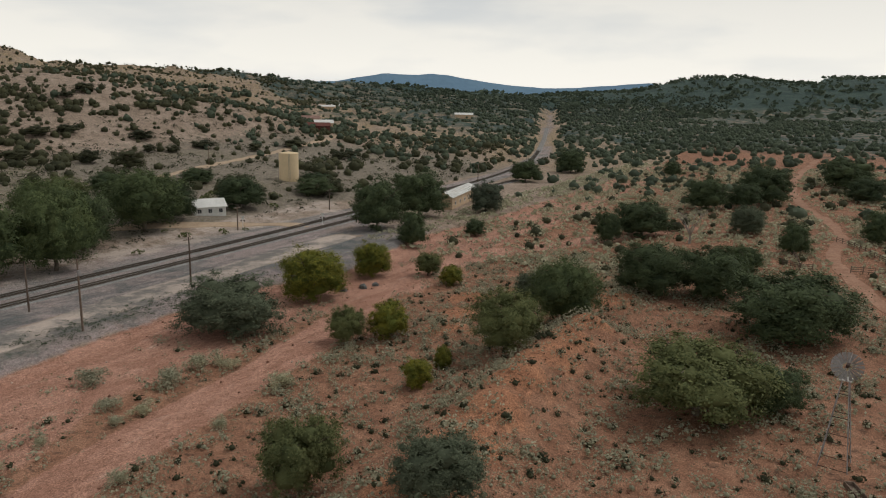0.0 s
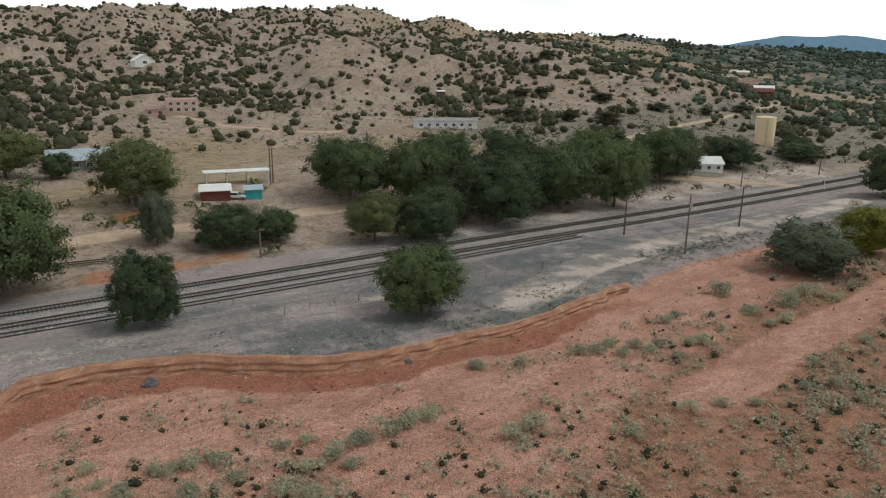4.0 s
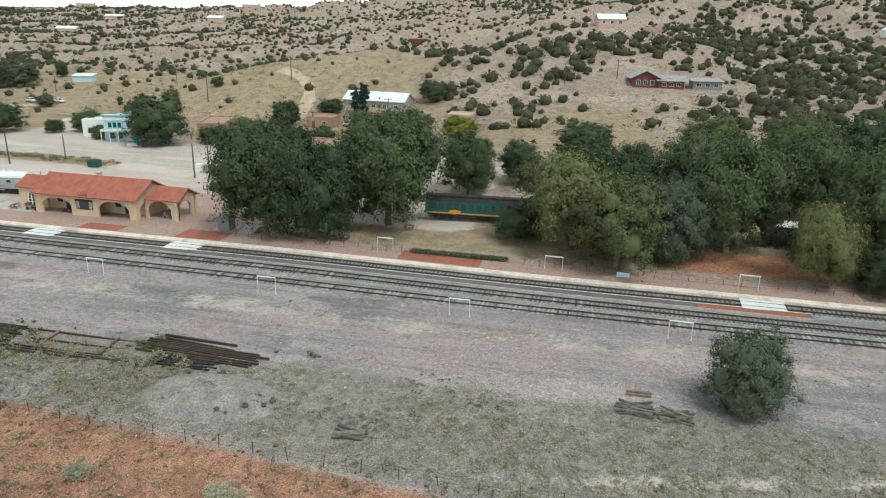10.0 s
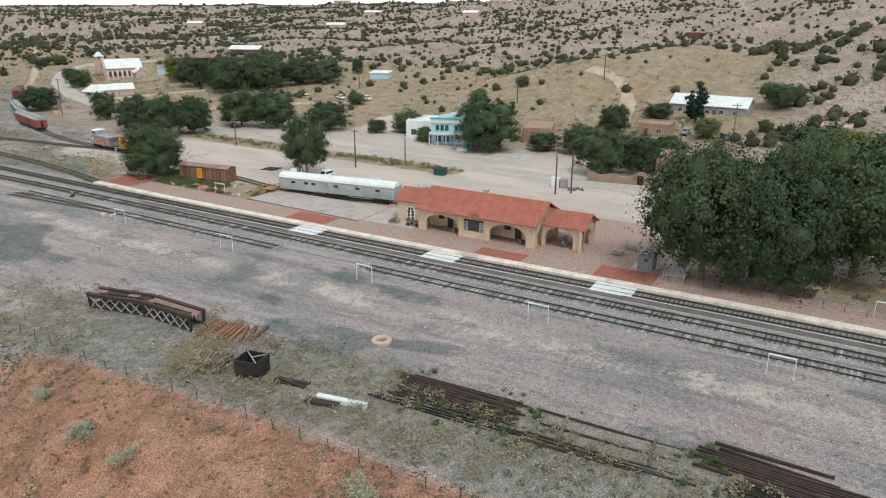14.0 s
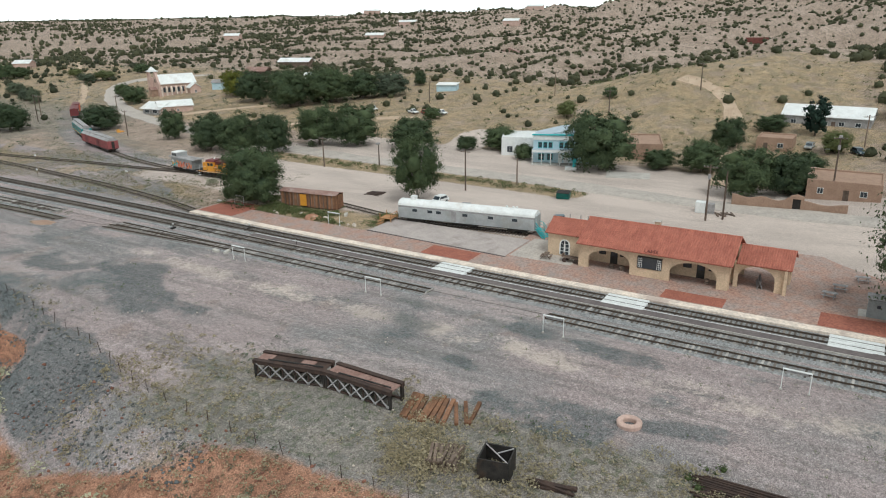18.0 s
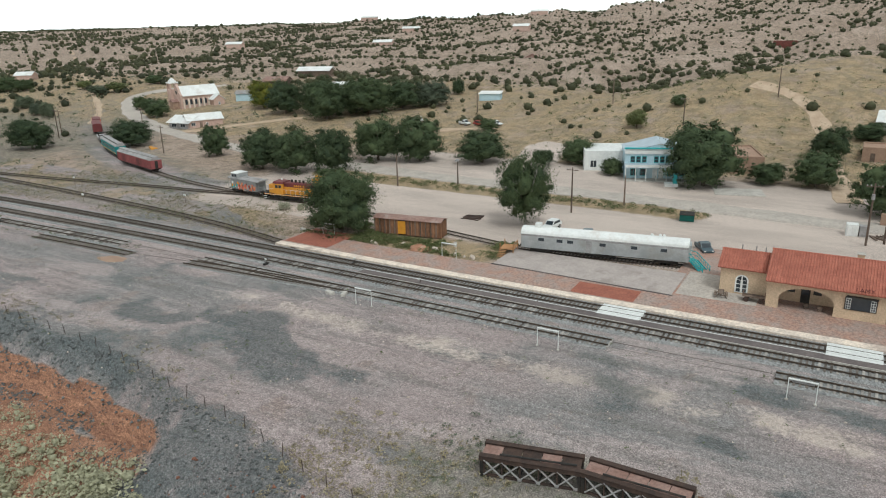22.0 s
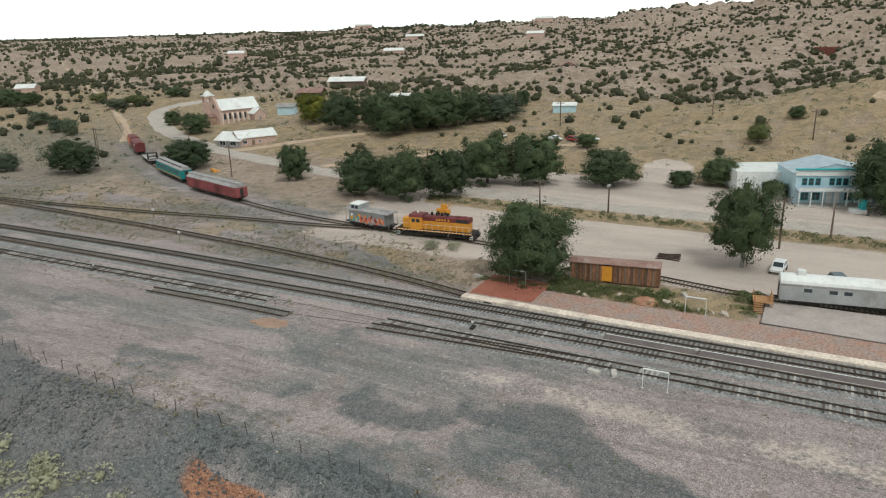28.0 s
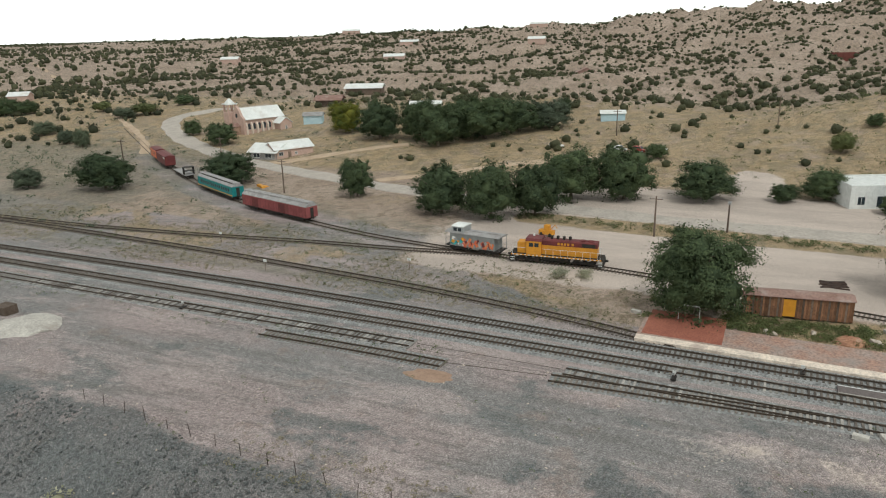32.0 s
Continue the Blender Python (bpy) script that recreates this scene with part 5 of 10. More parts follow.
wood_of([("a", -141.0, -166.2, 20, 17.5), ("b", -141, -157.5, 18.5, 15), ("a", -152, -148, 21, 20), ("b", -171, -137.5, 12.7, 11), ("b", -191, -157, 14, 17), ("a", -172, -155, 15, 14), ("y", -228, -152, 7, 11)], "big trees beside the depot")
wood_of([("c", -147.5, -116, 16.6, 17), ("c", -139.8, -108, 14.5, 14.5), ("g", -147, -100, 13.6, 14), ("h", -151, -91, 19.5, 17), ("c", -140, -80, 12.6, 10.2), ("h", -147, -70, 20, 17), ("b", -139.6, -64, 6.6, 10), ("b", -140.2, -70.5, 6.8, 10), ("b", -139.4, -58, 6.5, 9), ("a", -140.5, -46, 18.6, 19), ("c", -142, -54, 18, 14), ("b", -150, -124, 5.6, 9), ("d", -144, -68, 20, 12)], "grove along the platform")
wood_of([("a", -178, -128, 9.6, 9), ("b", -197.5, -117, 8, 13), ("b", -210, -116, 7.1, 11.5), ("a", -167.6, -78, 16, 17), ("b", -182, -64, 14.5, 16), ("c", -222, -43, 12.5, 17), ("c", -217, -13, 9, 10), ("a", -216, -32, 7, 8), ("c", -178.6, -19.7, 15, 18), ("g", -156, -20, 10.5, 7), ("b", -151, -8, 8.5, 13), ("a", -150, 1, 7.1, 9.3), ("b", -160, -108, 15, 15), ("a", -165, -94, 15.5, 16), ("b", -160, -58, 15, 15), ("c", -195, -90, 11, 13), ("c", -200, -72, 12, 14), ("d", -158, -66, 19, 11)], "grove behind the museum track")
wood_of([("a", -168.9, 26.5, 15.5, 20), ("c", -141.6, 19.3, 10.5, 12), ("b", -139, 29.8, 11, 14), ("b", -143.4, 51.4, 16.5, 20), ("a", -147, 73.6, 17, 19), ("a", -161.5, 40, 16, 16), ("b", -150, 64, 16, 18), ("a", -143, 88, 17, 16), ("a", -158, 122, 16.5, 20), ("b", -163, 161, 10, 15), ("b", -163, 197, 6.3, 15), ("b", -146, 38, 10.7, 13), ("b", -162, 134, 12, 14), ("b", -197.5, 175, 5.5, 11.8)], "trees west of the track")
wood_of([("b", -153, 101, 15, 16), ("a", -165, 100, 14.5, 16), ("b", -170, 75, 14.5, 17), ("a", -172, 55, 14.5, 16), ("c", -185, 118, 9, 12), ("b", -200, 142, 7, 12), ("b", -170, 205, 6, 12), ("b", -176, 172, 6, 10)], "trees west of the track")
# beside the wash
wood_of([("b", -113.4, -29.7, 11.4, 9.4), ("a", -98.6, 5.4, 10.4, 12.4), ("g", -98.6, -95.3, 8.2, 8), ("g", -86.5, 82, 9.6, 17), ("y", -87.4, 104.5, 10.4, 13.5), ("y", -88, 125, 8, 8.8), ("c", -66.5, 87.5, 6.2, 6.2), ("y", -62, 92.5, 6.4, 6.8), ("y", -46.6, 76.6, 4.2, 4.2), ("y", -47, 84, 3.6, 2.6), ("c", -42.7, 48.4, 8.4, 8.4), ("c", -40.5, 91.6, 9.6, 10.5), ("a", -39.5, 112.3, 11.5, 12), ("g", -51, 124, 5.5, 5.4)], "trees in the wash")
wood_of([("b", -30.5, 136, 10.5, 14), ("b", -20.8, 140, 10.2, 14), ("b", -6, 123, 11, 20), ("c", -12.8, 86, 9.6, 16.5), ("b", -5, 92, 6, 8), ("g", -26.5, 47, 5.6, 8), ("b", -114.8, 165.6, 14.5, 15), ("b", -115.9, 190, 15, 18), ("b", -96.9, 155.8, 9.6, 8), ("b", -48.8, 199.6, 10.6, 16), ("b", -55, 188, 9, 7.7), ("d", -34.6, 193.4, 11, 11), ("g", -23, 213, 8.2, 9.8), ("b", -9.6, 192, 8.4, 7.8)], "trees on the red flats")
wood_of([("b", -25.7, 277, 14.5, 19), ("b", -41, 254, 11.4, 15), ("b", -126, 297.5, 10, 14), ("b", -123, 348, 12, 16), ("b", -76, 363, 7.5, 9.7), ("b", 8.8, 217, 9.6, 9.6), ("a", 0, 344, 13, 22), ("g", -101.7, 208, 10, 11), ("c", -78, 132, 5.5, 6), ("y", -70, 128, 4.5, 5), ("b", -18, 168, 6, 8), ("b", -30, 262, 9, 12), ("b", 6, 300, 10, 14), ("b", -90, 178, 5, 6)], "trees on the red flats")


wood_of([("b", -271.8, -609.5, 8.5, 13.7), ("a", -275.5, -599.9, 6.6, 10.9), ("g", -172.4, -456.5, 5.7, 7.8), ("g", -228.1, -504.4, 6.8, 6.3), ("g", -230.7, -516.1, 5.3, 6.5), ("g", -240.7, -541.4, 5.6, 9.2), ("g", -274.4, -534.2, 4.4, 10), ("c", -281.3, -529.6, 5, 11), ("b", -302.4, -526.7, 4.7, 10.6), ("c", -284.3, -558.9, 4.6, 8), ("a", -251.2, -307.7, 4, 6.3)], "trees south of the church")


# junipers on the hills and the far woods: nobody could count them
def keep_clear(x, y):
    ok = (along(x, y, TRACK_A)[0] > np.where(y > 230, 8, 16)) & (along(x, y, ROAD)[0] > 9) & (along(x, y, WYE)[0] > 10)
    ok &= ~((x > -235) & (x < -85) & (y > -440) & (y < 160))
    ok &= ~((x > -300) & (x < -200) & (y > -520) & (y < -395))
    ok &= (along(x, y, RED_TRAIL)[0] > 5)
    for hx, hy, r in ((-310, -98, 22), (-407, -118, 16), (-340, 20, 18), (-268, -186, 20), (-268, 112, 26), (-297, -330, 10), (-182, 205, 16), (-533, 47, 14)):
        ok &= np.hypot(x - hx, y - hy) > r
    return ok


def scatter(name, seed, count, box, size, per, leaf, material, label, density, squash=0.85, clear=keep_clear, lift=0.28, under=0.12, core=0.8, grow=None):
    rng = np.random.default_rng(seed)
    x, y = rng.uniform(box[0], box[1], count), rng.uniform(box[2], box[3], count)
    ok = (rng.random(count) < density(x, y)) & clear(x, y)
    x, y = x[ok], y[ok]
    r = (size[0] + (size[1] - size[0]) * rng.random(len(x)) ** 1.6) * (grow(x, y) if grow else 1)
    z = height(x, y) + r * lift
    at = np.stack([x, y, z], -1)
    leaves = tufts(at, r, r * squash, per, r * leaf, rng, under=under)
    mesh = leafy(name, lumps(at, r, r * squash, rng, 5 if per > 12 else 4, core), leaves, material) if under > 0.2 else array_mesh(name, *leaves, material)
    return tagged(new(name, mesh), label, "shrubs", kind="stuff")


def draws(x, y):
    return (0.85 + 0.3 * smooth(0.55, 0.2, spurs(x, y))) * (0.68 + 0.32 * smooth(-280, -120, y))


def hill_density(x, y):
    d = smooth(0.40, 0.60, fbm(x, y, 55, 81, 3)) * 0.4 + 0.5
    d = d * (0.4 + 0.6 * smooth(200, 380, -x))
    north = smooth(-300, -140, y)
    d = d * ((0.45 + 1.35 * smooth(0.55, 0.2, spurs(x, y))) * north + (1 - north) * (0.75 + 0.6 * smooth(0.55, 0.25, spurs(x, y))))
    return d * np.where((y < -180) & (x > -330), 0.3, 1.0)


scatter("juniper_scrub", 11, 16500, (-560, -150, -700, 420), (1.2, 3.3), 20, 0.2, M_JUNIPER, "dark junipers and pinyons dotted over dry hills", hill_density, lift=0.42, under=0.3, grow=draws)
scatter("juniper_scrub", 12, 31000, (-1150, -560, -900, 900), (1.4, 3.5), 3, 0.36, M_JUNIPER, "dark junipers crowding the higher slopes", lambda x, y: hill_density(x, y) * 1.15, lift=0.4, under=0.25, grow=draws)
scatter("far_scrub", 13, 9000, (-2600, -1100, -2400, 1500), (2.6, 6), 3, 0.4, M_JUNIPER, "distant dark scrub on the plain", lambda x, y: 0.4 + 0.6 * smooth(0.42, 0.6, fbm(x, y, 160, 83, 3)), under=0.25)
scatter("far_scrub", 14, 12000, (-1200, -240, -2300, -640), (1.6, 3.8), 4, 0.35, M_JUNIPER, "scrub woodland south of the village", lambda x, y: 0.3 + 0.7 * smooth(0.42, 0.58, fbm(x, y, 90, 84, 3)), lift=0.4, under=0.25)
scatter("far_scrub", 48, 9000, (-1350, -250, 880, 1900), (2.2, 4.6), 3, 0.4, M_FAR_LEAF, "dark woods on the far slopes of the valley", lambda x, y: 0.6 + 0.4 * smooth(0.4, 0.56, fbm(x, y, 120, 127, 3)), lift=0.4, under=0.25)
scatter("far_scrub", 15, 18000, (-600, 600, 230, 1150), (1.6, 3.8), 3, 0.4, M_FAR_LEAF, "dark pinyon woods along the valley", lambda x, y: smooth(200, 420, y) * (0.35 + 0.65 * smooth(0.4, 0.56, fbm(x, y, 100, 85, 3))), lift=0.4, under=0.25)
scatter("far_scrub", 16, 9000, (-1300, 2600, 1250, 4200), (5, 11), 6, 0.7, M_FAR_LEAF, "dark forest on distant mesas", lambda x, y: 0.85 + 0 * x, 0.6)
scatter("juniper_scrub", 17, 800, (-90, 120, 150, 420), (0.9, 2.4), 40, 0.15, M_JUNIPER, "junipers on the red flats", lambda x, y: 0.3 + 0.6 * smooth(0.45, 0.6, fbm(x, y, 40, 86, 3)), lift=0.4, under=0.3)
scatter("juniper_scrub", 18, 900, (-345, -150, -900, -520), (0.9, 2.8), 30, 0.19, M_JUNIPER, "junipers south of the church", lambda x, y: 0.5 + 0 * x, lift=0.4, under=0.3)
JUNIPER = tree_kind(31, 10, 10, M_JUNIPER, "juniper_bush", "dark rounded juniper bush on dry ground", 0.05, 40, 64, 0.22, low=True, category="bush")
for x, y, h, w in ((-276.4, 218.7, 4.1, 6.6), (-271.6, 227.8, 3.6, 7.3), (-200.8, 178.2, 5.2, 11.6), (-177.8, 174.3, 6.4, 13), (-168, 171.5, 5.6, 10), (-161.6, 197, 6.0, 11), (-163, 205, 5.4, 10), (-213.6, 276, 4.6, 10), (-214, 286, 4.4, 10), (-296.5, 230.4, 5.3, 12), (-316, 192, 4.5, 13), (-316, 206, 4.5, 12), (-273.3, 247.2, 4.1, 12.3), (-282.7, 162.3, 5.0, 14), (-364.7, 238.9, 3.5, 9.0), (-368.1, 251.8, 6.0, 12.3), (-243.8, 183.3, 8.3, 13.2), (-264.5, 180.9, 6.3, 9.0), (-256.6, 293.0, 4.7, 14.9), (-257.5, 265.0, 4.4, 8.4)):
    JUNIPER(on(x, y, x * 7 % 360, 0, (w / 10, w / 10, h / 10)), "junipers near the tank")


# ---- the depot ----
def arc(y0, y1, spring, top, n=14):
    """The underside of an arch from y0 to y1, in y and z."""
    c, r = (y0 + y1) / 2, (y1 - y0) / 2
    return [(c - r * math.cos(math.pi * k / n), spring + (top - spring) * math.sin(math.pi * k / n)) for k in range(n + 1)]


def arcade(y0, y1, z1, arches, x0, x1):
    """A wall in the y-z plane with arched openings down to the ground."""
    line = [(y0, 0)]
    for a0, a1, spring, top in arches:
        line += [(a0, 0)] + arc(a0, a1, spring, top) + [(a1, 0)]
    line += [(y1, 0), (y1, z1), (y0, z1)]
    return Geo().extrude_x(line, x0, x1)


def tiled_slope(parent, y0, y1, xe, ze, xr, zr, mat, pitch=0.34):
    """One slope of a tiled roof from the eave (xe, ze) to the ridge (xr, zr), with a rib for each row of tiles."""
    d = Vector((xr - xe, 0, zr - ze))
    nrm = Vector((-d.z, 0, d.x)).normalized()
    if nrm.z < 0:
        nrm = -nrm
    under = [Vector((xe, 0, ze)), Vector((xr, 0, zr)), Vector((xr, 0, zr)) + nrm * 0.12, Vector((xe, 0, ze)) + nrm * 0.12]
    part("roof_slope", Geo().extrude([(p.x, p.z) for p in under], y0, y1), mat, parent)
    ribs = Geo()
    n = int((y1 - y0) / pitch)
    rows = 5
    for k in range(n + 1):
        y = y0 + 0.1 + (y1 - y0 - 0.2) * k / n
        for s in range(rows):
            a = under[3].lerp(under[2], s / rows)
            b = under[3].lerp(under[2], (s + 1.03) / rows)
            a, b = a + nrm * 0.03, b - nrm * 0.0
            w = 0.11
            ribs.loft([[(p.x, y - w, p.z), (p.x + nrm.x * 0.09, y - w * 0.5, p.z + nrm.z * 0.09), (p.x + nrm.x * 0.09, y + w * 0.5, p.z + nrm.z * 0.09), (p.x, y + w, p.z)] for p in (a, b)])
    tagged(part("tile_ribbing", ribs, mat, parent), kind="stuff")


def gable_roof(parent, y0, y1, xf, xb, ze, xr, zr, mat):
    tiled_slope(parent, y0, y1, xf, ze, xr, zr, mat)
    tiled_slope(parent, y0, y1, xb, ze, xr, zr, mat)
    part("ridge_cap", Geo().tube([(xr, y0 - 0.05, zr + 0.12), (xr, y1 + 0.05, zr + 0.12)], 0.14, 8), mat, parent)


def window_at(parent, x, y, z, w, h, out=0.06, frame_mat=None, bars=1, rows=1, glass=None):
    """A window in a wall that faces +x: frame, pane and glazing bars."""
    fm = frame_mat or M_WHITE
    g = Geo()
    for a, b, c, d in ((-w / 2, -w / 2 + 0.09, 0, h), (w / 2 - 0.09, w / 2, 0, h), (-w / 2 + 0.09, w / 2 - 0.09, 0, 0.09), (-w / 2 + 0.09, w / 2 - 0.09, h - 0.09, h)):
        g.box(-0.05, out, a, b, c, d)
    win = part("window", g, fm, parent, at=pose(x, y, z))
    part("pane", Geo().box(-0.03, out * 0.35, -w / 2 + 0.09, w / 2 - 0.09, 0.09, h - 0.09), glass or M_GLASS, win)
    bg = Geo()
    for k in range(1, bars + 1):
        c = -w / 2 + w * k / (bars + 1)
        bg.box(0, out * 0.8, c - 0.03, c + 0.03, 0.09, h - 0.09)
    for k in range(1, rows):
        c = h * k / rows
        bg.box(0, out * 0.7, -w / 2 + 0.09, w / 2 - 0.09, c - 0.025, c + 0.025)
    if bg.f:
        part("glazing_bar", bg, fm, win)
    return win


Z0 = 0.38
depot = thing("railway_depot", "cream stucco mission-style depot with arcades and red tile roof", "railway station", pose(-146, -202, Z0))
part("arcade_wall", arcade(-11, 10.4, 3.75, [(-9.5, -3.2, 1.5, 3.05), (2.5, 8.9, 1.5, 3.15)], 4.3, 4.75), M_STUCCO, depot, "cream stucco front with two wide arches")
part("end_wall", arcade(0.6, 4.3, 3.75, [(1.2, 3.7, 1.6, 2.7)], -0.22, 0.22), M_STUCCO, depot, at=Matrix.Translation((0, 10.2, 0)) @ Matrix.Rotation(radians(-90), 4, "Z"))
part("end_wall", arcade(0.6, 4.3, 3.75, [(1.2, 3.7, 1.6, 2.7)], -0.22, 0.22), M_STUCCO, depot, at=Matrix.Translation((0, -10.8, 0)) @ Matrix.Rotation(radians(-90), 4, "Z"))
part("inner_wall", Geo().box(-4.6, 1.4, -10.9, 10.3, 0, 4.4), M_STUCCO, depot)
for y in (-11, 10.4):
    part("gable", Geo().extrude([(4.6, 3.7), (0, 6.2), (-4.6, 3.7)], y - 0.02, y + 0.2 if y < 0 else y + 0.02), M_STUCCO, depot)
gable_roof(depot, -11.2, 10.9, 5.4, -5.4, 3.62, 0, 6.35, M_TILE)
part("wing_wall", Geo().box(-4, 1.8, -17.2, -11.0, 0, 3.75), M_STUCCO, depot)
part("wing_gable", Geo().extrude([(1.8, 3.75), (-1.1, 5.0), (-4, 3.75)], -17.2, -16.9), M_STUCCO, depot)
gable_roof(depot, -17.6, -11.25, 2.2, -4.4, 3.55, -1.1, 5.25, M_TILE)
part("portico_wall", arcade(10.65, 17.4, 3.7, [(11.2, 15.9, 1.5, 3.3)], 2.1, 2.5), M_STUCCO, depot, "stucco arch of the open portico")
part("portico_wall", arcade(10.65, 17.4, 3.7, [(11.2, 15.9, 1.5, 3.3)], -3.4, -3.0), M_STUCCO, depot, "stucco arch of the open portico")
part("portico_end", arcade(-2.5, 3.0, 3.7, [(-1.7, 2.2, 1.5, 3.2)], -0.2, 0.2), M_STUCCO, depot, at=Matrix.Translation((0, 17.2, 0)) @ Matrix.Rotation(radians(-90), 4, "Z"))
part("portico_gable", Geo().extrude([(2.5, 3.7), (-0.4, 5.0), (-3.4, 3.7)], 17.05, 17.35), M_STUCCO, depot)
gable_roof(depot, 10.95, 17.9, 3.0, -3.8, 3.5, -0.4, 5.25, M_TILE)
win = window_at(depot, 4.76, -0.35, 1.3, 3.5, 1.65, 0.1, M_DARK, 0)
for s in (-1, 1):
    part("side_sash", Geo().box(0.02, 0.09, s * 1.35 - 0.28, s * 1.35 + 0.28, 0.12, 1.5), M_WHITE, win, "white sash with small panes")
    for k in range(4):
        for j in (-1, 1):
            part("pane", Geo().box(0.09, 0.1, s * 1.35 + j * 0.13 - 0.1, s * 1.35 + j * 0.13 + 0.1, 0.18 + 0.33 * k, 0.44 + 0.33 * k), M_GLASS, win)
part("awning", Geo().extrude_x([(-2.0, 3.0), (1.45, 3.0), (1.45, 3.12), (-2.0, 3.12)], 4.75, 5.25), M_DARK, depot, "dark awning over the bay window")
for y, w in ((-8.4, 1.1), (-5.2, 1.0), (4.2, 1.2), (7.6, 0.9)):
    window_at(depot, 1.42, y, 1.3, w, 1.3, 0.06, M_DARK, 1)
for y in (-6.6, 6.1):
    dr = part("door", Geo().box(0, 0.08, -0.55, 0.55, 0, 2.2), M_DARK, depot, "dark brown panelled door", pose(1.4, y, 0))
    part("door_panel", Geo().box(0.08, 0.1, -0.4, 0.4, 1.2, 2.0), M_GLASS, dr)
fd = part("french_door", Geo().extrude_x([(-0.85, 0)] + arc(-0.85, 0.85, 1.7, 2.55, 10) + [(0.85, 0)], 0, 0.07), M_WHITE, depot, "white arched french door with small panes", pose(1.8, -14.4, 0.25))
for s in (-1, 1):
    for k in range(3):
        part("pane", Geo().box(0.07, 0.085, s * 0.4 - 0.26, s * 0.4 + 0.26, 0.12 + 0.58 * k, 0.6 + 0.58 * k), M_GLASS, fd)
    part("pane", Geo().extrude_x([(s * 0.08, 1.82), (s * 0.66, 1.82), (s * 0.5, 2.18), (s * 0.08, 2.4)][::s], 0.07, 0.085), M_GLASS, fd)
chim = part("chimney", Geo().bevelled(-0.4, 0.4, -0.4, 0.4, 0, 1.3, 0.03), M_STUCCO, depot, at=pose(-0.8, -1.0, 5.6))
part("chimney_cap", Geo().box(-0.5, 0.5, -0.5, 0.5, 1.3, 1.42), M_CONCRETE, chim)
for y in (-15.2, -13.4, -12.2):
    part("vent_pipe", Geo().tube([(-2, y, 4.4), (-2, y, 5.9)], 0.07, 6), M_GREY_PAINT, depot)


def lettering(name, text, size, material, parent, at, depth=0.03):
    curve = bpy.data.curves.new(name, "FONT")
    curve.body, curve.size, curve.extrude, curve.align_x = text, size, depth, "CENTER"
    tmp = new("lettering_source", curve)
    me = bpy.data.meshes.new_from_object(tmp.evaluated_get(bpy.context.evaluated_depsgraph_get()))
    bpy.data.objects.remove(tmp)
    me.materials.clear()
    me.materials.append(material)
    return part(name, me, None, parent, at=at)


lettering("station_sign", "LAMY", 0.8, M_MAROON, depot, pose(5.25, -0.1, 3.86, 90, 0, 90))
for k in range(3):
    part("sign_post", Geo().box(5.2, 5.24, -1.0 + 0.9 * k - 0.02, -1.0 + 0.9 * k + 0.02, 3.6, 4.2), M_DARK, depot)


# furniture of the platform
def picnic_table(at, mat, label, group=""):
    ob = thing("picnic_table", label, "picnic table", at, group)
    for k in range(4):
        part("top_board", Geo().bevelled(-0.9, 0.9, -0.4 + 0.2 * k, -0.22 + 0.2 * k, 0.7, 0.75, 0.01), mat, ob)
    for s in (-1, 1):
        part("seat", Geo().bevelled(-0.9, 0.9, s * 0.72 - 0.14, s * 0.72 + 0.14, 0.42, 0.46, 0.01), mat, ob)
        for e in (-0.6, 0.6):
            part("leg", Geo().tube([(e, s * 0.2, 0.7), (e, s * 0.75, 0.0)], 0.05, 6), mat, ob)
        part("cross_brace", Geo().box(s * 0.6 - 0.03, s * 0.6 + 0.03, -0.75, 0.75, 0.36, 0.42), mat, ob)
    return ob


def bench(at, mat, label, group=""):
    ob = thing("bench", label, "bench", at, group)
    for k in range(3):
        part("seat_slat", Geo().bevelled(-0.95, 0.95, -0.2 + 0.15 * k, -0.07 + 0.15 * k, 0.42, 0.46, 0.01), mat, ob)
        part("back_slat", Geo().bevelled(-0.95, 0.95, 0.26, 0.3, 0.52 + 0.14 * k, 0.63 + 0.14 * k, 0.01), mat, ob)
    for e in (-0.8, 0.8):
        part("leg", Geo().box(e - 0.04, e + 0.04, -0.2, 0.3, 0, 0.42), mat, ob)
        part("back_post", Geo().box(e - 0.04, e + 0.04, 0.22, 0.26, 0.42, 0.96), mat, ob)
    return ob


def baggage_cart(at, mat, label):
    ob = thing("baggage_cart", label, "cart", at, "old baggage carts")
    for k in range(6):
        part("deck_board", Geo().bevelled(-1.4, 1.4, -0.62 + 0.21 * k, -0.43 + 0.21 * k, 0.72, 0.78, 0.01), mat, ob)
    for e in (-1, 1):
        part("end_rack", Geo().box(e * 1.36 - 0.04, e * 1.36 + 0.04, -0.6, 0.6, 0.78, 1.25), mat, ob)
        for s in (-1, 1):
            wheel = part("wheel", Geo().tube([(e * 0.9, s * 0.6, 0.35), (e * 0.9, s * 0.68, 0.35)], 0.35, 12), M_RUST, ob)
            part("hub", Geo().tube([(e * 0.9, s * 0.58, 0.35), (e * 0.9, s * 0.72, 0.35)], 0.08, 8), M_BLACK, wheel)
    part("axle_beam", Geo().box(-1.2, 1.2, -0.1, 0.1, 0.5, 0.72), mat, ob)
    return ob


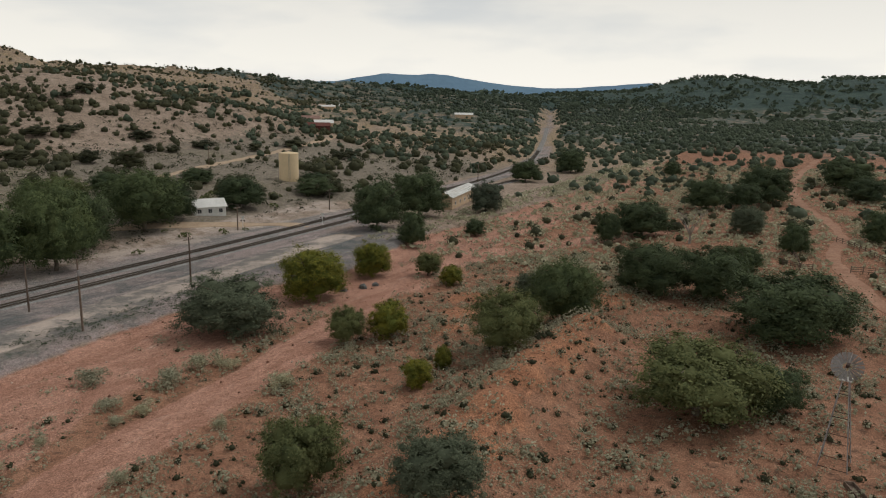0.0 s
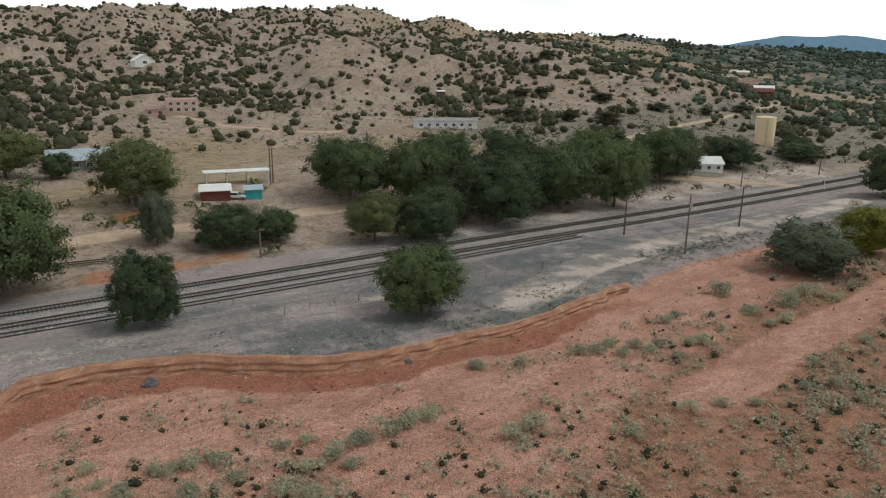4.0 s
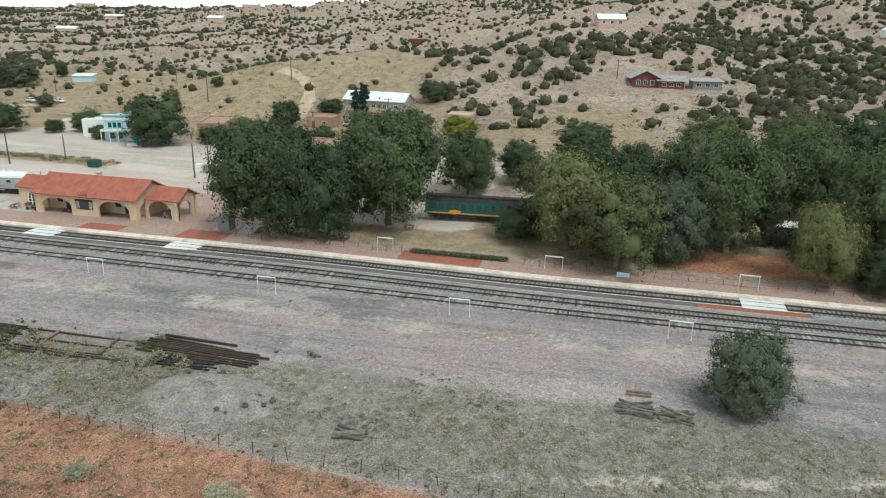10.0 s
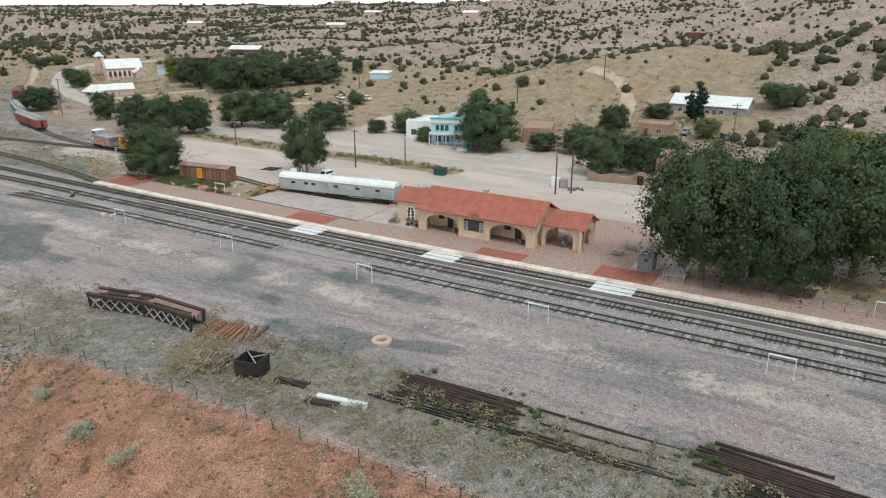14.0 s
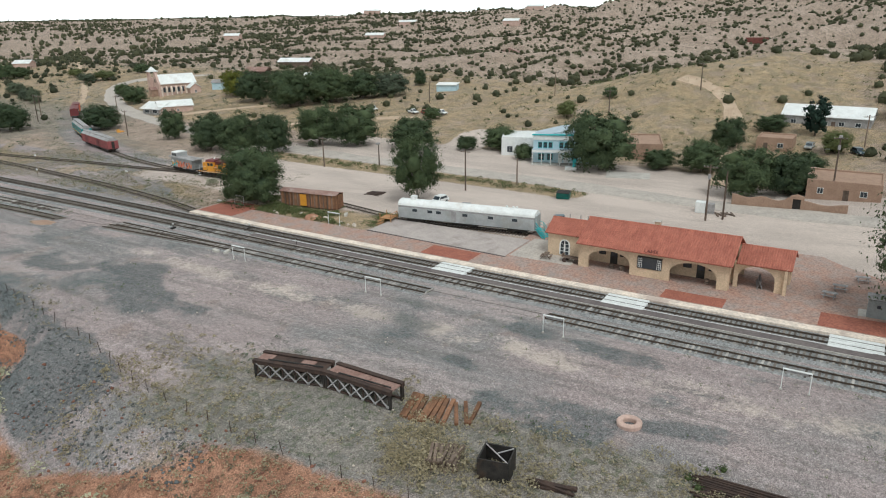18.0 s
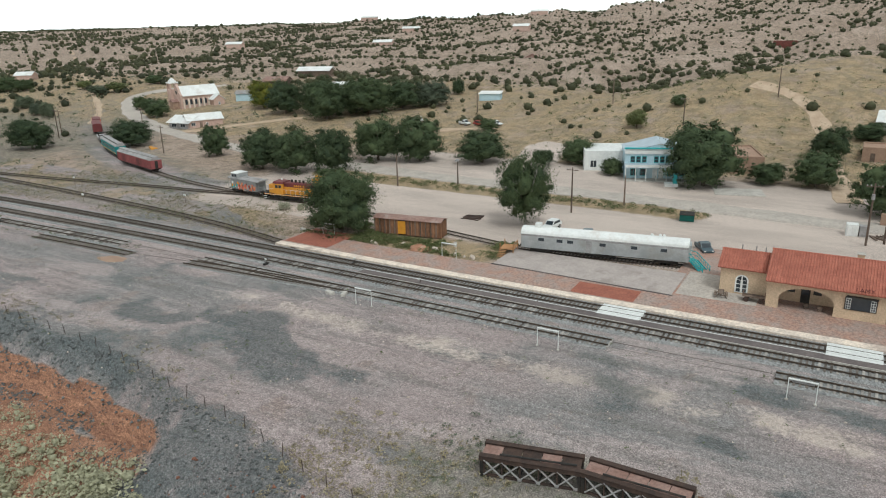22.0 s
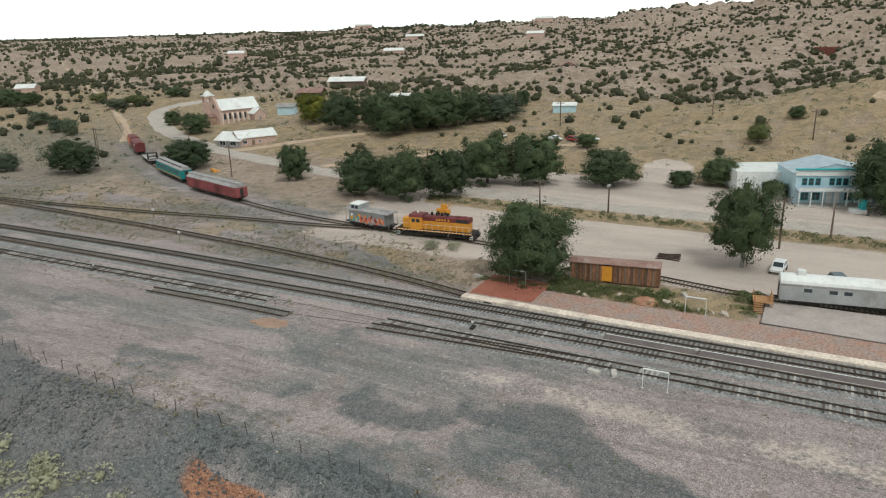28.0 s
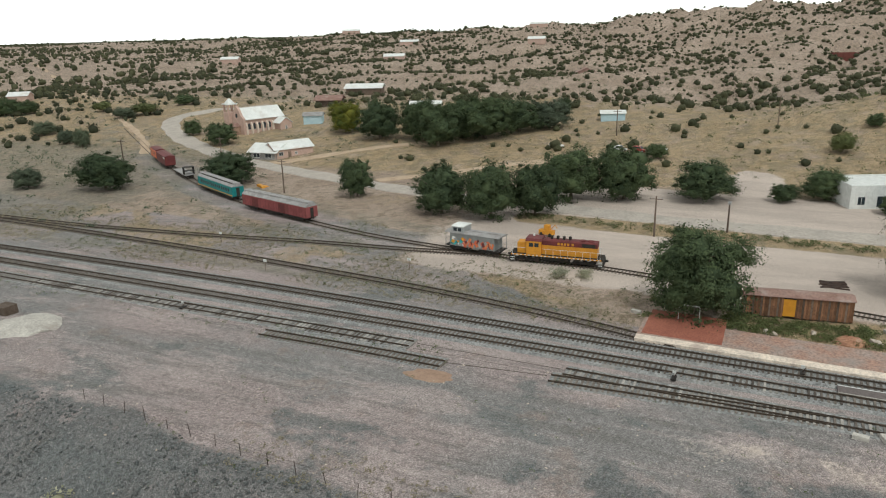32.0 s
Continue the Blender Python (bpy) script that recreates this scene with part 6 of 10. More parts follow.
PZ = Z0 + 0.0
baggage_cart(pose(-142.3, -214.5, PZ, 0, 0, 90), M_WOOD, "weathered wooden baggage cart beside the depot door")
picnic_table(pose(-142.2, -218.6, PZ, 0, 0, 10), M_WOOD, "weathered picnic table on the brick platform")
for x, y in ((-142.6, -208.3), (-142.4, -206.7), (-142.8, -194.6)):
    brl = thing("planter_barrel", "half barrel planter under the arcade", "planter", pose(x, y, PZ), "barrels under the arcade")
    part("barrel", Geo().tube([(0, 0, 0), (0, 0, 0.35), (0, 0, 0.7)], [0.3, 0.36, 0.3], 12), M_WOOD, brl)
    part("hoop", Geo().tube([(0, 0, 0.3), (0, 0, 0.37)], 0.37, 12), M_BLACK, brl)
ramp = thing("boarding_ramp", "folded grey metal boarding ramp under the portico", "ramp", pose(-145.6, -188.2, PZ, 0, 0, 10))
for s in (-1, 1):
    part("ramp_leaf", Geo().box(-1.6, 1.6, -0.03, 0.03, 0, 1.3, Matrix.Translation((0, s * 0.35, 0)) @ Matrix.Rotation(radians(s * 22), 4, "X")), M_GREY_ROOF, ramp)
for x, y, a in ((-149, -178.5, 5), (-145.5, -179.5, -8), (-154, -176, 12)):
    picnic_table(pose(x, y, PZ, 0, 0, 90 + a), M_GREY_ROOF, "grey picnic table on the brick forecourt", "tables beside the depot")
booth = thing("ticket_booth", "small grey shelter with slanted roof on a concrete pad", "booth", pose(-141.5, -174, PZ))
part("pad", Geo().box(-1.6, 2.4, -2.0, 1.7, -0.02, 0.06), M_CONCRETE, booth, "pale concrete pad")
part("wall", Geo().bevelled(-1.1, 1.1, -1.1, 1.1, 0.06, 2.4, 0.03), M_GREY_PAINT, booth)
part("roof", Geo().extrude([(-1.3, 2.4), (1.35, 2.55), (1.35, 2.7), (-1.3, 2.55)], -1.3, 1.3), M_GREY_ROOF, booth, "pale slanted roof")
window_at(booth, 1.1, 0.1, 1.3, 0.6, 0.6, 0.04, M_GREY_PAINT, 0)
part("pole", Geo().tube([(-1.2, 1.4, 0), (-1.2, 1.4, 4.6)], 0.05, 6), M_GREY_ROOF, booth)
ramp = thing("access_ramp", "white concrete access ramp with pipe handrails", "ramp", pose(-141.8, -170, PZ))
part("slope", Geo().extrude([(-1.5, 0), (3.0, 0.0), (3.0, 0.05), (-1.5, 0.7)], -1.0, 1.8), M_CONCRETE, ramp)
for y in (-1.0, 1.8):
    part("handrail", Geo().tube([(-1.5, y, 0), (-1.5, y, 1.6), (2.8, y, 0.95), (2.8, y, 0)], 0.04, 6), M_WHITE, ramp)
bench(on(-136.4, -106.8, 90, 0.1), M_LIGHT_BLUE, "pale blue wooden bench facing the tracks")
for x, y, a in ((-142.5, -152.6, 85), (-144.5, -146.5, 80), (-147.5, -152.4, 100), (-150.5, -143.6, 95)):
    picnic_table(on(x, y, a), M_WOOD, "dark picnic table under the big trees", "picnic tables under the trees")


# white pipe frames along both sides of the tracks
def marker_frame(at, label, panel):
    ob = thing("light_frame", label, "light frame", at, "white frames along the tracks")
    for s in (-1.3, 1.3):
        post = part("post", Geo().tube([(0, s, -0.1), (0, s, 2.35)], 0.042, 8), M_WHITE, ob)
        part("foot", Geo().tube([(0, s, 0), (0, s, 0.14)], 0.17, 8), M_CONCRETE, post)
    part("crossbar", Geo().bevelled(-0.1, 0.1, -1.35, 1.35, 2.32, 2.42, 0.02), M_WHITE, ob)
    part("lamp_panel", Geo().box(-0.22, -0.14, -1.0, 1.0, 1.95 if panel else 2.25, 2.3), M_GREY_ROOF, ob)
    return ob


for k, (x, y) in enumerate(((-118.3, -260.6), (-117.2, -233.5), (-117.1, -206.8), (-116.4, -180.4), (-116.1, -153.4), (-115.2, -126.6), (-115.2, -100.2), (-115.6, -75.4))):
    marker_frame(on(x, y), "white pipe frame standing in the cinders by the yard track", k in (2, 3, 4))
for y, x in ((-285.6, -142.2), (-260.2, -141.2), (-143.9, -138.0), (-117, -136.9), (-89.6, -136.2)):
    marker_frame(pose(x, y, H(x, y) + 0.1, 0, 0, 180), "white pipe frame at the back of the platform", False)


# ---- railway vehicles ----
def truck(parent, x, wheel_r=0.46, base=1.3, gauge=0.75, axles=2):
    """A bogie: frame, springs and wheels."""
    tk = part("bogie", Geo().box(x - base - 0.5, x + base + 0.5, -1.05, -0.85, 0.35, 0.75).box(x - base - 0.5, x + base + 0.5, 0.85, 1.05, 0.35, 0.75).box(x - 0.3, x + 0.3, -0.85, 0.85, 0.4, 0.8), M_BLACK, parent)
    for k in range(axles):
        a = x - base + 2 * base * k / (axles - 1)
        for s in (-1, 1):
            part("wheel", Geo().tube([(a, s * (gauge - 0.07), wheel_r), (a, s * (gauge + 0.07), wheel_r)], wheel_r, 14), M_RAIL, tk)
    return tk


def roof_profile(w, z0, z1, n=10):
    """A rounded car roof, in y and z."""
    return [(w * math.cos(math.pi * k / n), z0 + (z1 - z0) * math.sin(math.pi * k / n) ** 0.8) for k in range(n + 1)]


def clerestory(w, z0, z1, up):
    c = w * 0.5
    return [(w, z0), (w * 0.93, z0 + 0.18), (c, z1 - up), (c, z1 - 0.08), (c * 0.8, z1), (-c * 0.8, z1), (-c, z1 - 0.08), (-c, z1 - up), (-w * 0.93, z0 + 0.18), (-w, z0)]


def passenger_car(name, label, at, length, body, roof, windows, profile, w=1.5, floor=1.05, eave=3.35, stripe=None, ends=True, group="", glass=None, win_size=(0.75, 0.75), both=True, axles=2):
    ob = thing(name, label, "railway car", at, group)
    L = length / 2
    bd = part("body", Geo().bevelled(-L, L, -w, w, floor, eave, 0.04), body, ob)
    part("roof", Geo().extrude_x(profile, -L - 0.02, L + 0.02), roof, ob)
    part("underframe", Geo().box(-L + 0.3, L - 0.3, -w * 0.8, w * 0.8, 0.75, floor), M_BLACK, ob)
    part("tank_box", Geo().box(-2.6, 2.2, -1.1, 1.1, 0.38, 0.78), M_BLACK, ob)
    for s in (-1, 1):
        truck(ob, s * (L - 3.2), axles=axles)
        part("coupler", Geo().box(s * L - 0.1, s * L + 0.1, -0.12, 0.12, 0.75, 1.0).box(s * (L + 0.3) - 0.25, s * (L + 0.3) + 0.25, -0.1, 0.1, 0.8, 0.98), M_BLACK, ob)
        if ends:
            part("end_door", Geo().box(s * (L + 0.01) - 0.03, s * (L + 0.01) + 0.03, -0.4, 0.4, floor + 0.05, floor + 2.0), M_DARK, ob)
    for x in windows:
        for s in ((-1, 1) if both else (-1,)):
            wn = part("window", Geo().box(x - win_size[0] / 2, x + win_size[0] / 2, s * w - 0.02, s * w + 0.02, eave - 0.55 - win_size[1], eave - 0.55), glass or M_GLASS, ob)
    if stripe:
        for s in (-1, 1):
            part("stripe", Geo().box(-L + 0.05, L - 0.05, s * w - 0.015, s * w + 0.015, floor + 0.12, floor + 0.34), stripe, ob, "painted stripe")
    return ob


RAILTOP = 0.3
silver = passenger_car("dining_car", "stainless steel passenger car with white roof parked by the terrace", pose(-151.6, -238.1, RAILTOP - 0.05, 0, 0, 98.2), 25.9, M_SILVER, M_ROOF_WHITE, [-9.6, -6.6, -4.9, 0.2, 5.0, 9.4], roof_profile(1.52, 3.25, 4.2), w=1.52, floor=0.95, eave=3.3, win_size=(0.95, 0.5))
corr = Geo()
for k in range(14):
    for s in (-1, 1):
        corr.box(-12.9, 12.9, s * 1.525 - 0.012, s * 1.525 + 0.012, 1.0 + 0.085 * k, 1.04 + 0.085 * k)
part("corrugation", corr, M_SILVER, silver, "ribbed stainless steel lower side")
for s in (-1, 1):
    part("letter_band", Geo().box(-12.9, 12.9, s * 1.53 - 0.01, s * 1.53 + 0.01, 2.95, 3.2), M_GREY_ROOF, silver, "dull band under the roof")
    part("service_door", Geo().box(-2.4, -1.5, s * 1.54 - 0.015, s * 1.54 + 0.015, 1.05, 3.0), M_GREY_ROOF, silver, "grey side door")
part("air_conditioner", Geo().bevelled(-10.9, -9.9, -0.5, 0.5, 4.1, 4.85, 0.05), M_WHITE, silver, "white rooftop cooler box")
for x in (7.4, 8.6, 9.2):
    part("roof_vent", Geo().tube([(x, 0.25, 4.1), (x, 0.25, 4.5)], [0.32, 0.16], 8), M_WHITE, silver)
part("end_hood", Geo().box(12.9, 13.25, -1.2, 1.2, 0.9, 3.5), M_SILVER, silver)
stairs = thing("metal_stairs", "turquoise painted metal stairs at the end of the silver car", "stairs", pose(-152.8, -224.6, 0.05, 0, 0, 58))
part("landing", Geo().box(-1.3, 0.35, -0.72, 0.72, 1.3, 1.38), M_TEAL_BRIGHT, stairs)
for k in range(7):
    part("tread", Geo().box(0.3 + 0.34 * k, 0.68 + 0.34 * k, -0.7, 0.7, 1.15 - 0.18 * k, 1.2 - 0.18 * k), M_TEAL_BRIGHT, stairs)
for s in (-0.74, 0.74):
    part("stringer", Geo().extrude([(0.1, 1.38), (0.5, 1.38), (2.95, 0.0), (2.5, 0.0)], s - 0.04, s + 0.04), M_TEAL_BRIGHT, stairs)
    part("handrail", Geo().tube([(-1.25, s, 1.3), (-1.25, s, 2.5), (0.2, s, 2.5), (2.8, s, 1.05), (2.8, s, 0)], 0.06, 6), M_TEAL_BRIGHT, stairs)
    part("middle_rail", Geo().tube([(-1.25, s, 1.95), (0.2, s, 1.95), (2.8, s, 0.5)], 0.045, 6), M_TEAL_BRIGHT, stairs)
    for k in range(7):
        part("baluster", Geo().tube([(0.2 + 0.42 * k, s, 1.3 - 0.21 * k), (0.2 + 0.42 * k, s, 2.45 - 0.235 * k)], 0.035, 5), M_TEAL_BRIGHT, stairs)
deck = thing("wooden_deck", "new timber landing with steps at the silver car", "deck", pose(-147.6, -252.6, 0.0, 0, 0, 8))
for k in range(8):
    part("deck_board", Geo().bevelled(-1.6, 1.2, -1.2 + 0.3 * k, -0.92 + 0.3 * k, 1.05, 1.1, 0.01), M_WOOD_NEW, deck)
for k in range(5):
    part("step", Geo().box(1.2 + 0.28 * k, 1.5 + 0.28 * k, -1.2, 0.0, 0.9 - 0.2 * k, 0.95 - 0.2 * k), M_WOOD_NEW, deck)
for x, y in ((-1.5, -1.1), (-1.5, 1.1), (1.1, -1.1), (1.1, 1.1)):
    part("post", Geo().box(x - 0.06, x + 0.06, y - 0.06, y + 0.06, 0, 2.0), M_WOOD_NEW, deck)
part("railing", Geo().box(-1.5, 1.1, 1.06, 1.14, 1.9, 2.0).box(-1.5, 1.1, 1.06, 1.14, 1.45, 1.52), M_WOOD_NEW, deck)

red_car = passenger_car("baggage_car", "faded oxide-red baggage car with grey clerestory roof", pose(-171.2, -373.6, RAILTOP - 0.1, 0, 0, 74), 22.6, M_RED_CAR, M_GREY_ROOF, [], clerestory(1.52, 3.3, 4.25, 0.35), group="cars on the old wye")
for x in (-6.5, 3.0):
    for s in (-1, 1):
        sd = part("sliding_door", Geo().box(x - 1.1, x + 1.1, s * 1.53 - 0.02, s * 1.53 + 0.02, 1.1, 3.1), M_MAROON, red_car, "dull red sliding door")
for k in range(9):
    part("roof_vent", Geo().box(-9 + 2.2 * k, -8.5 + 2.2 * k, -0.18, 0.18, 4.24, 4.4), M_GREY_ROOF, red_car)
for k in range(24):
    for s in (-1, 1):
        part("side_rib", Geo().box(-11.1 + 0.96 * k, -11.04 + 0.96 * k, s * 1.54 - 0.01, s * 1.54 + 0.01, 1.1, 3.3), M_MAROON, red_car)
teal_car = passenger_car("coach_car", "teal passenger coach with white clerestory roof", pose(-183.2, -400.5, RAILTOP - 0.1, 0, 0, 65), 20.5, M_TEAL, M_GREY_ROOF, [-8 + 1.25 * k for k in range(14)], clerestory(1.5, 3.3, 4.2, 0.4), stripe=M_YELLOW, group="cars on the old wye")
for s in (-1, 1):
    part("clerestory_light", Geo().box(-9, 9, s * 0.76 - 0.02, s * 0.76 + 0.02, 3.85, 4.05), M_DARK, teal_car)
flat = thing("flat_car", "dark flat car with black end racks", "railway car", pose(-198.4, -427.2, RAILTOP - 0.1, 0, 0, 59), "cars on the old wye")
part("deck", Geo().bevelled(-6, 6, -1.4, 1.4, 0.95, 1.2, 0.03), M_GREY_ROOF, flat)
for s in (-1, 1):
    truck(flat, s * 4.2)
for k in range(7):
    part("rack_post", Geo().box(4.2 + 0.25 * k, 4.34 + 0.25 * k, -1.35, -1.2, 1.2, 3.2).box(4.2 + 0.25 * k, 4.34 + 0.25 * k, 1.2, 1.35, 1.2, 3.2), M_BLACK, flat)
part("rack_rail", Geo().box(4.1, 6, -1.4, 1.4, 3.1, 3.25).box(4.1, 6, -1.4, 1.4, 2.1, 2.2), M_BLACK, flat)
box_car = passenger_car("box_car", "maroon boxcar with white upper panel", pose(-209, -444.6, RAILTOP - 0.1, 0, 0, 56.5), 13.0, M_MAROON, M_MAROON, [], [(1.5, 3.6), (0, 3.95), (-1.5, 3.6)], eave=3.6, ends=False, group="cars on the old wye")
part("white_panel", Geo().box(4.0, 6.4, -1.53, 1.53, 2.9, 3.4), M_WHITE, box_car, "white painted panel")
passenger_car("caboose", "small bright red caboose at the end of the string", pose(-216.8, -455.8, RAILTOP - 0.1, 0, 0, 56), 9.0, M_GRAFFITI, M_MAROON, [-2.5, 0, 2.5], roof_profile(1.45, 3.3, 3.8), group="cars on the old wye")

# yellow road switcher
loco = thing("diesel_locomotive", "yellow and maroon diesel locomotive with silver trim", "locomotive", pose(-160.2, -308.6, RAILTOP - 0.08, 0, 0, 95))
part("underframe", Geo().bevelled(-7.6, 7.6, -1.5, 1.5, 1.15, 1.45, 0.03), M_BLACK, loco)
for s in (-1, 1):
    part("sill_stripe", Geo().box(-7.4, 7.4, s * 1.51 - 0.012, s * 1.51 + 0.012, 1.2, 1.42), M_YELLOW, loco)
    for k in range(22):
        part("sill_step_plate", Geo().box(-7.2 + 0.67 * k, -6.9 + 0.67 * k, s * 1.525 - 0.01, s * 1.525 + 0.01, 1.22, 1.36), M_WHITE, loco)
part("long_hood", Geo().bevelled(-2.4, 6.6, -0.9, 0.9, 1.45, 3.3, 0.05), M_YELLOW, loco)
part("hood_top", Geo().extrude_x([(0.92, 3.05), (0.92, 3.75), (0.7, 3.95), (-0.7, 3.95), (-0.92, 3.75), (-0.92, 3.05)], -2.45, 6.64), M_MAROON, loco, "maroon upper hood")
part("short_hood", Geo().bevelled(-6.5, -4.9, -0.95, 0.95, 1.45, 3.3, 0.08), M_YELLOW, loco)
cab = part("cab", Geo().bevelled(-4.9, -2.4, -1.45, 1.45, 1.45, 3.7, 0.05), M_YELLOW, loco)
part("cab_roof", Geo().extrude_x([(1.5, 3.7), (1.2, 4.1), (-1.2, 4.1), (-1.5, 3.7)], -5.0, -2.3), M_MAROON, cab, "rounded maroon cab roof")
for s in (-1, 1):
    part("cab_window", Geo().box(-4.4, -3.7, s * 1.46 - 0.012, s * 1.46 + 0.012, 2.75, 3.4).box(-3.5, -2.8, s * 1.46 - 0.012, s * 1.46 + 0.012, 2.75, 3.4), M_GLASS, cab)
    part("front_window", Geo().box(-4.93, -4.9, s * 0.75 - 0.3, s * 0.75 + 0.3, 2.9, 3.4), M_GLASS, cab)
    part("radiator_grille", Geo().box(4.2, 6.3, s * 0.93 - 0.012, s * 0.93 + 0.012, 3.1, 3.7), M_DARK, loco)
    for x in (0.2, 0.72, 1.24, 1.76, 2.5):
        part("hood_lettering", Geo().box(x, x + 0.36, s * 0.935 - 0.01, s * 0.935 + 0.01, 3.2, 3.6), M_YELLOW, loco, "plain yellow bar of the railway's name")
    part("handrail", Geo().tube([(-7.2, s * 1.45, 1.45), (-7.2, s * 1.45, 2.5), (-5.0, s * 1.45, 2.5)], 0.03, 5).tube([(-2.3, s * 1.45, 2.5), (7.2, s * 1.45, 2.5), (7.2, s * 1.45, 1.45)], 0.03, 5), M_WHITE, loco)
    for k in range(8):
        part("stanchion", Geo().tube([(-1.6 + 1.2 * k, s * 1.45, 1.45), (-1.6 + 1.2 * k, s * 1.45, 2.5)], 0.025, 5), M_WHITE, loco)
    for e in (-1, 1):
        part("end_step", Geo().box(e * 7.2 - 0.35, e * 7.2 + 0.35, s * 1.45 - 0.12, s * 1.45 + 0.12, 0.35, 0.42).box(e * 7.2 - 0.35, e * 7.2 + 0.35, s * 1.4 - 0.12, s * 1.4 + 0.12, 0.75, 0.82), M_WHITE, loco, "white end steps")
    truck(loco, s * 4.6, 0.5, 1.35)
    part("pilot", Geo().extrude_x([(-1.4, 0.2), (1.4, 0.2), (1.5, 1.15), (-1.5, 1.15)], s * 7.65 - 0.06, s * 7.65 + 0.06), M_BLACK, loco)
    part("coupler", Geo().box(s * 7.95 - 0.35, s * 7.95 + 0.35, -0.15, 0.15, 0.75, 1.05), M_BLACK, loco)
part("fuel_tank", Geo().extrude_x([(-1.2, 0.55), (1.2, 0.55), (1.35, 1.15), (-1.35, 1.15)], -2.3, 2.3), M_BLACK, loco)
for x in (-0.9, 0.1, 1.1, 2.1):
    part("exhaust_stack", Geo().tube([(x, 0, 3.9), (x, 0, 4.5)], [0.2, 0.26], 10), M_DARK, loco, "dark stub stacks")
for x in (4.2, 5.4):
    part("roof_fan", Geo().tube([(x, 0, 3.9), (x, 0, 4.08)], 0.52, 14), M_MAROON, loco)
part("bell", Geo().tube([(-4.0, 0.6, 4.1), (-4.0, 0.6, 4.5)], [0.2, 0.08], 8), M_WHITE, loco)

cab_car = thing("caboose", "silver caboose covered in red and teal graffiti", "caboose", pose(-161, -323.4, RAILTOP - 0.08, 0, 0, 83))
part("body", Geo().bevelled(-4.4, 4.4, -1.45, 1.45, 1.0, 3.3, 0.04), M_GREY_PAINT, cab_car)
part("roof", Geo().extrude_x(roof_profile(1.55, 3.28, 3.62), -5.4, 5.4), M_GREY_ROOF, cab_car)
cup = part("cupola", Geo().bevelled(-3.9, -1.7, -1.5, 1.5, 3.4, 4.5, 0.04), M_SILVER, cab_car)
part("cupola_roof", Geo().extrude_x(roof_profile(1.55, 4.48, 4.7), -4.0, -1.6), M_ROOF_WHITE, cup)
for s in (-1, 1):
    part("cupola_window", Geo().box(-3.6, -2.9, s * 1.51 - 0.012, s * 1.51 + 0.012, 3.7, 4.3).box(-2.7, -2.0, s * 1.51 - 0.012, s * 1.51 + 0.012, 3.7, 4.3), M_GLASS, cup)
    truck(cab_car, s * 2.9)
    part("platform_rail", Geo().tube([(s * 5.3, -1.4, 1.0), (s * 5.3, -1.4, 2.1), (s * 5.3, 1.4, 2.1), (s * 5.3, 1.4, 1.0)], 0.04, 6).tube([(s * 5.3, 0, 1.0), (s * 5.3, 0, 2.1)], 0.04, 6), M_GREY_ROOF, cab_car)
    part("end_deck", Geo().box(min(s * 4.4, s * 5.4), max(s * 4.4, s * 5.4), -1.4, 1.4, 0.9, 1.02), M_BLACK, cab_car)
    part("roof_post", Geo().tube([(s * 5.25, -1.35, 1.0), (s * 5.25, -1.35, 3.3)], 0.04, 6).tube([(s * 5.25, 1.35, 1.0), (s * 5.25, 1.35, 3.3)], 0.04, 6), M_GREY_ROOF, cab_car)
rng = random.Random(5)
for side_y in (-1.47, 1.47):
    for k in range(26):
        x = -1.6 + 0.225 * k
        tilt = Matrix.Translation((x, side_y + 0.004 * math.copysign(k % 3, side_y), 1.9 + rng.uniform(-0.4, 0.35))) @ Matrix.Rotation(radians(rng.uniform(-40, 40)), 4, "Y")
        part("graffiti", Geo().box(-rng.uniform(0.12, 0.3), rng.uniform(0.12, 0.3), -0.005, 0.005, -rng.uniform(0.2, 0.6), rng.uniform(0.2, 0.6), tilt), (M_GRAFFITI, M_GRAFFITI, M_MAROON, M_GRAFFITI, M_GREY_ROOF)[k % 5], cab_car, "red spray-painted shapes")
    for k in range(16):
        tilt = Matrix.Translation((-4.1 + 0.17 * k, side_y + 0.004 * math.copysign(k % 3, side_y), 1.7 + rng.uniform(-0.4, 0.8))) @ Matrix.Rotation(radians(rng.uniform(-50, 50)), 4, "Y")
        part("graffiti", Geo().box(-rng.uniform(0.15, 0.35), rng.uniform(0.15, 0.35), -0.005, 0.005, -rng.uniform(0.15, 0.4), rng.uniform(0.15, 0.4), tilt), (M_TEAL_BRIGHT, M_TEAL, M_YELLOW, M_WHITE, M_TEAL_BRIGHT, M_GREY_ROOF)[k % 6], cab_car, "teal and yellow spray-painted shapes")
part("roof_walk", Geo().box(-1.5, 5.2, -0.3, 0.3, 3.62, 3.7), M_GREY_ROOF, cab_car)

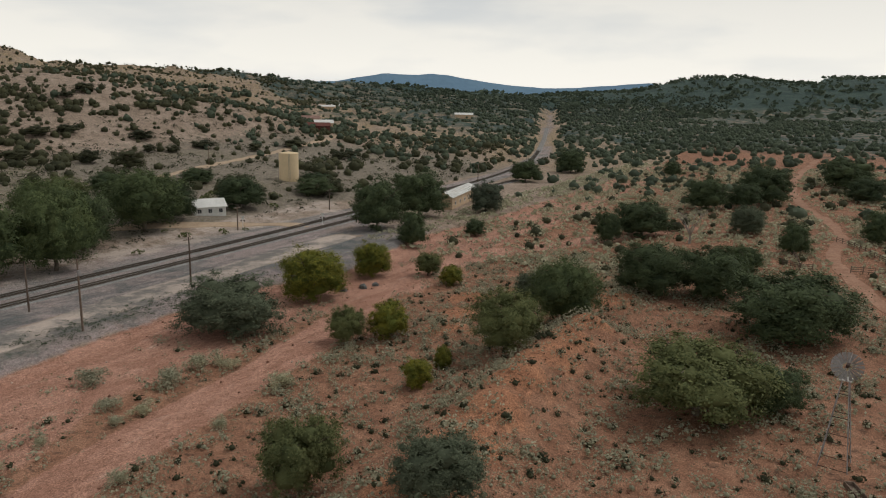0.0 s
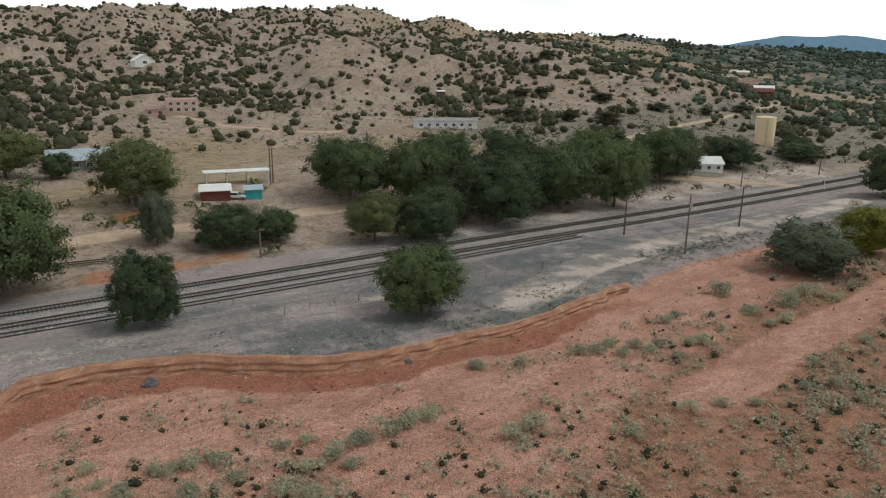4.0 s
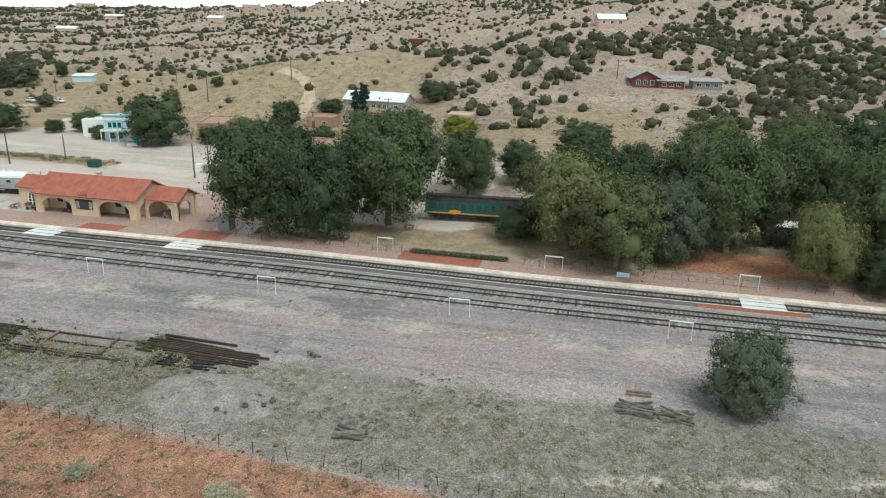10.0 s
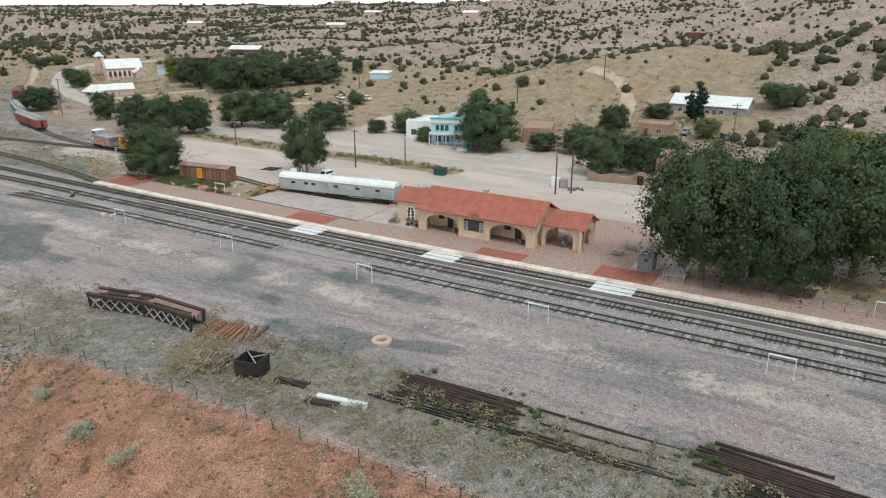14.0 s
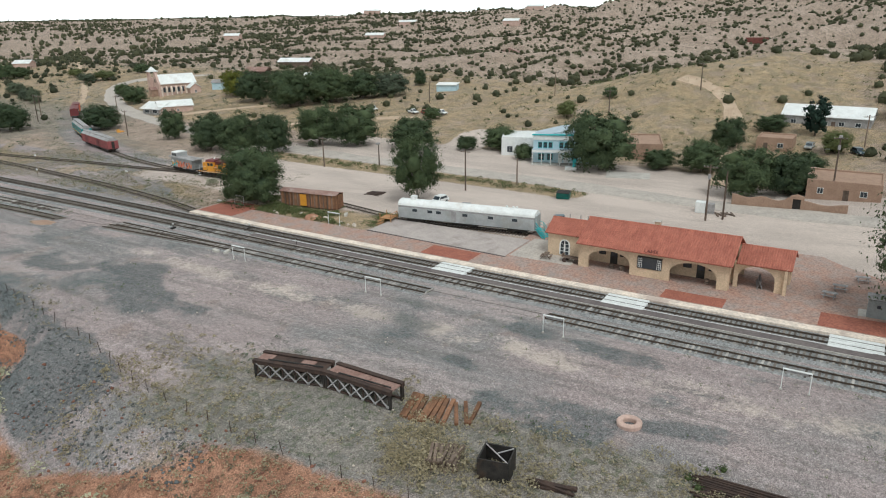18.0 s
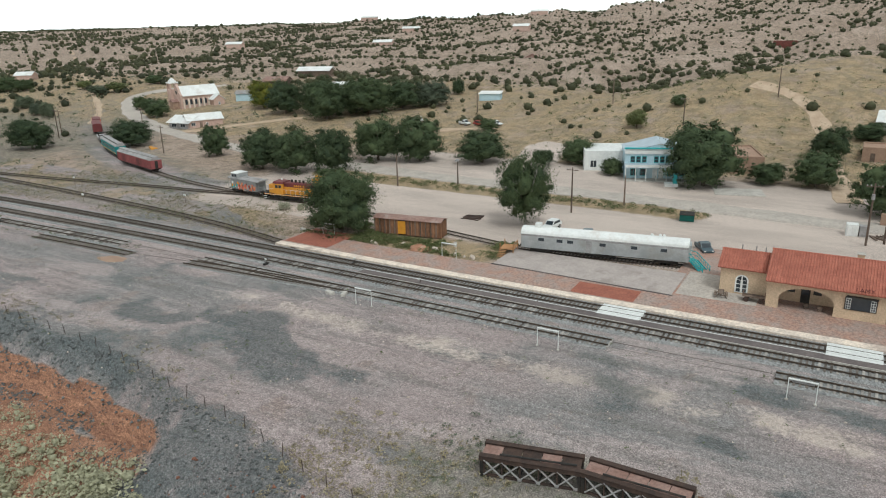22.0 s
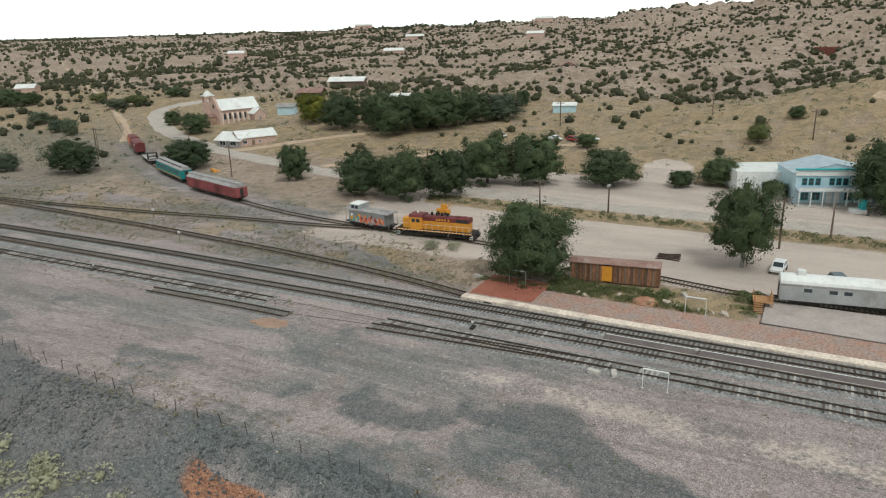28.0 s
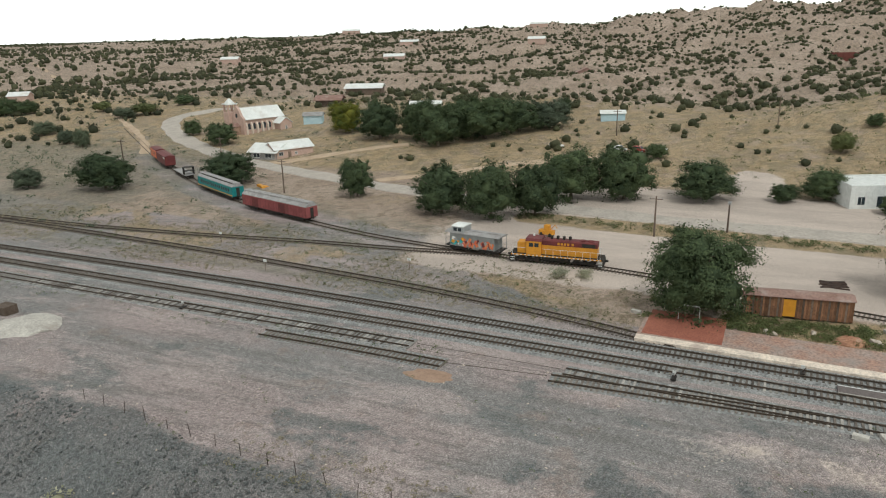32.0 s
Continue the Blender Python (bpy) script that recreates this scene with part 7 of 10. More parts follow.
# green coach and others on the museum track
green = passenger_car("coach_car", "dark green heavyweight coach with yellow stripe under the trees", pose(-156.9, -130.2, H(-156, -130) + 0.25, 0, 0, 94), 23.5, M_GREEN_CAR, M_BLACK, [-10.2 + 1.35 * k for k in range(16)], clerestory(1.52, 3.45, 4.35, 0.4), eave=3.5, stripe=M_YELLOW, win_size=(0.8, 0.95), group="cars on the museum track", axles=3)
part("number_board", Geo().extrude([(-7.6, 1.25), (-6.4, 1.1), (-5.4, 1.25), (-5.2, 1.7), (-6.4, 1.95), (-7.4, 1.7)], -1.56, -1.53), M_YELLOW, green, "yellow painted emblem")
passenger_car("caboose", "dark railway car with rounded white roof among trees", pose(-155.2, -80.5, H(-155, -80) + 0.2, 0, 0, 92), 9.5, M_BLACK, M_ROOF_WHITE, [-2.5, 0, 2.5], roof_profile(1.5, 3.2, 4.0), group="cars on the museum track")
passenger_car("caboose", "grey railway car with white roof among trees", pose(-154.6, -61.6, H(-154, -61) + 0.2, 0, 0, 92), 8.0, M_GREY_PAINT, M_ROOF_WHITE, [-2.2, 0, 2.2], roof_profile(1.5, 3.2, 4.0), group="cars on the museum track")
passenger_car("box_car", "old dark red boxcar among trees", pose(-153.4, -51.5, H(-153, -51) + 0.2, 0, 0, 92), 10.5, M_MAROON, M_MAROON, [], [(1.5, 3.6), (0, 3.95), (-1.5, 3.6)], eave=3.6, ends=False, group="cars on the museum track")

# old boxcar body used as a shed, of separate boards
shed = thing("boxcar_shed", "derelict wooden boxcar body with rusty streaked planks", "shed", pose(-149.9, -273.1, 0.05, 0, 0, 98))
part("frame", Geo().box(-6.4, 6.4, -1.4, 1.4, 0.2, 2.9), M_DARK, shed)
for s in (-1, 1):
    for k in range(52):
        if s < 0 and 19 <= k <= 24:
            continue
        part("plank", Geo().bevelled(-6.5 + 0.25 * k, -6.27 + 0.25 * k, s * 1.43 - 0.03, s * 1.43 + 0.03, 0.1 + 0.05 * ((k * 7) % 3), 2.95, 0.008), M_WOOD_RED if k % 4 else M_WOOD, shed)
    for k in range(11):
        part("end_plank", Geo().bevelled(s * 6.46 - 0.03, s * 6.46 + 0.03, -1.38 + 0.25 * k, -1.15 + 0.25 * k, 0.1, 3.0, 0.008), M_WOOD_RED, shed)
part("door", Geo().box(-1.75, -0.28, -1.5, -1.42, 0.35, 2.7), M_YELLOW, shed, "yellow painted plywood door")
part("roof", Geo().extrude_x([(-1.65, 2.95), (0, 3.35), (1.65, 2.95), (1.65, 3.03), (0, 3.45), (-1.65, 3.03)], -6.65, 6.65), M_ROOF_RED, shed, "rusty metal roof")


# ---- houses ----
def house(name, label, at, w, d, h, wall, roof, style="gable", rise=1.6, eave=0.4, windows=(), doors=(), group="", category="house", chimney=None, trim=None):
    """Front faces local +x, width runs along y. windows: (y, sill, width, height) on the front."""
    ob = thing(name, label, category, at, group)
    walls = part("wall", Geo().box(-d, 0, -w / 2, w / 2, -1.2, h), wall, ob)
    if style == "gable":
        for y in (-w / 2, w / 2):
            part("gable", Geo().extrude([(0, h), (-d / 2, h + rise), (-d, h)], y - 0.03 if y > 0 else y, y if y > 0 else y + 0.03), wall, ob)
        k = rise / (d / 2)
        for s in (0, 1):
            e = (eave, h - eave * k) if s == 0 else (-d - eave, h - eave * k)
            r = (-d / 2, h + rise)
            part("roof", Geo().extrude([e, r, (r[0], r[1] + 0.14), (e[0], e[1] + 0.14)], -w / 2 - eave, w / 2 + eave), roof, ob)
        ribs = Geo()
        n = int((w + 2 * eave) / 0.9)
        for i in range(n + 1):
            y = -w / 2 - eave + (w + 2 * eave) * i / n
            ribs.extrude([(eave, h - eave * k + 0.14), (-d / 2, h + rise + 0.14), (-d / 2, h + rise + 0.2), (eave, h - eave * k + 0.2)], y - 0.03, y + 0.03)
        part("roof_seam", ribs, roof, ob)
    elif style == "cross":
        for x in (0.0, -d):
            part("gable", Geo().extrude_x([(-w / 2, h), (0, h + rise), (w / 2, h)], x - 0.03, x), wall, ob)
        k = rise / (w / 2)
        for s in (-1, 1):
            part("roof", Geo().extrude_x([(s * (w / 2 + eave), h - eave * k), (0, h + rise), (0, h + rise + 0.14), (s * (w / 2 + eave), h - eave * k + 0.14)], -d - eave, eave), roof, ob)
    elif style == "flat":
        part("roof", Geo().box(-d + 0.3, -0.3, -w / 2 + 0.3, w / 2 - 0.3, h - 0.25, h - 0.1), roof, ob)
        par = Geo()
        for x0, x1, y0, y1 in ((-0.32, 0.02, -w / 2, w / 2), (-d, -d + 0.32, -w / 2, w / 2), (-d + 0.32, -0.32, -w / 2, -w / 2 + 0.32), (-d + 0.32, -0.32, w / 2 - 0.32, w / 2)):
            par.bevelled(x0, x1, y0, y1, h - 0.1, h + 0.35, 0.08)
        part("parapet", par, wall, ob)
    else:
        part("roof", Geo().extrude([(eave, h - 0.1), (-d - eave, h + rise), (-d - eave, h + rise + 0.12), (eave, h + 0.02)], -w / 2 - eave, w / 2 + eave), roof, ob)
        part("back_wall", Geo().extrude([(0, h - 0.15), (-d, h + rise - 0.05), (-d, h - 0.15)], -w / 2, w / 2), wall, ob)
    for y, sill, ww, hh in windows:
        window_at(ob, 0.0, y, sill, ww, hh, 0.07, trim)
    for y in doors:
        dr = part("door", Geo().box(-0.02, 0.06, y - 0.5, y + 0.5, 0, 2.1), trim or M_WOOD, ob)
        part("door_handle", Geo().box(0.06, 0.11, y + 0.34, y + 0.4, 1.0, 1.06), M_BLACK, dr)
    if chimney:
        part("chimney", Geo().bevelled(chimney[0] - 0.4, chimney[0] + 0.4, chimney[1] - 0.4, chimney[1] + 0.4, h, h + rise + 1.2, 0.04), wall, ob)
    return ob


def row(y0, y1, n, sill, w, h):
    return [(y0 + (y1 - y0) * k / max(1, n - 1), sill, w, h) for k in range(n)]


# the pale blue saloon and its white neighbour
saloon = thing("saloon_building", "pale blue two-storey false-front saloon with white porch", "building", pose(-212.6, -244.2, 0.0, 0, 0, 20))
part("wall", Geo().box(-12, 0, -8, 8, -0.5, 5.9), M_LIGHT_BLUE, saloon)
part("false_front", Geo().box(-0.1, 0.25, -8.1, 8.1, 5.9, 7.1), M_WHITE, saloon, "white cornice board")
part("cornice", Geo().bevelled(-0.2, 0.5, -8.3, 8.3, 7.1, 7.4, 0.06), M_TEAL_BRIGHT, saloon, "turquoise cornice")
for s in (-1, 1):
    part("roof", Geo().extrude_x([(s * 8.2, 6.0), (0, 8.0), (0, 8.15), (s * 8.2, 6.15)], -12.2, -1.2), M_BLUE_ROOF, saloon, "blue-grey metal roof")
part("gable", Geo().extrude_x([(-8, 5.9), (0, 7.9), (8, 5.9)], -1.3, -1.1), M_LIGHT_BLUE, saloon)
for y in (-6.3, -5.0, -3.7, -1.0, 0.3, 1.6, 4.0, 5.3):
    window_at(saloon, 0.0, y, 3.9, 1.05, 1.5, 0.07, M_TEAL_BRIGHT, 0, 2)
for y in (-6.0, -3.8, 2.4, 4.8):
    window_at(saloon, 0.0, y, 0.8, 1.5, 1.7, 0.07, M_TEAL_BRIGHT, 1, 2)
for y in (-1.2, 0.2):
    part("door", Geo().box(0, 0.07, y - 0.55, y + 0.55, 0.1, 2.4), M_WHITE, saloon, "white glazed door")
porch = part("porch_roof", Geo().extrude([(0, 3.6), (3.0, 3.15), (3.0, 3.28), (0, 3.75)], -8.2, 8.2), M_BLUE_ROOF, saloon, "blue-grey porch roof")
part("balustrade", Geo().box(2.85, 2.95, -8.1, 8.1, 3.3, 3.9), M_WHITE, saloon)
for k in range(8):
    part("porch_post", Geo().box(2.8, 2.98, -8 + 2.28 * k - 0.09, -8 + 2.28 * k + 0.09, 0.1, 3.2), M_WHITE, saloon)
part("porch_floor", Geo().box(0, 3.3, -8.2, 8.2, -0.4, 0.18), M_CONCRETE, saloon)
house("shop_building", "white one-storey building with arched front beside the saloon", pose(-217.5, -257.6, 0.0, 0, 0, 22), 12.5, 11, 4.6, M_WHITE, M_ROOF_WHITE, "flat", windows=[(-4, 0.8, 1.6, 1.8), (0.2, 0.3, 2.4, 2.4), (4, 0.8, 1.4, 1.8)], doors=[2.4], category="building")
signstand = thing("sidewalk_fountain", "white walled planter with turquoise lattice before the saloon", "planter", pose(-206.6, -240.2, -0.05, 0, 0, 20))
part("basin", Geo().bevelled(-1.0, 1.0, -1.4, 1.4, 0, 0.8, 0.06), M_WHITE, signstand)
part("lattice", Geo().box(-0.8, 0.8, 0.4, 1.2, 0.8, 2.8), M_TEAL_BRIGHT, signstand)
house("adobe_wall_house", "long low adobe annexe beside the saloon", pose(-226, -227.5, 0.3, 0, 0, 18), 8, 16, 3.6, M_ADOBE, M_ADOBE, "flat")
part_slab = solid("concrete_slab", Geo().box(-3.2, 3.2, -5, 5, -0.2, 0.12), M_CONCRETE, "bare pale concrete slab by the road", "slab", pose(-206.5, -226, 0, 0, 0, 15))

# church
church = thing("church", "stone and stucco mission church with white metal roof and bell tower", "church", pose(-255.9, -454.2, H(-257, -453), 0, 0, 68))
# local: the long side faces +x, the nave runs along y from the facade at 0
NL, NW = 16.5, 8.6
part("nave_wall", Geo().box(-NW, 0, 0.4, NL, -2, 5.4), M_PINK, church, "rough pinkish stone nave wall")
for x in (0.55, -NW - 0.55):
    rf = part("nave_roof", Geo().extrude([(x, 5.15), (-NW / 2, 9.0), (-NW / 2, 9.2), (x, 5.35)], 0.9, NL + 0.5), M_ROOF_WHITE, church, "white metal roof")
    for k in range(16):
        part("roof_seam", Geo().extrude([(x, 5.35), (-NW / 2, 9.2), (-NW / 2, 9.26), (x, 5.41)], 1.2 + k, 1.26 + k), M_ROOF_WHITE, rf)
part("back_gable", Geo().extrude([(0, 5.4), (-NW / 2, 8.95), (-NW, 5.4)], NL - 0.3, NL), M_PINK, church)
part("facade", Geo().extrude([(0.4, -2), (0.4, 5.7), (-1.2, 6.6), (-2.9, 9.0), (-NW / 2, 10.0), (-5.7, 9.0), (-7.4, 6.6), (-NW - 0.4, 5.7), (-NW - 0.4, -2)], 0, 0.9), M_PINK, church, "stepped pinkish stone facade")
for y in np.linspace(1.2, NL - 4.6, 6):
    part("buttress", Geo().extrude([(0, -2), (0.95, -2), (0.8, 3.0), (0, 4.2)], float(y) - 0.3, float(y) + 0.3), M_EDGE, church, "pale plastered buttress")
for y in np.linspace(2.4, NL - 5.8, 5):
    w1 = part("window", Geo().extrude_x([(-0.5, 1.7)] + arc(-0.5, 0.5, 3.3, 3.9, 8) + [(0.5, 1.7)], -0.05, 0.05), M_GLASS, church, at=pose(0.02, float(y), 0))
    part("sill", Geo().box(0, 0.14, -0.65, 0.65, 1.56, 1.7), M_CONCRETE, w1)
part("rose_window", Geo().tube([(-NW / 2, -0.08, 6.6), (-NW / 2, 0.02, 6.6)], 0.8, 14), M_GLASS, church)
part("portal", Geo().extrude([(-5.6, -0.5), (-5.6, 2.3), (-NW / 2, 3.2), (-3.0, 2.3), (-3.0, -0.5)], -0.12, 0.02), M_MAROON, church, "red double door")
porch2 = part("entrance_porch", Geo().box(-6.4, -2.2, -2.6, 0, -1, 2.9), M_STONE, church, "brown stone entrance porch")
part("porch_roof", Geo().extrude([(-6.7, 2.9), (-NW / 2, 4.0), (-1.9, 2.9)], -2.8, 0), M_ROOF_RED, porch2)
tw = part("bell_tower", Geo().bevelled(-NW - 3.6, -NW + 0.2, -1.2, 2.6, -2, 7.6, 0.08), M_PINK, church, "square pinkish bell tower")
for x in (-NW - 3.2, -NW - 0.2):
    for y in (-0.8, 2.2):
        part("belfry_post", Geo().box(x - 0.34, x + 0.34, y - 0.34, y + 0.34, 7.6, 10.2), M_PINK, tw)
part("belfry_band", Geo().box(-NW - 3.8, -NW + 0.4, -1.4, 2.8, 10.2, 10.6), M_WHITE, tw)
part("cupola", Geo().tube([(-NW - 1.7, 0.7, 10.6), (-NW - 1.7, 0.7, 11.5), (-NW - 1.7, 0.7, 12.4)], [2.0, 1.3, 0.2], 8), M_WHITE, tw, "white cupola")
vest = part("sacristy", Geo().box(0, 5.0, NL - 4.2, NL + 0.6, -2, 3.2), M_PINK, church)
for y in (NL - 4.7, NL + 1.1):
    part("sacristy_roof", Geo().extrude_x([(y, 3.1), (NL - 1.8, 5.2), (NL - 1.8, 5.38), (y, 3.28)], -0.2, 5.3), M_ROOF_WHITE, vest)
part("sacristy_gable", Geo().extrude_x([(NL - 4.2, 3.2), (NL - 1.8, 5.15), (NL + 0.6, 3.2)], 4.8, 5.0), M_PINK, vest)
window_at(vest, 5.0, NL - 1.8, 1.0, 0.9, 1.3, 0.06, M_WHITE, 1, 1)
pink = house("pink_house", "low pink stucco house with white metal roof", pose(-232.6, -414.8, 0.2, 0, 0, 60), 12.8, 8, 3.0, M_PINK, M_ROOF_WHITE, "gable", 1.9, windows=[(-4.4, 1.0, 1.5, 1.2), (0.6, 1.0, 0.8, 0.9)], doors=[-1.6])
house("porch_wing", "open grey porch wing with white metal roof", pose(-226.8, -422.4, 0.0, 0, 0, 5), 9.4, 9, 2.6, M_GREY_ROOF, M_ROOF_WHITE, "gable", 1.9, 0.8, windows=[(-2.4, 0.7, 2.4, 1.4), (1.8, 0.7, 2.4, 1.4)])
# adobe houses behind the depot
house("adobe_house", "flat-roofed brown adobe house", on(-199.8, -181.5, 0, 0.0), 13, 12, 3.4, M_ADOBE, M_PINK, "flat", windows=[(-4, 1.0, 1.1, 1.2), (3.5, 1.0, 1.3, 1.2)], doors=[0.5])
house("adobe_house", "flat-roofed pink adobe wing", on(-207.5, -190.6, 0, 0.0), 7, 9, 3.0, M_PINK, M_PINK, "flat", windows=[(1, 1.0, 1.2, 1.1)])
for k, (y0, y1) in enumerate(((-200, -194.4), (-194.4, -189.5), (-187.6, -180))):
    wl = Geo()
    n = 8
    wl.extrude_x([(y0, -0.4)] + [(y1, -0.4)] + [(y1 + (y0 - y1) * i / n, 1.75 + 0.25 * math.cos(math.pi * 2 * i / n) + (0.35 if k == 1 and i < 2 else 0)) for i in range(n + 1)], -0.25, 0.25)
    solid("adobe_garden_wall", wl, M_ADOBE, "wavy-topped adobe garden wall", "wall", pose(-189.8, 0, H(-190, -190)), "garden walls")
gate = thing("garden_gate", "dark wooden gate in an adobe arch", "gate", pose(-189.8, -188.5, H(-190, -188)))
part("arch", Geo().extrude_x([(-1.2, 0), (-1.2, 2.6), (0, 3.0), (1.2, 2.6), (1.2, 0), (0.7, 0), (0.7, 2.1), (-0.7, 2.1), (-0.7, 0)], -0.3, 0.3), M_ADOBE, gate)
part("gate_leaf", Geo().box(-0.05, 0.05, -0.7, 0.7, 0, 2.1), M_DARK, gate)
house("adobe_house", "small flat adobe house below the hill", on(-242.2, -199.8, 0), 8.5, 8, 3.2, M_ADOBE, M_PINK, "flat", windows=[(1.5, 1.0, 1.4, 1.2)], doors=[-2])
house("adobe_house", "small square adobe house with flat roof", on(-241, -155.5, 0), 7, 7, 4.2, M_PINK, M_ADOBE, "flat", windows=[(-1.2, 2.4, 1.6, 1.0)], doors=[1.8])
house("white_roof_house", "long grey house with white metal roof and dormer", pose(-266.5, -190.5, 4.8, 0, 0, -5), 22, 9, 3.4, M_GREY_ROOF, M_ROOF_WHITE, "gable", 2.4, windows=row(-8, 8, 5, 1.0, 1.4, 1.2), doors=[2])
# hillside houses
house("red_house", "red hillside house with pale winged roof", on(-304.5, -102, 10, 0.2), 9, 9, 3.4, M_RED_HOUSE, M_GREY_ROOF, "cross", 2.2, 1.0, windows=row(-2.4, 2.4, 3, 0.7, 1.4, 1.8))
house("red_house", "red lower wing with pale roof", on(-305.5, -93, 10, 0.0), 9, 8, 2.9, M_RED_HOUSE, M_GREY_ROOF, "gable", 1.3, 0.8, windows=row(-2.5, 2.5, 3, 0.8, 1.6, 1.4))
house("hillside_cottage", "grey flat-roofed cottage on the hill", on(-309, -80.5, 10, 0.0), 10, 6, 2.9, M_GREY_PAINT, M_GREY_ROOF, "shed", 0.5, 0.7, windows=row(-3, 3, 3, 0.9, 1.6, 1.2))
house("hilltop_house", "tan hilltop house with white roof", on(-402, -117.5, 15, 0.0), 13, 9, 3.2, M_PINK, M_ROOF_WHITE, "gable", 2.2, windows=row(-4, 4, 3, 1.0, 1.5, 1.3))
house("hilltop_house", "small pink hilltop house", on(-408, -98, 10, 0.0), 8, 7, 3.0, M_PINK, M_ROOF_RED, "gable", 1.8, windows=[(0, 1.0, 1.6, 1.2)])
house("far_white_house", "white gabled house far up the hill", on(-530, 46.5, 5), 13, 11, 3.2, M_WHITE, M_ROOF_WHITE, "cross", 4.0, windows=[(0, 1.2, 2.6, 1.8)])
house("two_storey_house", "pinkish two-storey house with balcony on the slope", on(-333, 25, -10, 0.0), 13, 9, 5.4, M_PINK, M_ROOF_RED, "flat", windows=row(-4.5, 4.5, 4, 3.2, 1.6, 1.3) + row(-4.5, 4.5, 4, 0.6, 1.6, 1.6))
house("two_storey_house", "low terrace wing of the pinkish house", on(-331, 13.5, -10, 0.0), 8, 8, 2.8, M_PINK, M_ROOF_RED, "shed", 0.4, 0.8, windows=row(-2, 2, 2, 0.8, 1.5, 1.3))
house("long_trailer_house", "long white trailer house below the hills", on(-264, 113, -26), 26, 6, 3.2, M_WHITE, M_GREY_ROOF, "gable", 0.9, windows=row(-10, 10, 7, 1.0, 1.4, 1.2))
house("hill_hut", "small white-roofed hut on the slope", on(-340, 158, -20), 4, 4, 2.2, M_WOOD, M_ROOF_WHITE, "shed", 0.4)
house("blue_roof_house", "house with blue and white metal roof among trees", on(-226.5, -25, -5), 16, 9, 3.0, M_GREY_PAINT, M_BLUE_ROOF, "gable", 2.2, 0.8, windows=row(-5, 5, 4, 0.8, 1.6, 1.3))
house("brick_house", "reddish house with white porch roof among trees", on(-205.5, -55.6, 0), 9.5, 8, 4.6, M_RED_HOUSE, M_ROOF_WHITE, "gable", 1.6, windows=row(-3, 3, 3, 2.2, 1.4, 1.4))
house("storage_shed", "dark open shed with white metal roof", on(-176.8, -3.2, -14), 6.5, 5, 2.4, M_RED_HOUSE, M_ROOF_WHITE, "shed", 0.6)
house("turquoise_shed", "small turquoise shed with pale roof", on(-175.6, 5.2, -14), 3.8, 3.4, 2.3, M_TEAL_BRIGHT, M_BLUE_ROOF, "shed", 0.4)
carport = thing("carport", "long open carport with white flat roof", "carport", on(-189, 5.5, -10))
part("roof", Geo().box(-4, 0.6, -8, 8, 3.0, 3.2), M_ROOF_WHITE, carport)
for y in (-7.4, -2.5, 2.5, 7.4):
    part("post", Geo().box(-0.1, 0.1, y - 0.1, y + 0.1, -0.5, 3.0), M_WHITE, carport)
    part("post", Geo().box(-3.6, -3.4, y - 0.1, y + 0.1, -0.5, 3.0), M_WHITE, carport)
fence = thing("board_fence", "orange-brown board fence beside the lane", "fence", on(-169.8, -21, 0))
for k in range(40):
    part("board", Geo().bevelled(-0.03, 0.03, -4.6 + 0.235 * k, -4.4 + 0.235 * k, -0.4, 1.75 + 0.04 * (k % 3), 0.008), M_WOOD_NEW, fence)
part("fence_rail", Geo().box(-0.12, -0.03, -4.6, 4.8, 0.4, 0.5).box(-0.12, -0.03, -4.6, 4.8, 1.3, 1.4), M_WOOD_NEW, fence)
house("white_cottage", "small white cottage with pale hipped roof", on(-160.5, 146.5, -30), 9, 7, 2.7, M_WHITE, M_ROOF_WHITE, "gable", 1.8, windows=row(-3, 3, 3, 0.8, 1.2, 1.3))
house("tan_cottage", "tan cottage beside the white one", on(-169, 139.5, -30), 6, 6, 2.8, M_STUCCO, M_ROOF_WHITE, "gable", 1.5, windows=[(0, 0.9, 1.4, 1.2)])
house("trackside_barn", "reddish wooden building with white roof by the track", on(-116.8, 222, 12), 30, 6, 4.2, M_STUCCO, M_ROOF_WHITE, "gable", 1.4, windows=row(-11, 11, 5, 1.2, 1.2, 1.3))
house("village_house", "low house with pale roof beyond the grove", on(-351, -461, 20), 17, 9, 3.2, M_WOOD, M_ROOF_WHITE, "gable", 1.6, 0.9)
house("village_house", "rust-red roofed house beyond the church", on(-322, -462, 20), 11, 8, 3.2, M_WOOD, M_ROOF_RED, "gable", 1.6, 0.9)
house("village_house", "white trailer house beyond the grove", on(-305, -405, 20), 12, 5, 3.0, M_WHITE, M_ROOF_WHITE, "gable", 0.9)
house("village_shed", "small blue-white shed on the plain", on(-297, -330, 15), 8, 5, 2.6, M_LIGHT_BLUE, M_ROOF_WHITE, "shed", 0.5)
house("village_shed", "blue-grey shed behind the church", on(-276, -438, 25), 7, 5, 3.2, M_LIGHT_BLUE, M_GREY_ROOF, "gable", 1.0)
house("red_hill_house", "far red-roofed house on the plain", on(-531, -250, 10), 13, 8, 4.2, M_RED_HOUSE, M_RED_HOUSE, "flat")
house("far_house", "far reddish house with peaked roof", on(-455, -380, 20), 11, 9, 3.4, M_ROOF_RED, M_ROOF_RED, "cross", 2.5)
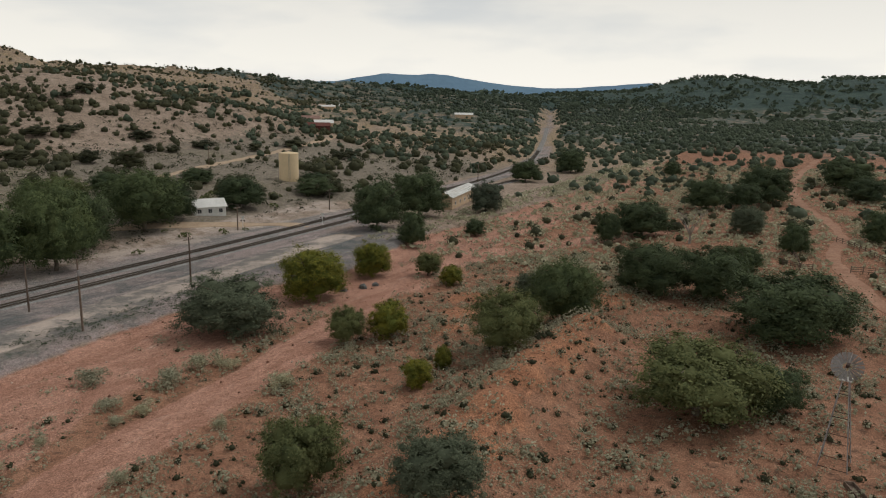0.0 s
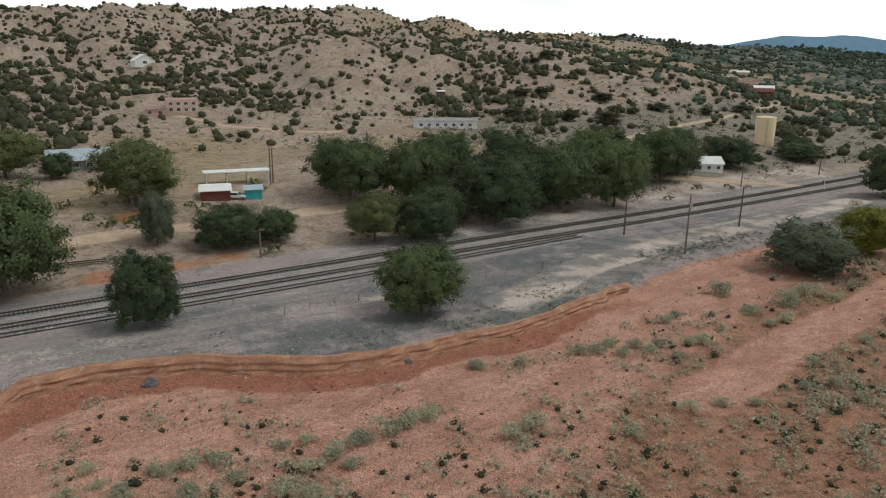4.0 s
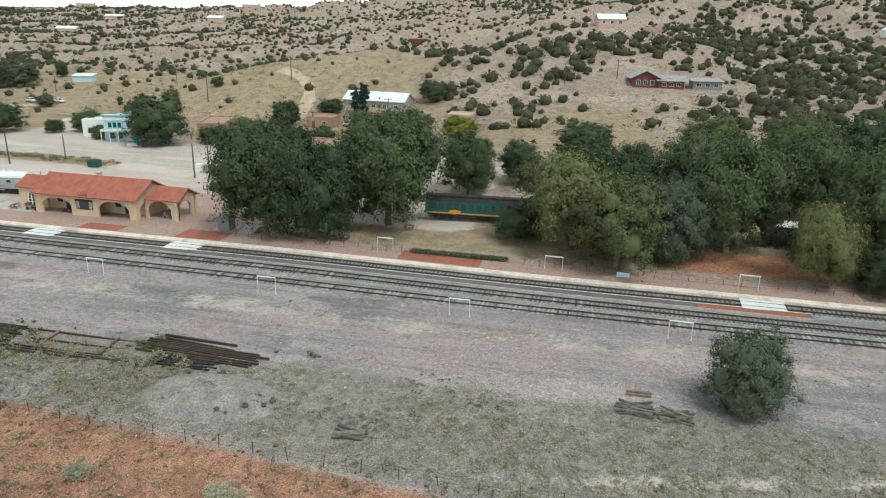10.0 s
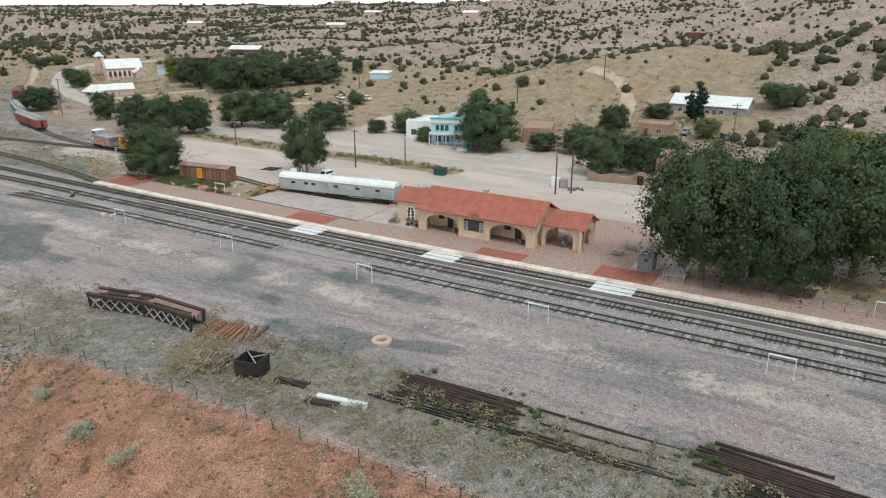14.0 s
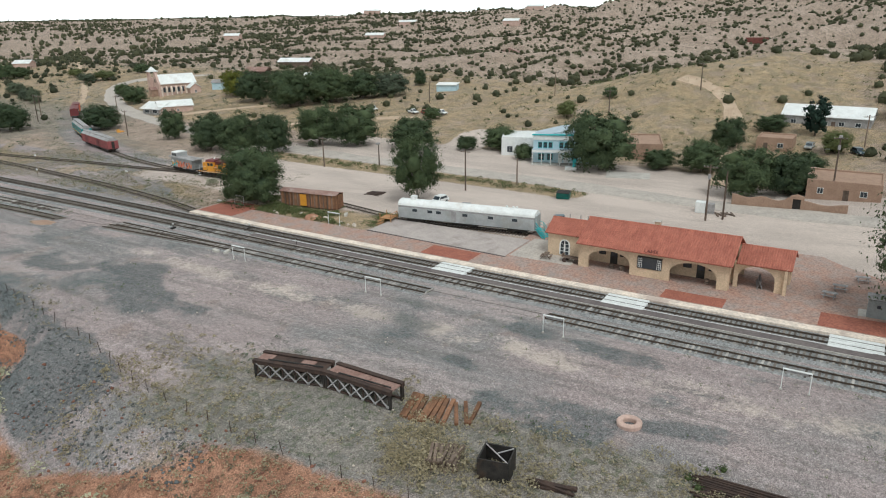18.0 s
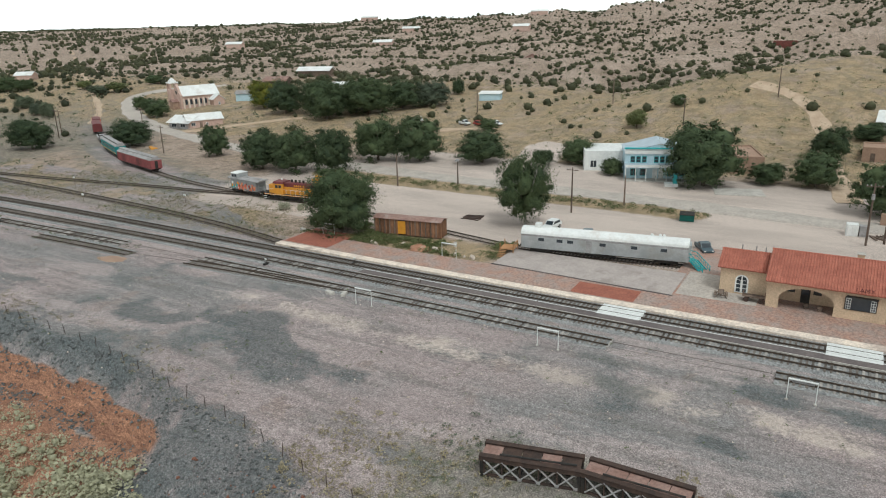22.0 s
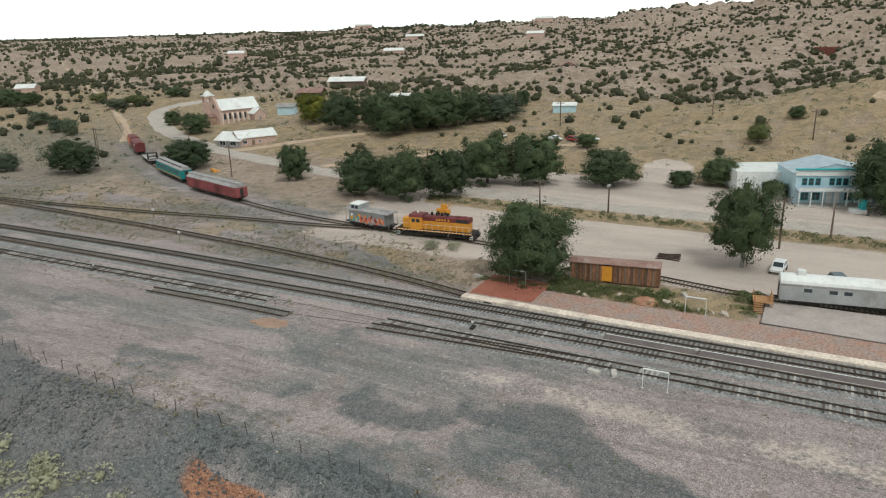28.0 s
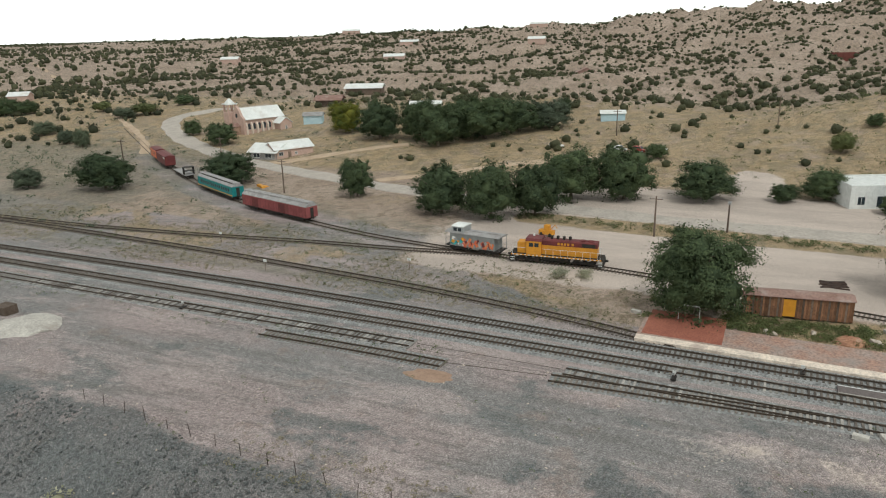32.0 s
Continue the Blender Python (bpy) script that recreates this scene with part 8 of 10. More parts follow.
for x, y, a, w, mat in ((-560, -560, 20, 16, M_ROOF_WHITE), (-640, -470, 10, 14, M_ROOF_WHITE), (-700, -620, 20, 18, M_WHITE), (-520, -690, 25, 14, M_ROOF_WHITE), (-880, -800, 25, 22, M_ROOF_WHITE), (-300, -640, 35, 10, M_ROOF_WHITE), (-285, -660, 35, 9, M_ROOF_RED), (-800, -520, 15, 18, M_ROOF_WHITE), (-1000, -900, 25, 24, M_WHITE)):
    house("far_house", "distant house with pale roof among junipers", on(x, y, a), w, 9, 3.4, M_PINK, mat, "gable", 1.8, group="distant houses on the plain")
for x, y, a, w, mat in ((-470, 757, -60, 24, M_ROOF_WHITE), (-378, 712, -60, 20, M_ROOF_WHITE), (-560, 700, -60, 20, M_ROOF_WHITE), (-288, 352, -50, 14, M_RED_HOUSE), (-300, 372, -50, 12, M_ROOF_WHITE), (-330, 395, -50, 12, M_ROOF_RED), (-590, 760, -55, 16, M_ROOF_WHITE)):
    house("far_house", "distant house in the valley with bright roof", on(x, y, a), w, 9, 3.6, M_STUCCO if mat is not M_RED_HOUSE else M_RED_HOUSE, mat, "gable", 1.8, group="distant houses in the valley")
tank = thing("water_tank", "tall cylindrical tan steel water tank", "tank", on(-183, 206, 0))
part("shell", Geo().tube([(0, 0, -0.5), (0, 0, 9.8)], 3.6, 40), M_TAN_STEEL, tank)
part("lid", Geo().tube([(0, 0, 9.8), (0, 0, 10.05), (0, 0, 10.5)], [3.7, 3.6, 0.3], 40), M_TAN_STEEL, tank, "shallow cone lid")
part("ladder", Geo().tube([(2.4, -2.8, 0), (2.4, -2.8, 10)], 0.04, 5).tube([(2.7, -2.5, 0), (2.7, -2.5, 10)], 0.04, 5), M_GREY_PAINT, tank)
for z in (2.4, 4.9, 7.4):
    part("weld_seam", Geo().tube([(0, 0, z), (0, 0, z + 0.06)], 3.615, 40), M_TAN_STEEL, tank)


# ---- small plants and stones ----
def open_yard(x, y):
    ok = (along(x, y, TRACK_A)[0] > 3.2) & (along(x, y, TRACK_B)[0] > 3.0) & (along(x, y, RED_TRAIL)[0] > 2.6)
    return ok & ~((x > -165) & (x < -134) & (y > -292) & (y < -168))


def sage_density(x, y):
    w, inside = wash(x, y)
    far = smooth(14, 24, inside + 8 * (fbm(x, y, 14, 61, 3) - 0.5))
    clumps = smooth(0.50, 0.62, fbm(x, y, 9, 101, 3))
    far = far * smooth(3, 6, along(x, y, CHANNEL)[0])
    return w * smooth(2.5, 4.5, along(x, y, CHANNEL)[0]) * (far * (0.36 + 0.64 * clumps) + (1 - far) * 0.3 * smooth(0.60, 0.66, fbm(x, y, 8, 103, 2)) * smooth(5, 9, inside)) * smooth(-70, -55, y)


scatter("sagebrush", 21, 19000, (-104, 30, -62, 170), (0.4, 1.3), 28, 0.16, M_SAGE, "pale grey-green sagebrush on red earth", sage_density, 0.8, open_yard, under=0.25, core=0.25)
scatter("sagebrush", 22, 14000, (-110, 60, 150, 420), (0.6, 1.4), 8, 0.45, M_SAGE, "sagebrush carpet on the valley flats", lambda x, y: 0.35 + 0.6 * smooth(0.45, 0.58, fbm(x, y, 16, 104, 3)), 0.7, open_yard)
scatter("sagebrush", 23, 2200, (-92, -52, -340, -120), (0.5, 1.6), 60, 0.13, M_SAGE, "sagebrush below the yard edge", lambda x, y: (0.3 + 0.4 * smooth(-235, -250, y)) * smooth(7, 9, side(x, y, EDGE)) * (0.2 + smooth(0.5, 0.6, fbm(x, y, 10, 105, 3))), 0.8, open_yard)
scatter("sagebrush", 45, 1500, (-90, -58, -335, -252), (0.7, 1.7), 60, 0.14, M_SAGE, "thick pale sagebrush at the foot of the red bank", lambda x, y: smooth(6.5, 9, edge_side(x, y)) * (0.35 + 0.65 * smooth(0.42, 0.52, fbm(x, y, 7, 121, 3))), 0.8, open_yard, under=0.25, core=0.4)
scatter("dry_grass", 46, 2600, (-104, -78, -320, -236), (0.12, 0.4), 14, 0.28, M_STRAW, "straw and weeds along the yard's southern edge", lambda x, y: smooth(-7, -4, edge_side(x, y)) * smooth(1.5, -0.5, edge_side(x, y)) * smooth(0.44, 0.56, fbm(x, y, 9, 122, 3)), 0.8, open_yard)
scatter("dry_grass", 39, 22000, (-100, 30, -62, 190), (0.15, 0.42), 7, 0.34, M_STRAW, "straw and grey tufts between the sagebrush", lambda x, y: wash(x, y)[0] * smooth(5, 12, wash(x, y)[1]) * (0.15 + 0.6 * smooth(0.42, 0.58, fbm(x, y, 7, 119, 3))) * smooth(3, 6, along(x, y, CHANNEL)[0]), 0.8, open_yard)
scatter("desert_scrub", 24, 12000, (-100, 30, -62, 170), (0.25, 0.75), 16, 0.24, M_JUNIPER, "low dark scrub on red earth", lambda x, y: sage_density(x, y) * 0.55, 0.8, open_yard, under=0.25, core=0.6)
scatter("dry_grass", 25, 13000, (-101, -62, -245, -58), (0.12, 0.42), 16, 0.3, M_STRAW, "straw-coloured dry grass along the yard edge", lambda x, y: smooth(-97, -90, x) * smooth(0.40, 0.56, fbm(x, y, 12, 106, 3)), 0.7, open_yard)
scatter("weeds", 26, 9000, (-102, -62, -240, -58), (0.12, 0.38), 16, 0.28, M_LEAF_GREY, "green weeds among scrap and gravel", lambda x, y: smooth(-100, -93, x) * 0.8 * smooth(0.50, 0.60, fbm(x, y, 11, 107, 3)), 0.7, open_yard)
scatter("dry_grass", 27, 17000, (-172, -136, -440, -292), (0.12, 0.34), 12, 0.28, M_STRAW, "dry grass between the sidings", lambda x, y: smooth(0.46, 0.58, fbm(x, y, 13, 108, 3)) * smooth(3, 8, along(x, y, WYE)[0]), 0.7, open_yard)
scatter("weeds", 28, 6000, (-172, -115, -420, -292), (0.14, 0.38), 14, 0.26, M_WEED, "green weeds between the sidings", lambda x, y: smooth(0.46, 0.58, fbm(x, y, 10, 109, 3)) * smooth(-128, -136, x) + 0.6 * smooth(2.2, 1.2, np.abs(along(x, y, TRACK_D_SOUTH)[0] - 3)), 0.7, open_yard)
scatter("weeds", 29, 900, (-192, -178, -326, -226), (0.35, 0.8), 44, 0.18, M_LEAF_OLIVE, "low green shrubs on the road's island", lambda x, y: smooth(3.2, 1.5, along(x, y, [(-187, -322), (-186, -290), (-185, -258), (-184, -230)])[0]), 0.8, open_yard)
scatter("garden_shrubs", 30, 4200, (-152, -140, -292, -253), (0.25, 0.7), 40, 0.19, M_LEAF_OLIVE, "scrubby weeds round the old boxcar shed", lambda x, y: 0.6 * smooth(0.40, 0.54, fbm(x, y, 5, 110, 3)), 0.8, lambda x, y: (x < -142) & (np.hypot(x + 149.9, (y + 273) * 0.25) > 2.4))
scatter("dry_grass", 31, 9000, (-330, -205, -440, -140), (0.16, 0.5), 10, 0.3, M_STRAW, "dry grass on the slope behind the village", lambda x, y: 0.75 * smooth(0.40, 0.56, fbm(x, y, 15, 111, 3)) * smooth(-208, -222, x))
scatter("rabbitbrush", 32, 15000, (-430, -205, -440, 160), (0.35, 1.0), 16, 0.25, M_LEAF_OLIVE, "low grey-green brush on the slope", lambda x, y: (0.12 + 0.5 * smooth(0.44, 0.60, fbm(x, y, 24, 112, 3))) * smooth(-208, -222, x))
scatter("rabbitbrush", 40, 5200, (-330, -150, 95, 420), (0.4, 1.5), 16, 0.25, M_JUNIPER, "dark brush on the flats below the hills", lambda x, y: 0.2 + 0.7 * smooth(0.44, 0.58, fbm(x, y, 22, 120, 3)), 0.8, lambda x, y: (along(x, y, TRACK_A)[0] > 11) & (np.hypot(x + 183, y - 206) > 6) & (along(x, y, [(-215, 165), (-236, 216), (-255, 290), (-290, 398)])[0] > 4) & (np.hypot(x + 162, y - 144) > 12))
scatter("rabbitbrush", 36, 9000, (-360, -140, -800, -400), (0.35, 1.1), 16, 0.25, M_LEAF_GREY, "grey-green brush on the plain south of the village", lambda x, y: (0.15 + 0.5 * smooth(0.44, 0.58, fbm(x, y, 22, 116, 3))), 0.8, lambda x, y: (along(x, y, WYE)[0] > 4) & (along(x, y, ROAD)[0] > 5) & (along(x, y, TRACK_A)[0] > 14) & (np.hypot(x + 262, y + 450) > 16) & (np.hypot(x + 232, y + 420) > 13))
scatter("understorey_shrubs", 33, 700, (-200, -139, -150, 190), (0.8, 2.0), 40, 0.28, M_LEAF_OLIVE, "tangled shrubs under the grove", lambda x, y: 0.55 * smooth(0.48, 0.6, fbm(x, y, 18, 113, 3)), 0.8, lambda x, y: (along(x, y, [(-151, -30), (-158, -142)])[0] > 5) & (along(x, y, TRACK_A)[0] > 7) & (along(x, y, [(-160, -45), (-163, -28), (-162.5, -10), (-164, 20), (-168, 60), (-168, 110)])[0] > 4) & ~((y > -160) & (y < -122) & (x > -152)))
scatter("yard_weeds", 34, 3200, (-124, -84, -330, 60), (0.12, 0.32), 10, 0.28, M_WEED, "small weeds in the cinders", lambda x, y: 0.3 + 0.5 * smooth(0.5, 0.6, fbm(x, y, 20, 114, 3)), 0.7, open_yard)
scatter("bank_weeds", 35, 5000, (-116, -84, -25, 110), (0.2, 0.5), 16, 0.25, M_LEAF_GREY, "grey-green weeds along the lip of the wash", lambda x, y: smooth(7, 1, np.abs(side(x, y, LIP) + 3.5)) * smooth(0.42, 0.56, fbm(x, y, 9, 115, 3)), 0.7, open_yard)


BAR_SAGE = [(-79, 18.2, 1.4), (-78.4, 21.5, 1.4), (-78.9, 24, 1.2), (-76, 23.6, 1.1), (-77, 26.9, 1.2), (-75.1, 27.6, 1.2), (-75.2, 30.3, 1.3), (-71.9, 29.4, 1.0), (-74.2, 34.1, 1.2), (-73.3, 36.3, 1.4), (-81.2, 37.7, 1.2), (-81.8, 40.7, 1.1), (-74.8, 42.3, 1.0), (-85.6, 56.1, 2.2), (-77.1, 52.1, 1.4), (-72.1, 49.6, 1.1), (-72.2, 53.3, 1.4), (-76.7, 61.7, 2.4), (-78.4, 68.4, 2.1), (-74.7, 70.2, 1.6), (-80.2, 9.5, 1.2), (-82.2, 3.9, 1.1), (-61.4, 55.5, 1.2), (-63, 68.3, 2.0), (-60.3, 41.4, 1.3), (-55.3, 38.1, 1.2), (-57.2, 34.5, 1.0), (-60.7, 18.6, 1.2), (-59.4, 22.6, 1.0), (-57.9, 25.8, 1.0), (-60.3, 8.9, 1.2), (-66.8, 0.7, 1.8), (-66.2, -2.3, 1.4)]
MORE_SAGE = [(-77.6, -178.3, 1.5), (-77.7, -169.7, 1.5), (-72.5, -198.9, 1.1), (-72.7, -205.1, 1.4), (-71.3, -181.8, 1.4), (-78.4, -166.6, 1.1), (-79, -108, 1.2), (-80.2, -106.4, 0.9), (-73.5, -135.3, 1.5), (-80.9, -90.2, 0.8), (-77.5, -260.7, 1.4), (-73.8, -256.4, 1.3), (-76, -259, 1.1), (-75, -214, 1.0), (-74, -148, 1.1)]
SAGE = [(-67.6, -32.3, 1.2), (-67.9, -29.3, 1.2), (-69.2, -26.1, 1.5), (-71.3, -22.4, 1.3), (-72.1, -19.5, 1.6), (-73.2, -16.3, 1.6), (-73.3, -13.5, 1.7), (-73.9, -10.5, 1.6), (-74, -7.9, 1.4), (-78.4, -43.1, 0.9), (-81.8, -41, 1.0), (-76.1, -44.2, 0.8), (-74.2, -44.7, 1.4), (-71.2, -46.8, 1.6), (-78.5, -40.6, 0.8), (-76.5, -38.6, 1.0), (-75, -39, 1.1), (-78, -36.1, 1.1), (-77.6, -34.2, 1.0), (-77.1, -32.3, 1.4), (-76.9, -30.1, 1.2), (-71.3, -39.5, 1.9), (-72.5, -33.5, 1.5), (-73.3, -29.1, 1.0), (-76.6, -23.5, 0.8), (-76.1, -21.2, 0.9), (-82.6, 3.9, 1.2), (-69.6, -19, 1.0), (-67.3, -23.9, 1.3)] + MORE_SAGE + BAR_SAGE + [(-154, -306, 1.5), (-154.6, -302.6, 1.4)]
for x, y, r in SAGE:
    rg = np.random.default_rng(int(-x * 10 - y))
    cl = np.array([(rg.normal() * r * 0.42, rg.normal() * r * 0.42, rg.uniform(0.25, 0.62) * r) for _ in range(9)])
    v, f = tufts(cl, np.full(9, r * 0.48), np.full(9, r * 0.55), 150, r * 0.062, rg, 0.35, 0.3)
    bush = thing("sagebrush_plant", "big pale grey-green sagebrush on red earth", "shrub", on(x, y), "sagebrush in the wash")
    part("stem", Geo().tube([(0, 0, -0.1), (0.05, 0, r * 0.4)], [0.06, 0.03], 5), M_BARK, bush)
    part("crown", array_mesh("crown", v, f, M_SAGE), None, bush)


scatter("dry_brush", 37, 500, (-97, -84, -214, -184), (0.3, 0.9), 40, 0.16, M_STRAW, "pale dead brush among the scrap", lambda x, y: 0.5 * smooth(0.44, 0.6, fbm(x, y, 6, 117, 2)), 0.8, open_yard)


scatter("sagebrush", 38, 6000, (-58, 90, -430, -66), (0.5, 1.5), 12, 0.34, M_SAGE, "sagebrush on the red flats to the east", lambda x, y: 0.15 + 0.6 * smooth(0.46, 0.6, fbm(x, y, 18, 118, 3)), 0.75, open_yard)


def stones(name, seed, count, box, size, material, label, density):
    """Many small angular stones as one mesh."""
    rng = np.random.default_rng(seed)
    x, y = rng.uniform(box[0], box[1], count), rng.uniform(box[2], box[3], count)
    ok = rng.random(count) < density(x, y)
    x, y = x[ok], y[ok]
    n = len(x)
    r = size[0] + (size[1] - size[0]) * rng.random(n) ** 3
    c = np.stack([x, y, height(x, y) + r * 0.2], -1)
    base = np.array([(1, 0, 0), (0, 1, 0), (-1, 0, 0), (0, -1, 0), (0, 0, 0.8), (0, 0, -0.6)], float)
    v = c[:, None, :] + base[None] * r[:, None, None] * (0.6 + 0.8 * rng.random((n, 6, 1)))
    tri = np.array([(0, 1, 4), (1, 2, 4), (2, 3, 4), (3, 0, 4), (1, 0, 5), (2, 1, 5), (3, 2, 5), (0, 3, 5)])
    f = (tri[None] + 6 * np.arange(n)[:, None, None]).reshape(-1, 3)
    return tagged(new(name, array_mesh(name, v.reshape(-1, 3), f, material)), label, "stones", kind="stuff")


M_RUBBLE = surf("dark_rubble", (0.17, 0.175, 0.175), (0.10, 0.108, 0.11), 0.8, 0.95, grain=0.5, bump=0.1, island=0.5)
M_PALE_STONE = surf("pale_stone", (0.55, 0.48, 0.42), (0.40, 0.33, 0.28), 0.8, 0.95, island=0.4)
M_RED_STONE = surf("red_stone", (0.26, 0.12, 0.085), (0.17, 0.085, 0.06), 0.8, 0.95, island=0.4)
stones("wash_stones", 41, 5000, (-104, 0, -62, 150), (0.05, 0.28), M_RED_STONE, "scattered red-brown stones and clods in the wash", lambda x, y: wash(x, y)[0] * (0.2 + 0.8 * smooth(0.45, 0.6, fbm(x, y, 12, 121, 3))))
stones("wash_stones", 42, 900, (-104, -20, -62, 150), (0.05, 0.22), M_PALE_STONE, "scattered pale stones in the wash", lambda x, y: wash(x, y)[0] * 0.7)
stones("yard_stones", 43, 7000, (-123, -80, -380, 40), (0.04, 0.17), M_PALE_STONE, "pale stones scattered over the cinders", lambda x, y: 0.4 + 0 * x)
stones("edge_rubble", 44, 34000, (-100, -74, -360, -222), (0.06, 0.24), M_RUBBLE, "grey rubble on the slope below the yard", lambda x, y: smooth(-1, 0.5, side(x, y, EDGE)) * smooth(11, 6, side(x, y, EDGE)) * (0.25 + 0.75 * smooth(0.42, 0.55, fbm(x, y, 7, 122, 3))))
stones("red_rubble", 45, 2500, (-82, -60, -260, -110), (0.06, 0.25), M_RED_STONE, "red-brown clods on the bare slope", lambda x, y: 0.8 + 0 * x)
for x, y, s, a in ((-96.4, -49.2, 1.3, 10), (-94.4, -51.2, 0.6, 40), (-97.9, -32.3, 0.9, 70), (-87.4, -3, 0.5, 20), (-84, 116, 0.9, 0), (-83, 119, 0.7, 30), (-86, 112, 0.8, 60)):
    g = Geo()
    rr = random.Random(int(x * 10))
    rings = []
    for z, k in ((-0.4, 0.9), (0.2, 1.05), (0.7, 0.85), (1.0, 0.45)):
        rings.append([(math.cos(q * 0.785) * k * rr.uniform(0.65, 1.3), math.sin(q * 0.785) * k * rr.uniform(0.5, 1.0), z * rr.uniform(0.7, 1.2)) for q in range(8)])
    g.loft(rings)
    solid("boulder", g, M_RUBBLE, "grey angular boulder fallen below the bank", "boulder", on(x, y, a, 0, (s, s, s)), "boulders at the bank")
# the weedy plot by the old shed: kerb rocks and a heap of orange earth
for x, y, s, a in ((-142.6, -276.4, 0.45, 20), (-142.2, -275.4, 0.4, 60), (-142.9, -260.0, 0.4, 0), (-142.8, -256.8, 0.55, 35), (-143.0, -262.6, 0.42, 75), (-144.3, -271, 0.4, 10), (-143.6, -264.2, 0.62, 50), (-142.7, -258.2, 0.3, 15)):
    g = Geo()
    rr = random.Random(int(y * 10))
    g.loft([[(math.cos(q * 0.785) * k * rr.uniform(0.7, 1.3), math.sin(q * 0.785) * k * rr.uniform(0.5, 1.0), z * rr.uniform(0.8, 1.2)) for q in range(8)] for z, k in ((-0.4, 0.9), (0.2, 1.05), (0.7, 0.85), (1.0, 0.45))])
    solid("rock", g, M_PALE_STONE, "pale rock at the edge of the weedy plot", "rock", on(x, y, a, 0, (s * 1.4, s, s)), "rocks round the weedy plot")
heap = Geo()
rr = random.Random(77)
heap.loft([[(math.cos(q * 0.393) * k * rr.uniform(0.9, 1.15), math.sin(q * 0.393) * k * 1.5 * rr.uniform(0.9, 1.15), z * rr.uniform(0.85, 1.15)) for q in range(16)] for z, k in ((-0.3, 1.6), (0.12, 1.35), (0.45, 0.9), (0.68, 0.5), (0.78, 0.15))])
solid("earth_heap", heap, M_BANK, "small heap of orange earth in the weeds", "earth heap", on(-143.2, -267.0, 10))


# ---- poles, fences and signals ----
def utility_pole(x, y, h, arms=1, lamp=False, turn=0, label="tall dark wooden utility pole"):
    ob = thing("utility_pole", label, "utility pole", on(x, y, turn), "utility poles")
    part("pole", Geo().tube([(0, 0, -0.5), (0.03, 0, h * 0.5), (0.05, 0.02, h)], [0.19, 0.16, 0.12], 8), M_WOOD, ob)
    for k in range(arms):
        arm = part("crossarm", Geo().box(-0.06, 0.06, -1.2, 1.2, h - 0.6 - 0.9 * k, h - 0.46 - 0.9 * k), M_WOOD, ob)
        for q in (-1.05, -0.5, 0.5, 1.05):
            part("insulator", Geo().tube([(0, q, h - 0.46 - 0.9 * k), (0, q, h - 0.24 - 0.9 * k)], [0.07, 0.05], 6), M_GREY_ROOF, arm)
    if lamp:
        part("lamp_head", Geo().bevelled(-0.3, 0.9, -0.3, 0.3, h - 0.3, h + 0.1, 0.05), M_GREY_ROOF, ob, "grey street lamp head")
    if h > 10.2:
        part("transformer", Geo().tube([(0.35, 0, h - 2.6), (0.35, 0, h - 1.7)], 0.26, 10), M_GREY_ROOF, ob)
    return ob


for x, y, h, arms, lamp in ((-101.6, 65.8, 11.6, 0, False), (-119.9, 68.2, 9.0, 0, False), (-112.2, 96.5, 9.2, 1, False), (-145.1, 141.9, 6.8, 1, False), (-146.7, 184.2, 6.9, 1, False), (-176.2, -202.0, 10.4, 1, False), (-178.2, -199.4, 9.0, 0, False), (-200.6, -183.4, 12.5, 1, True), (-181.5, -296.6, 7.6, 1, False), (-176.1, -252.3, 9.0, 1, False), (-185.9, -244.7, 6.1, 0, False), (-189.7, -386.3, 8.3, 1, False), (-195.2, -446.4, 10.0, 1, False), (-188.7, -284.6, 5.8, 0, True), (-173.1, -137.0, 7.8, 1, False), (-185, 12.5, 10.2, 0, False)):
    utility_pole(x, y, h, arms, lamp)
for x, y, h in ((-186.5, 13.6, 9.0), (-141.1, -4.7, 5.7), (-218, -431, 8), (-275, -324, 8), (-282, -227.5, 8.5), (-288, -279, 8.5), (-250, -180, 8), (-262, -250, 8), (-236, 216, 8), (-300, -130, 7.5), (-205, -335, 8), (-200, -452, 9), (-312, -112, 7), (-139, 236, 8), (-142, 282, 8)):
    utility_pole(x, y, h, 1, False, 20, "wooden utility pole with a crossarm")
post_geo = Geo().tube([(0, 0, -0.3), (0, 0, 1.3)], 0.034, 5).mesh("post")
post_geo.materials.append(M_RUST)


def wire_fence(line, gap, label, height_m=1.3):
    fn = thing("wire_fence", label, "fence", Matrix())
    rng2 = random.Random(len(line) * 7)
    pts = resample(line, gap)
    z = levels(pts)
    for p, q in zip(pts, z):
        part("post", post_geo, None, fn, at=pose(p.x, p.y, q, rng2.uniform(-7, 7), rng2.uniform(-7, 7), 0) @ Matrix.Diagonal((1, 1, rng2.uniform(0.8, 1.15), 1)))
    for k in (0.45, 0.8, 1.15):
        part("wire", Geo().tube([(p.x, p.y, q + k) for p, q in zip(pts, z)], 0.009, 3), M_RUST, fn)
    return fn


